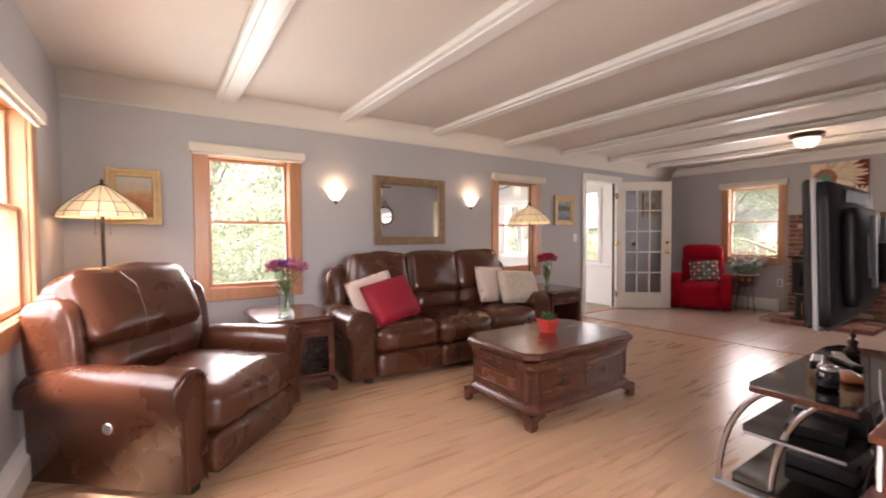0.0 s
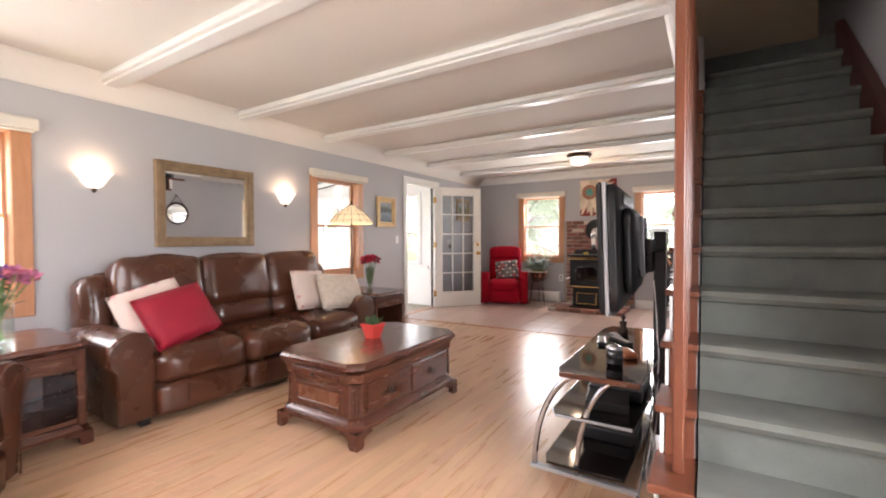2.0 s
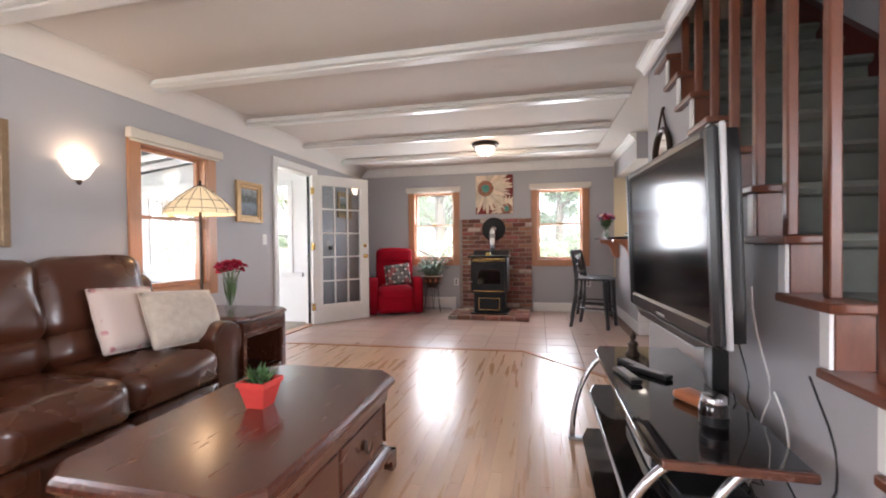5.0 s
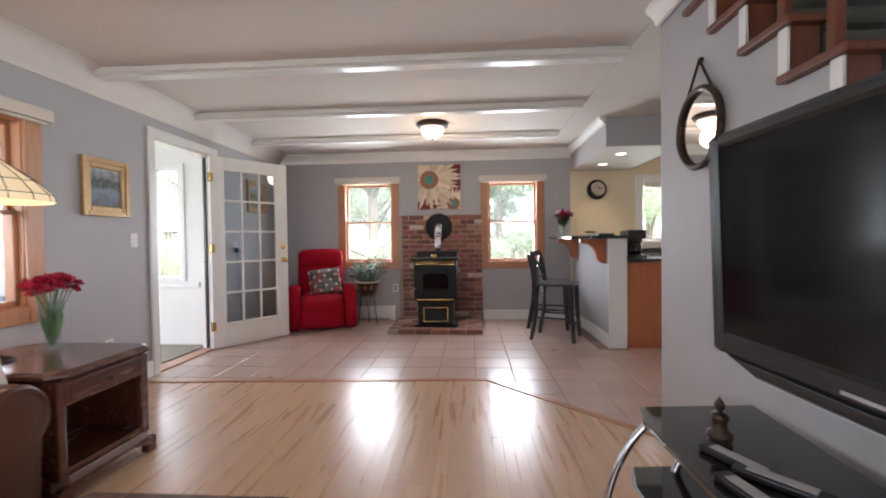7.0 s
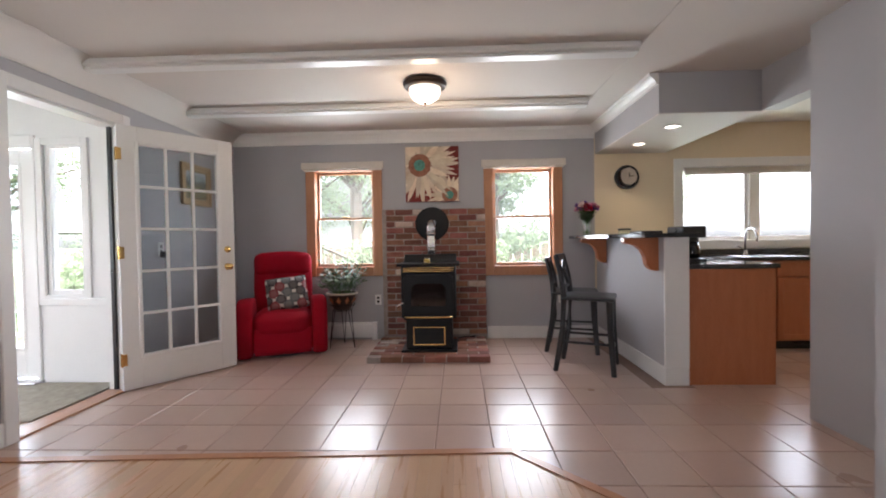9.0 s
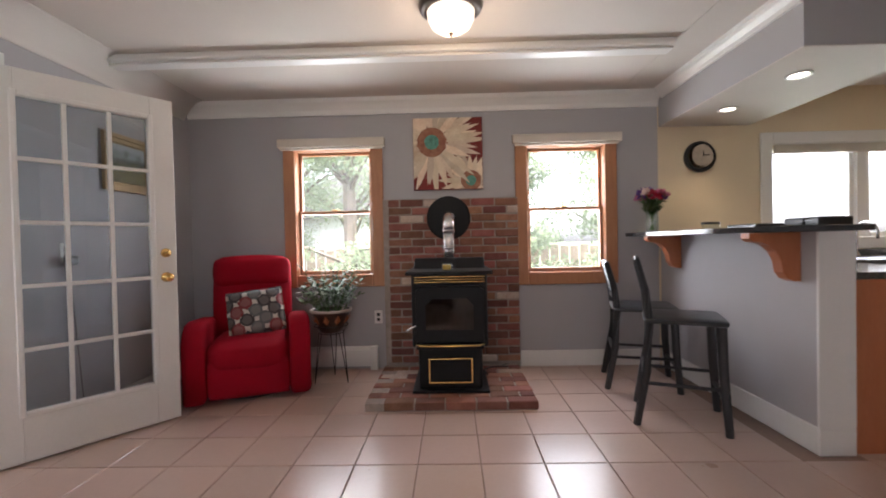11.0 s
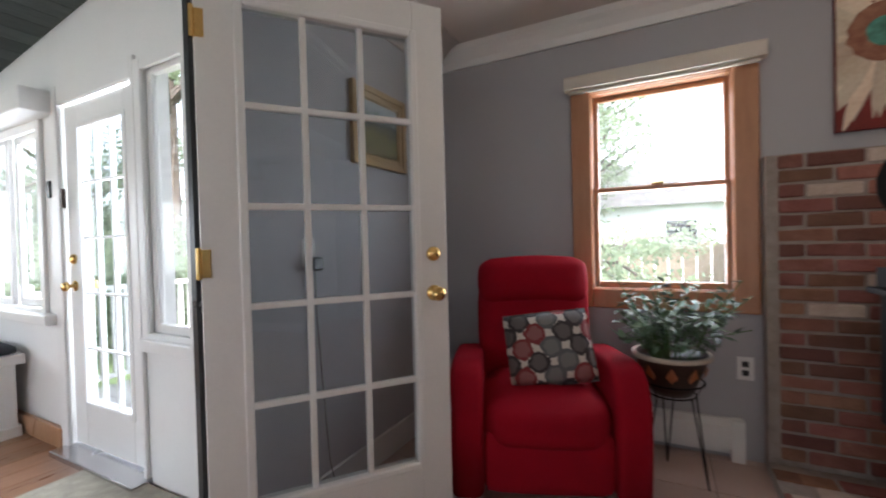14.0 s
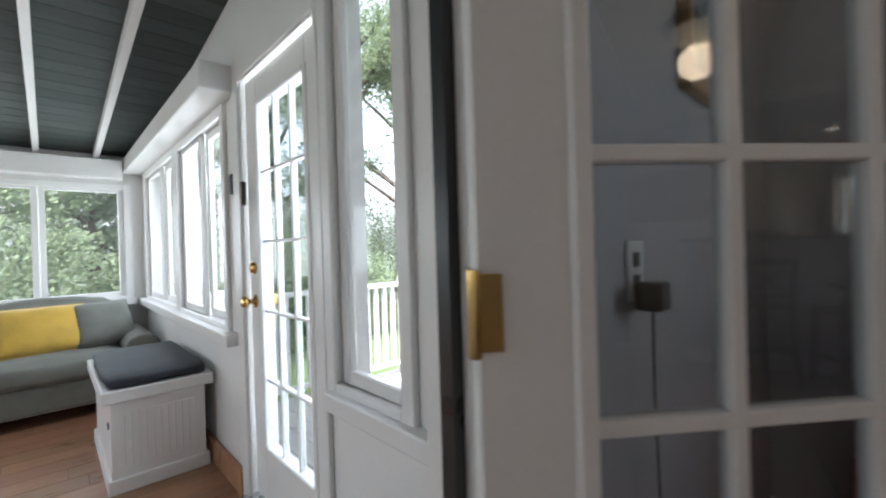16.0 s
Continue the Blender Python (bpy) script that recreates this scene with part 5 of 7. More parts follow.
for x in (-0.60, 0.58):
    for y0, y1 in ((0.12, 0.34), (-0.06, 0.13)):
        part("leg", tube(arc(lambda u: (x, y0 + (y1 - y0) * math.sin(u * math.pi / 2) , 0.50 * (1 - u ** 1.6) + 0.006), 14), 0.014, 8), M_CHROME, tvs, "bowed silver metal leg", True)
    part("foot_rail", boxed(x - 0.018, x + 0.018, -0.15, 0.36, 0.0, 0.02, bevel=0.005), M_SILVER, tvs)
part("column", boxed(-0.03, 0.06, -0.205, -0.145, 0.06, 1.20, bevel=0.004), M_BLACK, tvs, "black metal mounting column")
part("bracket_arm", boxed(-0.14, 0.14, -0.15, -0.08, 0.98, 1.16, bevel=0.006), M_BLACK, tvs, "black metal wall bracket")

tvt = thing("television", pose(2.62, 0.785, 1.115, 0, 0, 182.6) @ pose(0, 0, 0, 1.8), "black flat-screen television with a silver edge, switched off", "television")
part("bezel", ringed(bmesh.new(), -0.465, 0.465, -0.315, 0.315, 0.042, -0.032, 0.0, 0.012, 0.065), M_BLACK, tvt, "glossy black bezel")
part("screen", boxed(-0.428, 0.428, -0.022, -0.016, -0.255, 0.278), M_SCREEN, tvt, "dark blank screen")
part("side_trim", ringed(bmesh.new(), -0.468, 0.468, -0.318, 0.318, 0.022, -0.003, 0.014, 0.005), M_SILVER, tvt, "silver edge band")
part("back_cover", soft(-0.455, 0.455, 0.010, 0.058, -0.305, 0.305, 0.014, 0.002, 0.0, 5), M_TVBACK, tvt, smooth=True)
part("housing", soft(-0.30, 0.30, 0.055, 0.115, -0.24, 0.20, 0.03, 0.004, 0.0, 7), M_TVBACK, tvt, smooth=True)
for i in range(9):
    part("vent_slat", boxed(-0.22 + i * 0.05, -0.19 + i * 0.05, 0.060, 0.066, 0.225, 0.28, bevel=0.001), M_BLACK, tvt)
part("speaker_bar", prism([(-0.41, -0.316), (0.41, -0.316), (0.30, -0.345), (-0.30, -0.345)], "y", -0.026, 0.02, 0.004), M_BLACK, tvt)
part("lower_edge", boxed(-0.30, 0.30, -0.028, 0.0, -0.350, -0.3455, bevel=0.001), M_SILVER, tvt, "thin silver lower edge")
part("logo_bar", boxed(-0.045, 0.045, -0.0345, -0.0315, -0.296, -0.288), M_SILVER, tvt, "small silver maker's mark")
part("port_panel", boxed(-0.14, 0.14, 0.112, 0.13, -0.12, 0.08, bevel=0.01), M_TVBACK, tvt)
for sx in (-1, 1):
    part("wall_rail", boxed(sx * 0.12 - 0.015, sx * 0.12 + 0.015, 0.128, 0.148, -0.16, 0.16, bevel=0.003), M_TVEDGE, tvt, "pierced steel mounting rail")

dv = thing("disc_player", pose(2.62, 0.76, 0.311), "slim black and silver disc player on the shelf", "disc player")
part("case", boxed(-0.21, 0.21, -0.13, 0.13, 0.004, 0.06, bevel=0.004), M_BLACK, dv)
part("front_plate", boxed(-0.205, 0.205, 0.1305, 0.137, 0.01, 0.055, bevel=0.002), M_SILVER, dv, "silver front plate")
for s in (-0.17, 0.17):
    part("foot", boxed(s - 0.02, s + 0.02, -0.02, 0.02, 0.0, 0.005), M_BLACK, dv)
cb = thing("cable_box", pose(2.35, 0.78, 0.311, 0, 0, 8), "black cable box on the shelf", "cable box")
part("case", boxed(-0.13, 0.13, -0.10, 0.10, 0.0, 0.045, bevel=0.004), M_BLACK, cb)
part("display", boxed(-0.06, 0.06, 0.1005, 0.103, 0.012, 0.033), M_BLKGLASS, cb)
sub = thing("game_console", pose(2.62, 0.80, 0.063), "black box on the bottom shelf", "console")
part("case", boxed(-0.18, 0.18, -0.13, 0.13, 0.0, 0.07, bevel=0.01), M_BLACK, sub)
rem = thing("remote_control", pose(2.94, 0.84, 0.523, 0, 0, 24), "black remote control on the stand", "remote control", "remotes")
part("body", boxed(-0.10, 0.10, -0.024, 0.024, 0.0, 0.02, bevel=0.006), M_BLACK, rem)
part("keypad", boxed(-0.07, 0.07, -0.016, 0.016, 0.0202, 0.023, bevel=0.001), M_SILVER, rem)
copy_thing(rem, pose(2.84, 0.80, 0.523, 0, 0, 40))
copy_thing(rem, pose(2.78, 0.90, 0.523, 0, 0, 12))
jar = thing("candle_jar", pose(2.30, 0.74, 0.523), "dark glass candle jar with a silver lid", "jar")
part("jar", lathe([(0.001, 0.0), (0.036, 0.0), (0.04, 0.01), (0.04, 0.075), (0.034, 0.085), (0.001, 0.085)], 24), M_BLKGLASS, jar, smooth=True)
part("label", lathe([(0.0405, 0.018), (0.0408, 0.045)], 24), M_BLACK, jar, "dark paper label", True)
part("lid", lathe([(0.036, 0.085), (0.036, 0.10), (0.03, 0.105), (0.001, 0.105)], 24), M_CHROME, jar, "silver lid", True)
gp = thing("game_pad", pose(2.52, 0.72, 0.523, 0, 0, 30), "orange-brown controller on the stand", "controller")
part("body", soft(-0.07, 0.07, -0.04, 0.04, 0.0, 0.035, 0.016, 0.004, 0.002, 7), M_ORANGEWOOD, gp, smooth=True)
# seated figurine, one plain mesh
bm = lathe([(0.001, 0.0), (0.05, 0.0), (0.05, 0.015), (0.042, 0.022), (0.055, 0.035), (0.052, 0.055), (0.034, 0.07), (0.03, 0.10), (0.038, 0.125), (0.03, 0.14), (0.012, 0.146), (0.011, 0.152), (0.021, 0.165), (0.022, 0.182), (0.014, 0.198), (0.006, 0.205), (0.001, 0.218)], 20)
tagged(mesh("figurine", bm, M_BRONZE, m=pose(3.06, 0.82, 0.523) @ Matrix.Scale(0.66, 4), smooth=True), "small dark seated figurine on the stand", "figurine")
cab = thing("cable_bundle", pose(2.6, 0.55, 0), "tangle of black and white cables behind the stand", "cables")
rng = random.Random(12)
for i in range(7):
    x0, x1 = rng.uniform(-0.5, 0.2), rng.uniform(-0.6, 0.3)
    pts = [(x0, 0.03, 0.95 - 0.1 * i), (x0 - 0.05, 0.0, 0.6 - 0.06 * i), (x1 - 0.1, 0.02, 0.25), (x1 - 0.15, 0.04, 0.03), (x1, 0.06, 0.008)]
    smooth_pts = []
    for a, b in zip(pts, pts[1:]):
        for u in range(5):
            smooth_pts.append(Vector(a).lerp(Vector(b), u / 5) + Vector((0.02 * math.sin(u + i), 0, 0)))
    part("cable", tube(smooth_pts + [pts[-1]], 0.003, 5), M_WHITE if i % 3 == 0 else M_BLACK, cab, "white cable" if i % 3 == 0 else "")
part("cable", tube(arc(lambda u: (0.02 + 0.05 * math.sin(6.28 * u), -0.01 + 0.12 * math.sin(math.pi * u), 1.07 + 0.03 * math.cos(6.28 * u)), 16), 0.005, 6), M_BLACK, cab)

rm = thing("round_mirror", pose(3.79, TVWALL, 1.635, 0, 0, 180), "round mirror in a dark strap frame hung on a strap", "mirror")
part("frame", tube([(0.175 * math.cos(6.28318 * k / 40), -0.02, 0.175 * math.sin(6.28318 * k / 40)) for k in range(41)], 0.016, 8), M_BRONZE, rm, "dark brown leather frame", True)
part("mirror_glass", lathe([(0.001, 0.0), (0.17, 0.0), (0.17, 0.006), (0.001, 0.006)], 40), M_MIRROR, rm, "silvered mirror glass", False, pose(0, -0.008, 0, 90))
part("strap", tube([(-0.125, -0.02, 0.125), (0, -0.014, 0.31), (0.125, -0.02, 0.125)], 0.007, 6), M_BRONZE, rm, "dark leather strap")
part("hook", lathe([(0.001, 0.0), (0.012, 0.0), (0.012, 0.012), (0.006, 0.02), (0.001, 0.02)], 12), M_BRONZE, rm, "", True, pose(0, -0.001, 0.31, 90))

# stair
st = thing("staircase", pose(0, 0, 0), "carpeted stair with reddish wooden balusters", "staircase")
for k in range(1, 14):
    xr = STEP0 + RUN * (k - 1)
    z1 = RISE * k
    prof = [(xr + 0.01, z1 - RISE + 0.004), (xr + 0.01, z1 - 0.045), (xr - 0.02, z1 - 0.036), (xr - 0.034, z1 - 0.016), (xr - 0.022, z1 + 0.004), (xr + 0.01, z1 + 0.009), (xr + RUN + 0.005, z1 + 0.009), (xr + RUN + 0.005, z1 - RISE + 0.004)]
    bm = prism(prof, "y", -0.40, 0.372)
    part("carpet_step", bm, M_CARPET, st)
    if k < 13:
        bm = boxed(xr - 0.03, xr + RUN + 0.03, 0.375, 0.510, z1 - 0.026, z1 + 0.002, bevel=0.006)
        part("tread_end", bm, M_STAIRWOOD, st)
        part("riser_end", boxed(xr + 0.002, xr + 0.018, 0.385, 0.476, z1 - RISE + 0.003, z1 - 0.027), M_STAIRWOOD, st)
        part("riser_trim", boxed(xr + 0.0, xr + 0.042, TVWALL + 0.001, TVWALL + 0.013, z1 - RISE + 0.003, z1 - 0.027, bevel=0.002), M_WHITE, st, "white painted trim strip")
        x, y = xr + 0.10, 0.428
        if k > 1:
            part("baluster", boxed(x - 0.0175, x + 0.0175, y - 0.0175, y + 0.0175, z1 + 0.002, CEIL - 0.001, bevel=0.006), M_STAIRWOOD, st)
part("skirt_board", prism([(1.38, 0.0), (1.38, 0.30), (4.10, 0.30 + 2.72 * RISE / RUN), (4.10, 2.42), (4.02, 2.32)], "y", -0.455, -0.404), M_DARKRED, st, "dark red skirting board")


# ---- stove corner ----
sv = thing("pellet_stove", pose(7.22, 1.985, 0.062), "black iron pellet stove with brass trim on the hearth", "stove")
part("foot_plate", boxed(-0.26, 0.22, -0.27, 0.27, 0.0, 0.02, bevel=0.006), M_IRON, sv)
part("pedestal", boxed(-0.23, 0.20, -0.225, 0.225, 0.02, 0.32, bevel=0.02), M_IRON, sv)
ad = part("ash_door", boxed(-0.238, -0.229, -0.15, 0.15, 0.07, 0.24, bevel=0.003), M_IRON, sv)
part("ash_door_trim", ringed(bmesh.new(), -0.155, 0.155, 0.065, 0.245, 0.012, -0.006, 0.006, 0.003), M_BRASS, ad, "pale brass border", m=pose(-0.237, 0, 0, 0, 0, 90))
part("body", boxed(-0.25, 0.24, -0.265, 0.265, 0.325, 0.83, bevel=0.012), M_IRON, sv)
dr = part("fire_door", prism([(-0.235, 0.36), (0.235, 0.36), (0.235, 0.72), (0.20, 0.75), (-0.20, 0.75), (-0.235, 0.72)], "x", -0.282, -0.252, 0.005), M_IRON, sv)
part("fire_glass", prism([(-0.165, 0.45), (0.165, 0.45), (0.165, 0.62), (0.12, 0.665), (-0.12, 0.665), (-0.165, 0.62)], "x", -0.287, -0.283), M_BLKGLASS, dr, "dark fire glass")
part("ash_lip", prism([(-0.23, 0.325), (0.23, 0.325), (0.23, 0.35), (-0.23, 0.35)], "x", -0.33, -0.252, 0.006), M_IRON, sv)
part("lip_trim", tube([(-0.30, -0.23, 0.352), (-0.332, -0.20, 0.352), (-0.336, 0, 0.35), (-0.332, 0.20, 0.352), (-0.30, 0.23, 0.352)], 0.007, 8), M_BRASS, sv, "pale brass rail", True)
hd = part("door_handle", tube([(-0.285, 0.215, 0.48), (-0.33, 0.235, 0.49), (-0.36, 0.29, 0.465)], 0.008, 8), M_CHROME, dr, "steel spring handle", True)
for i in range(3):
    part("grille_bar", boxed(-0.262, -0.249, -0.245, 0.245, 0.775 + i * 0.018, 0.783 + i * 0.018, bevel=0.003), M_BRASS, sv, "pale brass grille bar")
part("top_plate", prism([(-0.30, -0.30), (0.25, -0.30), (0.25, 0.30), (-0.30, 0.30), (-0.33, 0.22), (-0.33, -0.22)], "z", 0.83, 0.855, 0.006), M_IRON, sv)
part("hopper_lid", prism([(0.03, 0.855), (0.25, 0.855), (0.25, 0.93), (0.12, 0.93)], "y", -0.27, 0.27, 0.005), M_IRON, sv)
fl = thing("flue_pipe", pose(7.49, 1.985, 0.90), "galvanised flue pipe from stove to wall", "flue pipe")
part("pipe", bar_between(bmesh.new(), (0, 0, 0), (0, 0, 0.32), 0.048, 20), M_CHROME, fl, "dull galvanised pipe", True)
part("elbow", tube(arc(lambda u: (0.14 * (1 - math.cos(u * math.pi / 2)), 0, 0.32 + 0.11 * math.sin(u * math.pi / 2)), 8), 0.049, 20), M_CHROME, fl, "", True)
for z in (0.05, 0.17, 0.31):
    part("collar", lathe([(0.049, z - 0.012), (0.053, z - 0.01), (0.053, z + 0.01), (0.049, z + 0.012)], 20), M_CHROME, fl, "", True)
ds = thing("flue_disc", pose(7.715, 1.985, 1.325, 0, -90, 0), "round black flue cover on the brickwork", "flue cover")
part("disc", lathe([(0.001, 0.0), (0.19, 0.0), (0.19, 0.012), (0.17, 0.02), (0.06, 0.024), (0.001, 0.024)], 36), M_IRON, ds, smooth=False)
bx = thing("match_box", pose(7.02, 2.0, 0.918), "small glass candle with yellow label on the stove", "candle")
part("jar", boxed(-0.03, 0.03, -0.035, 0.035, 0.0, 0.055, bevel=0.008), M_CLEAR, bx)
part("wax", boxed(-0.024, 0.024, -0.029, 0.029, 0.004, 0.04, bevel=0.006), M_YELLOW, bx, "yellow wax")
pc = thing("power_cord", pose(0, 0, 0.062), "black power cord on the hearth", "cord")
part("cord", tube(arc(lambda u: (7.35 + 0.25 * u + 0.05 * math.sin(7 * u), 1.70 - 0.22 * u + 0.05 * math.sin(9 * u), 0.008 + 0.03 * math.sin(3.1 * u)), 20), 0.006, 6), M_BLACK, pc, smooth=True)

# canvas with sunflowers: ground, petals and hearts as thin raised paint
cv = thing("canvas_painting", pose(EAST, 1.98, 1.895, 0, 0, -90), "square canvas painting of cream sunflowers on red", "painting")
part("canvas", boxed(-0.305, 0.305, -0.03, -0.001, -0.315, 0.315, bevel=0.003), mat("canvas_red", (0.20, 0.02, 0.015), 0.7, vary=0.25, scale=6, fine=80, bump=0.2), cv, "dark red painted ground")
M_PETAL = vary_by(mat("painted_petal", (0.60, 0.44, 0.30), 0.7, color2=(0.82, 0.72, 0.58), scale=9, fine=60, bump=0.2), "island", 0.2, 0.01)
M_HEART = mat("painted_heart", (0.22, 0.07, 0.04), 0.7, color2=(0.42, 0.20, 0.12), scale=25, fine=120, bump=0.2)
M_TEAL = mat("painted_teal", (0.10, 0.30, 0.24), 0.7, vary=0.3, scale=30, bump=0.2)


def clip_square(pts, lim):
    for ax in (0, 1):
        for s in (-1, 1):
            out = []
            for i in range(len(pts)):
                a, b = pts[i], pts[(i + 1) % len(pts)]
                ia, ib = a[ax] * s <= lim[ax], b[ax] * s <= lim[ax]
                if ia:
                    out.append(a)
                if ia != ib:
                    t = (s * lim[ax] - a[ax]) / (b[ax] - a[ax])
                    out.append((a[0] + t * (b[0] - a[0]), a[1] + t * (b[1] - a[1])))
            pts = out
            if not pts:
                return pts
    return pts


def flower(cx, cz, r_in, r_out, n, seed, depth):
    rng = random.Random(seed)
    bm = bmesh.new()
    for i in range(n):
        a = 6.28318 * (i + rng.uniform(-0.25, 0.25)) / n
        ro, w = r_out * rng.uniform(0.75, 1.15), 0.85 * r_out * 2.6 / n
        d, s = (math.cos(a), math.sin(a)), (-math.sin(a), math.cos(a))
        shape = [(0.5 * r_in, 0.5 * w), (0.45 * ro + 0.3 * r_in, w), (0.8 * ro, 0.6 * w), (ro, 0), (0.8 * ro, -0.6 * w), (0.45 * ro + 0.3 * r_in, -w), (0.5 * r_in, -0.5 * w)]
        pts = clip_square([(cx + u * d[0] + v * s[0], cz + u * d[1] + v * s[1]) for u, v in shape], (0.303, 0.313))
        if len(pts) > 2:
            y = -depth - rng.uniform(0, 0.002)
            bm.faces.new([bm.verts.new((p[0], y, p[1])) for p in pts])
    part("petals", bm, M_PETAL, cv, "cream painted petals")
    for rad, mt, dep, lab in ((r_in, M_HEART, 0.004, "brown painted heart"), (r_in * 0.5, M_TEAL, 0.005, "teal painted centre")):
        pts = clip_square([(cx + rad * math.cos(6.28318 * k / 28) * rng.uniform(0.94, 1.06), cz + rad * math.sin(6.28318 * k / 28)) for k in range(28)], (0.303, 0.313))
        bm = bmesh.new()
        bm.faces.new([bm.verts.new((p[0], -depth - dep, p[1])) for p in pts])
        part("flower_heart", bm, mt, cv, lab)


flower(0.20, -0.24, 0.09, 0.27, 24, 6, 0.0312)
flower(-0.13, 0.12, 0.13, 0.40, 34, 3, 0.0325)
flower(-0.14, 0.10, 0.13, 0.44, 30, 2, 0.036)

# red recliner
rc = thing("red_armchair", pose(7.0, 3.42, 0, 0, 0, -68.6) @ Matrix.Diagonal((1.07, 1.03, 0.975, 1)), "red upholstered recliner in the corner", "armchair")
part("base", boxed(-0.25, 0.25, 0.05, 0.60, 0.03, 0.20, bevel=0.01), M_RED, rc)
part("swivel_foot", lathe([(0.001, 0.0), (0.24, 0.0), (0.24, 0.02), (0.05, 0.04), (0.001, 0.04)], 24, origin=(0, 0.34, 0)), M_BLACK, rc, "black swivel foot")
part("seat_cushion", soft(-0.25, 0.25, -0.01, 0.58, 0.22, 0.45, 0.08, 0.03, 0.003, 11, seed=3), M_RED, rc, smooth=True)
part("front_panel", soft(-0.25, 0.25, -0.005, 0.10, 0.05, 0.32, 0.03, 0.01, 0.002, 9, seed=5), M_RED, rc, smooth=True)
part("backrest", soft(-0.265, 0.265, 0.50, 0.68, 0.36, 1.04, 0.05, 0.02, 0.003, 13, seed=7, tilt=pose(0, 0, 0, -9)), M_RED, rc, smooth=True)
part("headrest", soft(-0.262, 0.262, 0.505, 0.66, 0.80, 1.05, 0.05, 0.02, 0.003, 9, seed=8, tilt=pose(0, 0, 0, -9)), M_RED, rc, smooth=True)
for sx in (-1, 1):
    prof = [(0.0, 0.03), (-0.02, 0.3), (-0.012, 0.46), (0.03, 0.55), (0.10, 0.595), (0.20, 0.60), (0.40, 0.58), (0.60, 0.56), (0.66, 0.5), (0.66, 0.03)]
    bm = prism(prof, "x", sx * 0.255, sx * 0.395, 0.035)
    part("arm", bm, M_RED, rc, smooth=True)
throw_pillow(pose(7.24, 3.47, 0.615, 70, 0, -68.6) @ pose(0, 0, 0, 0, 0, 6), 0.42, 0.36, M_MEDALLION, "cushion printed with dark and red medallions", 0.13)

# plant on a wire stand
ps = thing("plant_stand", pose(7.47, 2.96, 0), "black wire plant stand", "plant stand")
for k in range(3):
    a = 2.1 * k + 0.4
    part("leg", tube([(0.15 * math.cos(a - 0.25), 0.15 * math.sin(a - 0.25), 0.0), (0.10 * math.cos(a), 0.10 * math.sin(a), 0.40), (0.13 * math.cos(a), 0.13 * math.sin(a), 0.46)], 0.004, 6), M_IRON, ps)
    part("leg", tube([(0.15 * math.cos(a - 0.25), 0.15 * math.sin(a - 0.25), 0.0), (0.10 * math.cos(a - 0.55), 0.10 * math.sin(a - 0.55), 0.40)], 0.004, 6), M_IRON, ps)
for r, z in ((0.10, 0.40), (0.135, 0.46)):
    part("ring", tube([(r * math.cos(6.28318 * k / 24), r * math.sin(6.28318 * k / 24), z) for k in range(25)], 0.004, 6), M_IRON, ps)
pp = thing("potted_plant", pose(7.47, 2.96, 0.405), "leafy variegated plant in a patterned brown pot", "potted plant")
M_POT = mat("patterned_pot", (0.05, 0.025, 0.018), 0.35, vary=0.2, coat=0.4)
part("pot", lathe([(0.001, 0.0), (0.085, 0.0), (0.10, 0.03), (0.125, 0.10), (0.15, 0.16), (0.165, 0.168), (0.168, 0.185), (0.15, 0.185), (0.14, 0.16), (0.001, 0.15)], 30), M_POT, pp, smooth=True)
part("rim_band", lathe([(0.166, 0.168), (0.1705, 0.176), (0.169, 0.186), (0.15, 0.187)], 30), M_CREAMFAB, pp, "pale glazed rim", True)
bm = bmesh.new()
for k in range(10):
    a = 6.28318 * k / 10
    leaf_quad(bm, Vector((0.118 * math.cos(a), 0.118 * math.sin(a), 0.07)), Vector((math.cos(a) * 0.5, math.sin(a) * 0.5, 1)), Vector((math.cos(a), math.sin(a), 0)), 0.09, 0.05)
part("pot_pattern", bm, M_ORANGEWOOD, pp, "orange leaf pattern")
M_VARI = vary_by(mat("variegated_leaf", (0.05, 0.11, 0.05), 0.5, color2=(0.16, 0.23, 0.14), scale=25, fine=120, bump=0.1), "island", 0.5, 0.02)
bl, bs = bmesh.new(), bmesh.new()
rng = random.Random(21)
for i in range(52):
    a, reach, up = rng.uniform(0, 6.283), rng.uniform(0.05, 0.31), rng.uniform(0.08, 0.38)
    tip = Vector((reach * math.cos(a), reach * math.sin(a), 0.17 + up))
    base = Vector((0.3 * tip.x, 0.3 * tip.y, 0.15))
    mid = (base + tip) / 2 + Vector((0, 0, 0.05))
    tube([base, mid, tip], 0.0025, 5, bs)
    for j in range(13):
        u = rng.uniform(0.25, 1.0)
        p = base.lerp(mid, u * 2) if u < 0.5 else mid.lerp(tip, u * 2 - 1)
        leaf_quad(bl, p, rnd_dir(rng, -0.5, 0.7), Vector((0, 0, 1)), rng.uniform(0.04, 0.075), rng.uniform(0.022, 0.036))
tagged(part("stem", bs, M_STEM, pp), kind="stuff")
part("leaves", bl, M_VARI, pp)


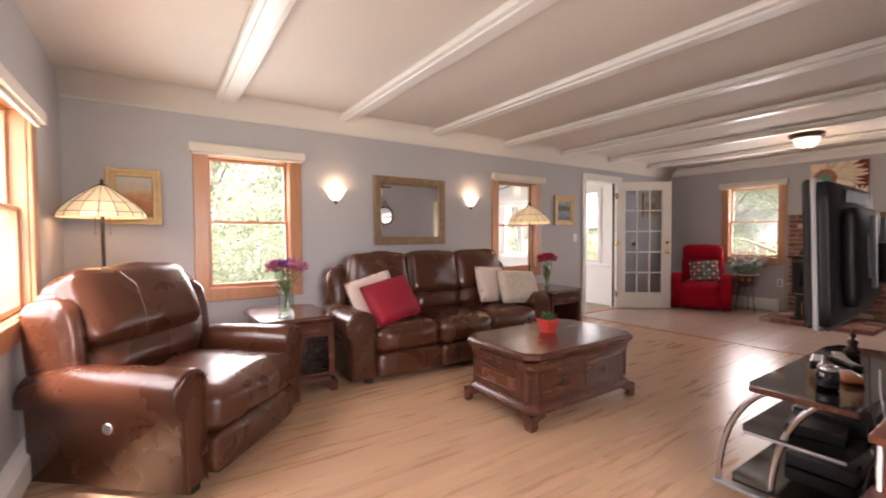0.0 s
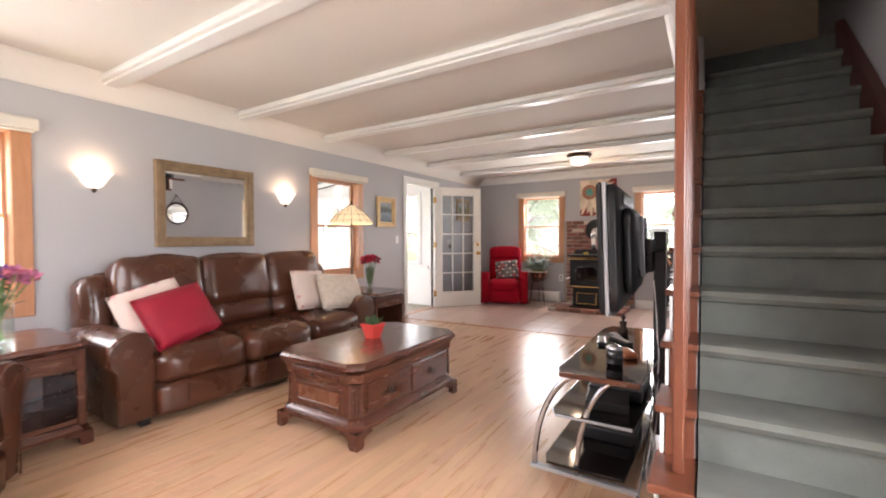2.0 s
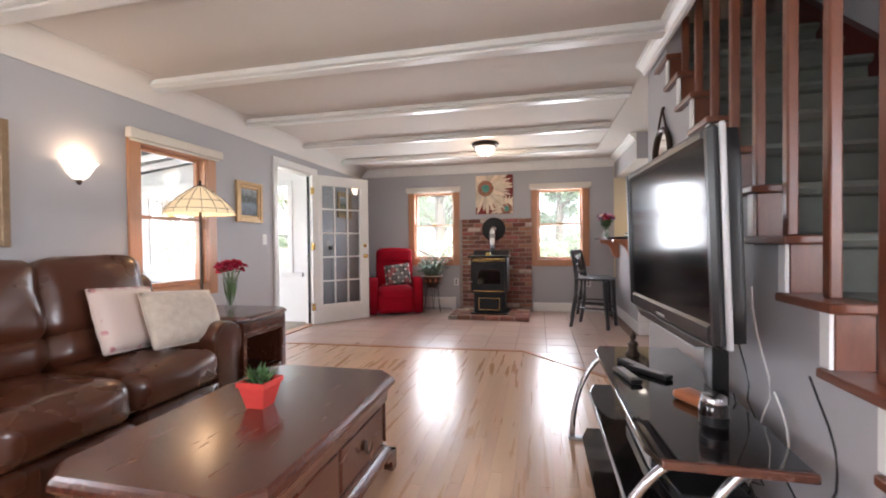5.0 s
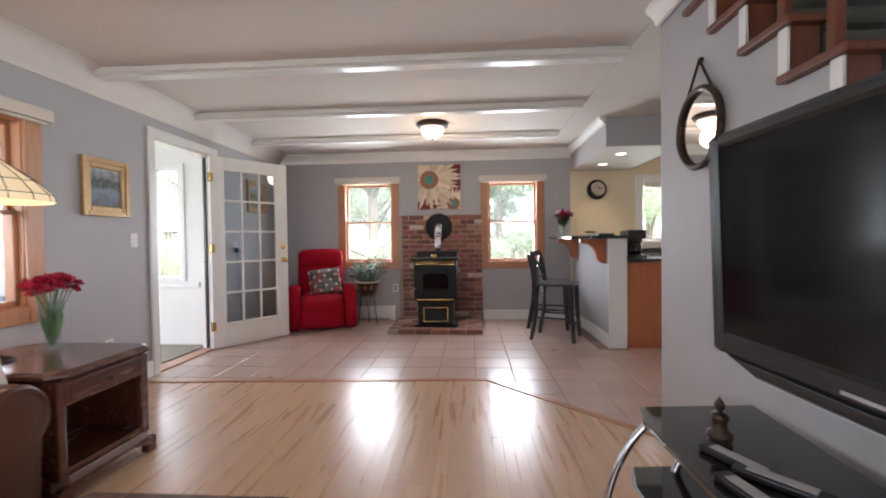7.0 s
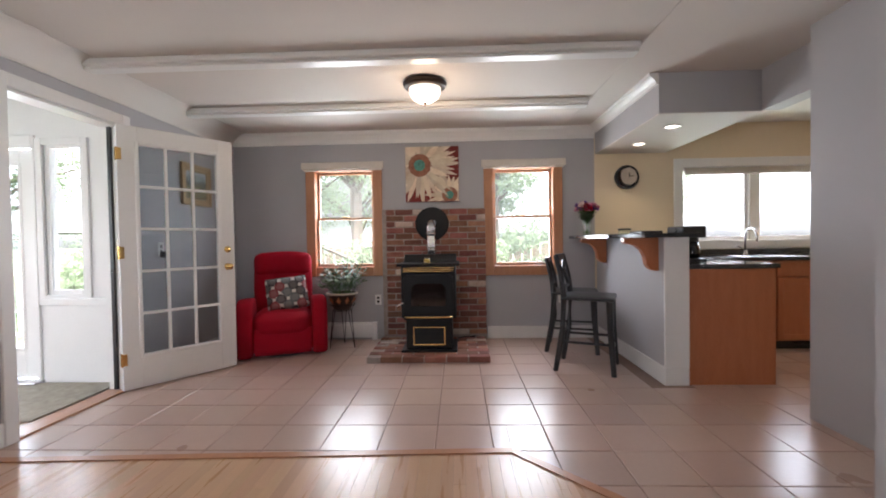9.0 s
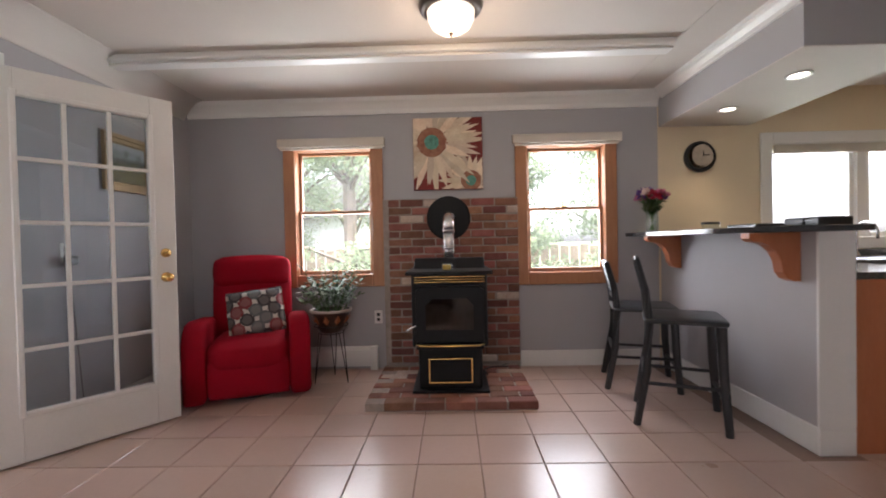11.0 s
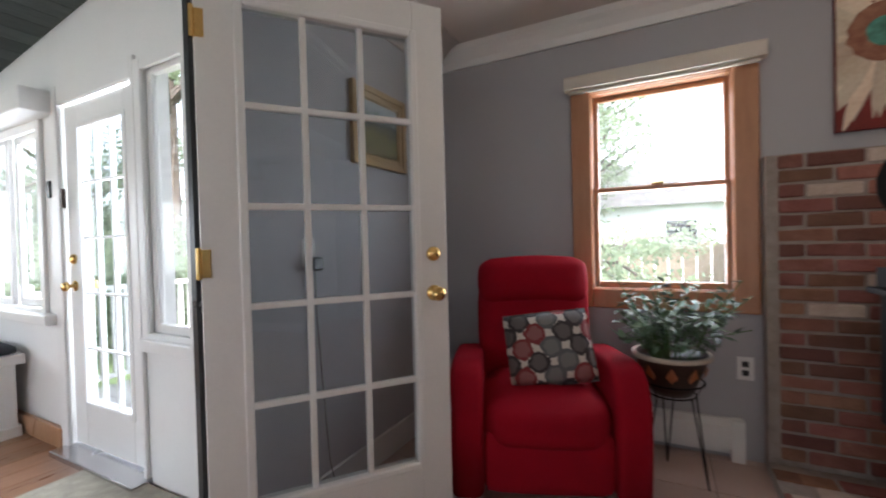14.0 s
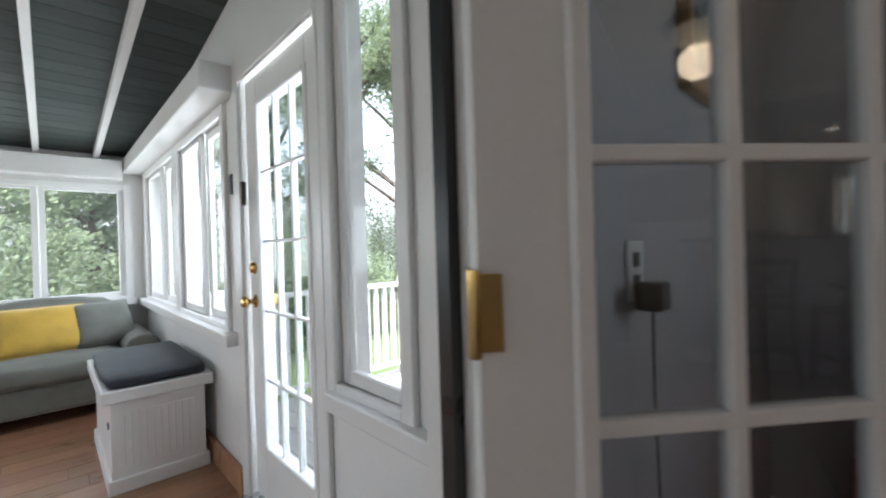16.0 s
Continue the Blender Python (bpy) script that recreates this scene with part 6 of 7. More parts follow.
def heater(m, length, label):
    h = thing("baseboard_heater", m, label, "heater", "baseboard heaters")
    part("cover", prism([(-0.001, 0.02), (-0.001, 0.20), (-0.03, 0.20), (-0.06, 0.175), (-0.06, 0.06), (-0.045, 0.06), (-0.045, 0.17), (-0.03, 0.185), (-0.012, 0.185), (-0.012, 0.02)], "x", -length / 2, length / 2), M_WHITE, h)
    part("fins", boxed(-length / 2 + 0.02, length / 2 - 0.02, -0.045, -0.014, 0.06, 0.11), M_IRON, h, "dark heating fins")
    for s in (-1, 1):
        part("end_cap", boxed(s * length / 2 - 0.03, s * length / 2 + 0.03, -0.064, -0.001, 0.0, 0.206, bevel=0.004), M_WHITE, h)
    return h


heater(pose(EAST, 3.24, 0, 0, 0, -90), 1.14, "white baseboard heater under the window")
heater(pose(WEST, 2.4, 0, 0, 0, 90), 3.0, "white baseboard heater along the wall")

# ceiling lamp
cl = thing("ceiling_light", pose(6.33, 1.94, CEIL - 0.001), "flush ceiling lamp with bronze rim, lit", "ceiling lamp")
part("rim", lathe([(0.001, 0.0), (0.165, 0.0), (0.175, -0.015), (0.165, -0.04), (0.14, -0.055), (0.128, -0.05), (0.001, -0.04)], 36), M_BRONZE, cl, smooth=True)
part("bowl", lathe([(0.128, -0.052), (0.125, -0.085), (0.105, -0.125), (0.065, -0.152), (0.02, -0.16), (0.001, -0.16)], 36), M_LAMPGLASS, cl, "glowing frosted glass bowl", True)
part("finial", lathe([(0.012, -0.158), (0.014, -0.168), (0.006, -0.178), (0.001, -0.186)], 12), M_BRONZE, cl, smooth=True)
lamp("ceiling_lamp_light", "POINT", pose(6.33, 1.94, CEIL - 0.24), 0.8, (1.0, 0.75, 0.5), radius=0.10)

# ---- breakfast bar and kitchen ----
bt = thing("bar_counter", pose(0, 0, 0), "black granite breakfast bar top with wooden brackets", "counter")
part("countertop", prism([(6.16, -0.12), (EAST - 0.002, -0.12), (EAST - 0.002, 0.43), (6.55, 0.43), (6.16, 0.30)], "z", 1.131, 1.163, 0.004), M_GRANITE, bt)
for x in (6.34, 7.50):
    prof = [(0.122, 1.130), (0.39, 1.130), (0.39, 1.10), (0.37, 1.085), (0.33, 1.08), (0.29, 1.065), (0.25, 1.03), (0.225, 0.98), (0.215, 0.92), (0.19, 0.885), (0.155, 0.87), (0.122, 0.87)]
    part("corbel", prism(prof, "x", x - 0.035, x + 0.035, 0.004), M_ORANGEWOOD, bt, "orange-brown wooden bracket")


def stool(m):
    """A counter chair with a crossed back, facing -y; origin under the seat's middle."""
    s = thing("counter_stool", m, "black painted wooden counter stool with crossed back", "stool", "counter stools")
    part("seat", soft(-0.21, 0.21, -0.20, 0.21, 0.645, 0.68, 0.016, -0.008, 0.0, 9), M_STOOL, s, smooth=True)
    part("apron", ringed(bmesh.new(), -0.18, 0.18, -0.17, 0.18, 0.02, -0.645, -0.59, 0.003), M_STOOL, s, m=pose(0, 0, 0, 90))
    for sx in (-1, 1):
        part("front_leg", tube([(sx * 0.175, -0.165, 0.645), (sx * 0.18, -0.172, 0.35), (sx * 0.19, -0.195, 0.0)], [0.027, 0.025, 0.021], 8), M_STOOL, s)
        part("back_leg", tube([(sx * 0.19, 0.255, 0.0), (sx * 0.18, 0.20, 0.35), (sx * 0.175, 0.185, 0.66), (sx * 0.175, 0.205, 0.85), (sx * 0.175, 0.25, 1.05)], [0.021, 0.025, 0.026, 0.023, 0.019], 8), M_STOOL, s)
        part("side_stretcher", bar_between(bmesh.new(), (sx * 0.183, -0.175, 0.27), (sx * 0.183, 0.22, 0.27), 0.012), M_STOOL, s)
        part("cross_bar", tube([(sx * -0.16, 0.20, 0.75), (0, 0.215 + 0.006 * sx, 0.88), (sx * 0.16, 0.24, 1.0)], 0.012, 6), M_STOOL, s)
    part("front_stretcher", bar_between(bmesh.new(), (-0.18, -0.18, 0.20), (0.18, -0.18, 0.20), 0.013), M_STOOL, s)
    part("back_stretcher", bar_between(bmesh.new(), (-0.18, 0.215, 0.33), (0.18, 0.215, 0.33), 0.012), M_STOOL, s)
    part("top_rail", boxed(-0.17, 0.17, 0.232, 0.258, 1.0, 1.06, bevel=0.008), M_STOOL, s)
    part("lower_rail", boxed(-0.17, 0.17, 0.19, 0.21, 0.735, 0.765, bevel=0.006), M_STOOL, s)
    return s


stl = stool(pose(6.66, 0.55, 0, 0, 0, -23) @ Matrix.Diagonal((1.04, 1.04, 0.945, 1)))
copy_thing(stl, pose(7.32, 0.50, 0, 0, 0, -16) @ Matrix.Diagonal((1.04, 1.04, 0.945, 1)))

bouquet(pose(7.62, 0.28, 1.163), "clear glass vase of pink, red and purple flowers on the bar", CYL, 22, [M_PINK, M_TULIP, M_WHITEPETAL, M_PURPLE], 0.105, 0.33, 0.048, 9, 320)
bw = thing("glass_jar", pose(7.25, 0.02, 1.163), "low glass jar with a black lid on the bar", "jar")
part("jar", lathe([(0.001, 0.0), (0.055, 0.0), (0.06, 0.01), (0.06, 0.045), (0.001, 0.045)], 24), M_CLEAR, bw, smooth=True)
part("lid", lathe([(0.001, 0.046), (0.062, 0.046), (0.062, 0.062), (0.001, 0.064)], 24), M_BLACK, bw, "black lid", True)
ty = thing("black_tray", pose(6.82, 0.0, 1.163), "low black tray on the bar", "tray")
part("tray", boxed(-0.14, 0.14, -0.09, 0.09, 0.0, 0.028, bevel=0.008), M_BLACK, ty)
ck = thing("wall_clock", pose(EAST, -0.22, 1.815, 0, -90, 0), "round wall clock with a wide black crescent rim", "clock")
part("rim", lathe([(0.001, 0.0), (0.135, 0.0), (0.135, 0.02), (0.125, 0.03), (0.10, 0.02)], 36), M_BLACK, ck, smooth=True)
part("face", lathe([(0.001, 0.022), (0.095, 0.022)], 36, origin=(0.012, -0.022, 0.002)), M_CREAMFAB, ck, "cream dial")
part("hour_pointer", boxed(0.0, 0.05, -0.026, -0.018, 0.0265, 0.028), M_BLACK, ck)
part("minute_pointer", boxed(0.008, 0.016, -0.075, -0.02, 0.0285, 0.030), M_BLACK, ck)


def cabinet(m, w, d, h, doors, label):
    c = thing("base_cabinet", m, label, "cabinet", "kitchen cabinets")
    part("carcass", boxed(0, w, 0.02, d, 0.09, h, bevel=0.002), M_ORANGEWOOD, c)
    part("toe_kick", boxed(0.005, w - 0.005, 0.07, d, 0.0, 0.09), M_BLACK, c, "dark recessed plinth")
    for k in range(doors):
        a, b = w * k / doors + 0.006, w * (k + 1) / doors - 0.006
        dd = part("door", boxed(a, b, 0.0, 0.019, 0.10, h - 0.17, bevel=0.003), M_ORANGEWOOD, c)
        part("panel", ringed(bmesh.new(), a + 0.005, b - 0.005, 0.105, h - 0.175, 0.055, -0.006, 0.0, 0.003), M_ORANGEWOOD, dd)
        part("handle", bar_between(bmesh.new(), (b - 0.035, -0.025, h - 0.30), (b - 0.035, -0.025, h - 0.20), 0.005), M_CHROME, dd, "steel bar handle")
        part("drawer", boxed(a, b, 0.0, 0.019, h - 0.158, h - 0.012, bevel=0.003), M_ORANGEWOOD, c)
    return c


# peninsula behind the bar, end panel to the room; counter under the window
cabinet(pose(6.82, -0.70, 0, 0, 0, 0), 0.62, 0.61, 0.885, 1, "orange-brown kitchen base cabinet behind the bar")
pen = cabinet(pose(6.225, -0.70, 0, 0, 0, 0), 0.59, 0.61, 0.885, 1, "orange-brown kitchen base cabinet with a plain end panel")
for i, y in enumerate((-0.72, -1.42, -2.12)):
    cabinet(pose(7.18, y, 0, 0, 0, -90), 0.69, 0.615, 0.885, 1 if i else 2, "orange-brown kitchen base cabinet under the window")
part("end_panel", boxed(-0.019, -0.002, 0.0, 0.648, 0.0, 0.884, bevel=0.002), M_ORANGEWOOD, pen)
wk = thing("kitchen_worktop", pose(0, 0, 0), "black granite kitchen worktop with sink", "worktop")
part("slab", prism([(6.20, -0.05), (6.20, -0.73), (7.15, -0.73), (7.15, -2.84), (EAST - 0.002, -2.84), (EAST - 0.002, -0.05)], "z", 0.886, 0.922, 0.003), M_GRANITE, wk)
part("splashback", boxed(EAST - 0.02, EAST - 0.002, -2.84, -0.09, 0.923, 0.985, bevel=0.002), M_GRANITE, wk)
part("sink", ringed(bmesh.new(), -0.28, 0.28, -0.2, 0.2, 0.03, -0.008, 0.001, 0.003), M_CHROME, wk, "steel sink rim", m=pose(7.45, -1.5, 0.923, 90, 0, 90))
part("basin", boxed(7.27, 7.63, -1.76, -1.24, 0.9225, 0.9245), M_CHROME, wk, "steel basin")
fc = thing("kitchen_tap", pose(7.68, -1.45, 0.923), "tall arched brushed steel kitchen tap", "tap")
part("spout", tube([(0, 0, 0), (0, 0, 0.20)] + arc(lambda u: (-0.09 + 0.09 * math.cos(math.pi * u), 0, 0.20 + 0.09 * math.sin(math.pi * u)), 12) + [(-0.18, 0, 0.15)], 0.011, 10), M_CHROME, fc, smooth=True)
part("base", lathe([(0.001, 0.0), (0.028, 0.0), (0.028, 0.01), (0.018, 0.03), (0.012, 0.05)], 20), M_CHROME, fc, smooth=True)
part("lever", bar_between(bmesh.new(), (0, 0.015, 0.06), (0.0, 0.08, 0.10), 0.006), M_CHROME, fc)
cm = thing("coffee_maker", pose(6.72, -0.30, 0.923), "black coffee maker with a glass jug on the worktop", "coffee maker")
part("body", boxed(-0.04, 0.12, -0.10, 0.10, 0.0, 0.30, bevel=0.012), M_BLACK, cm)
part("head", boxed(-0.15, -0.0405, -0.10, 0.10, 0.20, 0.30, bevel=0.012), M_BLACK, cm)
part("hot_plate", boxed(-0.16, -0.0405, -0.10, 0.10, 0.0, 0.025, bevel=0.006), M_BLACK, cm)
part("jug", lathe([(0.001, 0.026), (0.06, 0.026), (0.07, 0.07), (0.06, 0.13), (0.045, 0.165), (0.001, 0.168)], 24, origin=(-0.10, 0, 0)), M_BLKGLASS, cm, "dark glass jug", True)
kt = thing("kettle", pose(7.05, -0.45, 0.923), "steel kettle on the worktop", "kettle")
part("body", lathe([(0.001, 0.0), (0.085, 0.0), (0.09, 0.02), (0.075, 0.10), (0.04, 0.14), (0.012, 0.15), (0.012, 0.165), (0.001, 0.168)], 24), M_CHROME, kt, smooth=True)
part("handle", tube(arc(lambda u: (0.07 * math.cos(math.pi * u), 0, 0.12 + 0.09 * math.sin(math.pi * u)), 10), 0.008, 8), M_BLACK, kt, "black handle", True)
rk = thing("dish_towel", pose(7.35, -2.05, 0.923), "folded white towel by the sink", "towel")
part("cloth", soft(-0.12, 0.12, -0.09, 0.09, 0.0, 0.05, 0.02, 0.01, 0.006, 9), M_CREAMFAB, rk, smooth=True)


def recessed(x, y, z):
    r = thing("recessed_light", pose(x, y, z), "small lit recessed ceiling spot", "ceiling spot", "recessed lights")
    part("trim_ring", lathe([(0.052, 0.0), (0.07, -0.001), (0.07, -0.006), (0.052, -0.004)], 24), M_WHITE, r, smooth=True)
    part("lens", lathe([(0.001, -0.002), (0.051, -0.002)], 24), M_SPOT, r, "glowing lens")
    data = bpy.data.lights.new("recessed_spot", "SPOT")
    data.energy, data.color, data.spot_size, data.spot_blend, data.shadow_soft_size = 1.0, (1.0, 0.78, 0.5), radians(110), 0.6, 0.04
    ob = new("recessed_spot", data)
    ob.matrix_world = pose(x, y, z - 0.02)


recessed(7.32, -0.16, 2.083)
recessed(6.66, -0.16, 2.083)
recessed(7.0, -1.5, CEIL - 0.001)
recessed(5.6, -1.6, CEIL - 0.001)
uc = thing("wall_cabinet", pose(4.95, -2.855, 1.45), "orange-brown kitchen wall cabinet", "cabinet")
part("carcass", boxed(0, 1.6, 0.0, 0.32, 0, 0.75, bevel=0.002), M_ORANGEWOOD, uc)
for k in range(3):
    part("door", boxed(0.005 + k * 0.533, 0.528 + k * 0.533, 0.321, 0.34, 0.005, 0.745, bevel=0.004), M_ORANGEWOOD, uc)

# ---- sunroom things ----
bn = thing("storage_bench", pose(6.13, 7.08, -0.041) @ Matrix.Scale(1.06, 4), "white beadboard storage bench with a dark cushion", "bench")
part("body", boxed(-0.20, 0.20, -0.42, 0.42, 0.07, 0.44, bevel=0.004), M_WHITE, bn)
part("plinth", boxed(-0.215, 0.215, -0.435, 0.435, 0.0, 0.075, bevel=0.006), M_WHITE, bn)
part("lid", boxed(-0.235, 0.235, -0.455, 0.455, 0.441, 0.50, bevel=0.006), M_WHITE, bn)
part("lid_rim", ringed(bmesh.new(), -0.235, 0.235, -0.455, 0.455, 0.02, -0.53, -0.4995, 0.003), M_WHITE, bn, m=pose(0, 0, 0, 90))
part("cushion", soft(-0.21, 0.21, -0.43, 0.43, 0.501, 0.555, 0.02, 0.012, 0.003, 9), M_NAVY, bn, "dark grey seat cushion", True)
for k in range(10):
    x = -0.135 + 0.03 * k
    part("bead", boxed(x - 0.012, x + 0.012, -0.424, -0.4195, 0.13, 0.38, bevel=0.0015), M_WHITE, bn)
part("latch", boxed(-0.206, -0.201, -0.36, -0.33, 0.30, 0.33), M_BLACK, bn, "small black latch")
gs = thing("grey_sofa", pose(5.28, 8.02, -0.041), "grey-green fabric sofa under the sunroom windows", "sofa")
part("base", boxed(-1.0, 1.0, 0.03, 0.80, 0.10, 0.30, bevel=0.03), M_GREYFAB, gs)
for sx in (-1, 1):
    part("arm", prism(arm_outline(sx, 0.86, 1.06, 0.58), "y", 0.0, 0.82, 0.02), M_GREYFAB, gs, smooth=True)
    part("seat_cushion", soft(min(sx * 0.005, sx * 0.85), max(sx * 0.005, sx * 0.85), 0.0, 0.62, 0.30, 0.47, 0.05, 0.03, 0.005), M_GREYFAB, gs, smooth=True)
    part("back_cushion", soft(min(sx * 0.005, sx * 0.85), max(sx * 0.005, sx * 0.85), 0.52, 0.76, 0.44, 0.84, 0.08, 0.04, 0.01, tilt=pose(0, 0, 0, -10)), M_GREYFAB, gs, smooth=True)
part("back_frame", boxed(-0.95, 0.95, 0.70, 0.82, 0.2, 0.78, bevel=0.04), M_GREYFAB, gs)
for sx in (-0.9, 0.9):
    for y in (0.08, 0.74):
        part("foot", boxed(sx - 0.03, sx + 0.03, y - 0.03, y + 0.03, 0, 0.105), M_STOOL, gs)
throw_pillow(pose(5.66, 8.34, 0.62, 62, 0, 5), 0.56, 0.40, M_YELLOW, "mustard yellow cushion on the grey sofa", 0.14)
throw_pillow(pose(6.03, 8.40, 0.62, 60, 0, 18), 0.44, 0.40, M_GREYFAB, "grey cushion on the grey sofa", 0.15)
kp = thing("door_keypad", pose(SUN_E - 0.001, 6.20, 1.50, 0, 0, -90), "small black alarm sensor beside the door", "sensor")
part("case", boxed(-0.018, 0.018, -0.018, 0.0, -0.05, 0.05, bevel=0.004), M_BLACK, kp)
sl = thing("door_chain", pose(SUN_E - 0.002, 6.035, 1.44, 0, 0, -90), "small dark latch on the outside door", "latch")
part("bolt", boxed(-0.012, 0.012, -0.02, 0.002, -0.06, 0.05, bevel=0.003), M_BRONZE, sl)
dm = thing("door_mat", pose(6.0, 5.15, -0.029), "beige mat inside the outside door", "mat")
part("mat", boxed(-0.38, 0.38, -0.60, 0.55, 0.0, 0.012, bevel=0.003), M_MAT, dm)
pf = thing("porch_lamp", pose(4.3, 6.2, slope(6.2) - 0.005), "lit glass porch ceiling lamp", "ceiling lamp")
part("base", lathe([(0.001, 0.0), (0.06, 0.0), (0.06, -0.03), (0.001, -0.03)], 20), M_WHITE, pf, smooth=True)
part("bowl", lathe([(0.10, -0.03), (0.13, -0.07), (0.10, -0.13), (0.04, -0.16), (0.001, -0.16)], 24), M_LAMPGLASS, pf, "frosted glass bowl", True)

# ---- outdoors ----


def tree(m, h, spread, label, seed, leaves=2600, leaf=0.16, low=0.3, conifer=False):
    rng = random.Random(seed)
    t = thing("tree", m, label, "tree", "garden trees")
    bt_ = bmesh.new()
    tube([(0, 0, -0.1), (0.05, 0.02, h * 0.3), (-0.04, 0.05, h * 0.6), (0.03, 0, h * 0.92)], [h * 0.028, h * 0.022, h * 0.014, h * 0.005], 8, bt_)
    clumps = []
    for i in range(26):
        u = rng.uniform(low, 0.97)
        a = rng.uniform(0, 6.283)
        r = spread * ((1.05 - u) if conifer else math.sqrt(max(0.05, 1 - ((u - 0.62) / 0.42) ** 2))) * rng.uniform(0.5, 1.0)
        tip = Vector((r * math.cos(a), r * math.sin(a), h * u + (-0.2 if conifer else 0.3) * r * 0.5))
        start = Vector((0, 0, h * max(0.15, u - 0.12)))
        tube([start, start.lerp(tip, 0.5) + Vector((0, 0, 0.1 * r)), tip], [h * 0.008, h * 0.005, h * 0.002], 5, bt_)
        clumps.append((tip, spread * rng.uniform(0.22, 0.42)))
        clumps.append((start.lerp(tip, 0.6), spread * rng.uniform(0.18, 0.3)))
    part("trunk", bt_, M_BARK, t)
    verts, faces = [], []
    for i in range(leaves):
        c, r = rng.choice(clumps)
        d = rnd_dir(rng, -0.8, 1.0)
        p = c + Vector((d.x, d.y, d.z * (0.5 if conifer else 0.75))) * r * rng.uniform(0.3, 1.0)
        q = rnd_dir(rng, -1, 1)
        s = q.orthogonal().normalized()
        L_ = leaf * rng.uniform(0.6, 1.3)
        n0 = len(verts)
        verts += [p - q * L_ * 0.5, p + s * L_ * 0.35, p + q * L_ * 0.5, p - s * L_ * 0.35]
        faces.append((n0, n0 + 1, n0 + 2, n0 + 3))
    data = bpy.data.meshes.new("crown")
    data.from_pydata([v[:] for v in verts], [], faces)
    data.materials.append(M_FOLIAGE)
    ob = new("crown", data)
    ob.parent = t
    return t


for i, (x, y, h, s, con) in enumerate([(14.6, 4.5, 8.0, 3.0, True), (15.0, 0.6, 6.0, 2.2, True), (14.5, -2.4, 7.5, 2.6, False), (19, 5.5, 9, 3.4, False), (20, -6, 9, 3.2, False),
                                       (17.5, 10.5, 8, 2.6, False), (11.0, 13.0, 8, 2.8, False), (16.5, 7.0, 9, 3.0, False),
                                       (6.2, 12.8, 4.6, 2.0, True), (4.0, 14.0, 5.5, 2.4, False), (8.2, 14.5, 6.5, 2.6, False), (1.4, 15.0, 6.5, 2.8, False),
                                       (-3.5, 11, 6, 2.6, False), (-7, 4, 7, 2.8, False), (-8, -1, 7, 2.8, False), (14.5, 15.5, 9, 3.4, False), (18.5, 12.5, 10, 3.6, False), (11.5, 18.5, 10, 3.6, False), (22, 9.0, 10, 3.6, False)]):
    tree(pose(x, y, -0.62, 0, 0, 40 * i), h, s, "evergreen garden tree with low boughs" if con else "leafy green tree in the garden", 50 + i, 14000, 0.095, 0.12 if con or i > 14 else 0.28, con)


def shrub(m, r, h, seed, n=11000):
    rng = random.Random(seed)
    t = thing("shrub", m, "dense green garden shrub", "shrub", "garden shrubs")
    bm = bmesh.new()
    for i in range(8):
        d = rnd_dir(rng, 0.4, 1)
        tube([(0, 0, 0), (d.x * r * 0.4, d.y * r * 0.4, h * 0.4), (d.x * r * 0.7, d.y * r * 0.7, h * 0.8 * d.z)], [0.02, 0.014, 0.006], 5, bm)
    part("branches", bm, M_BARK, t)
    verts, faces = [], []
    for i in range(n):
        d = rnd_dir(rng, 0.0, 1.0)
        k = rng.uniform(0.55, 1.0) * (1 + 0.25 * noise.noise(d * 3 + Vector((seed, 0, 0))))
        p = Vector((d.x * r * k, d.y * r * k, d.z * h * k))
        q = rnd_dir(rng, -1, 1)
        s = q.orthogonal().normalized()
        L_ = rng.uniform(0.04, 0.09)
        n0 = len(verts)
        verts += [p - q * L_ * 0.5, p + s * L_ * 0.35, p + q * L_ * 0.5, p - s * L_ * 0.35]
        faces.append((n0, n0 + 1, n0 + 2, n0 + 3))
    data = bpy.data.meshes.new("leaves")
    data.from_pydata([v[:] for v in verts], [], faces)
    data.materials.append(M_FOLIAGE)
    ob = new("leaves", data)
    ob.parent = t


for i, (x, y, r, h) in enumerate([(0.0, 7.2, 1.3, 2.2), (1.1, 8.3, 1.4, 2.8), (-1.6, 8.0, 1.5, 2.9), (5.6, 11.0, 1.3, 2.2), (4.2, 11.3, 1.3, 1.9), (7.4, 11.2, 1.4, 2.3), (12.0, 1.2, 1.0, 1.25), (12.2, 5.2, 0.9, 1.1), (12.4, -1.6, 1.2, 2.0), (2.9, 11.4, 1.2, 2.0), (8.9, 12.0, 1.3, 2.3), (10.3, 12.2, 1.4, 2.4), (12.2, 10.0, 1.3, 2.0)]):
    shrub(pose(x, y, -0.60), r, h, i + 3)
# deck and rail outside the sunroom door
dk = thing("deck", pose(0, 0, 0), "painted wooden deck with white railing", "deck")
for k in range(14):
    part("deck_board", boxed(SUN_E + 0.14 + k * 0.145, SUN_E + 0.14 + k * 0.145 + 0.138, 4.6, 7.6, -0.16, -0.13, bevel=0.003), M_DECK, dk)
part("deck_joist", boxed(SUN_E + 0.14, SUN_E + 2.15, 4.62, 7.58, -0.32, -0.161), M_DECK, dk)
for x, y in ((6.6, 4.7), (8.5, 4.7), (8.5, 7.5), (6.6, 7.5)):
    part("deck_post", boxed(x - 0.05, x + 0.05, y - 0.05, y + 0.05, -0.60, -0.321), M_DECK, dk)
rl = thing("deck_railing", pose(0, 0, -0.13), "white painted deck railing", "railing")
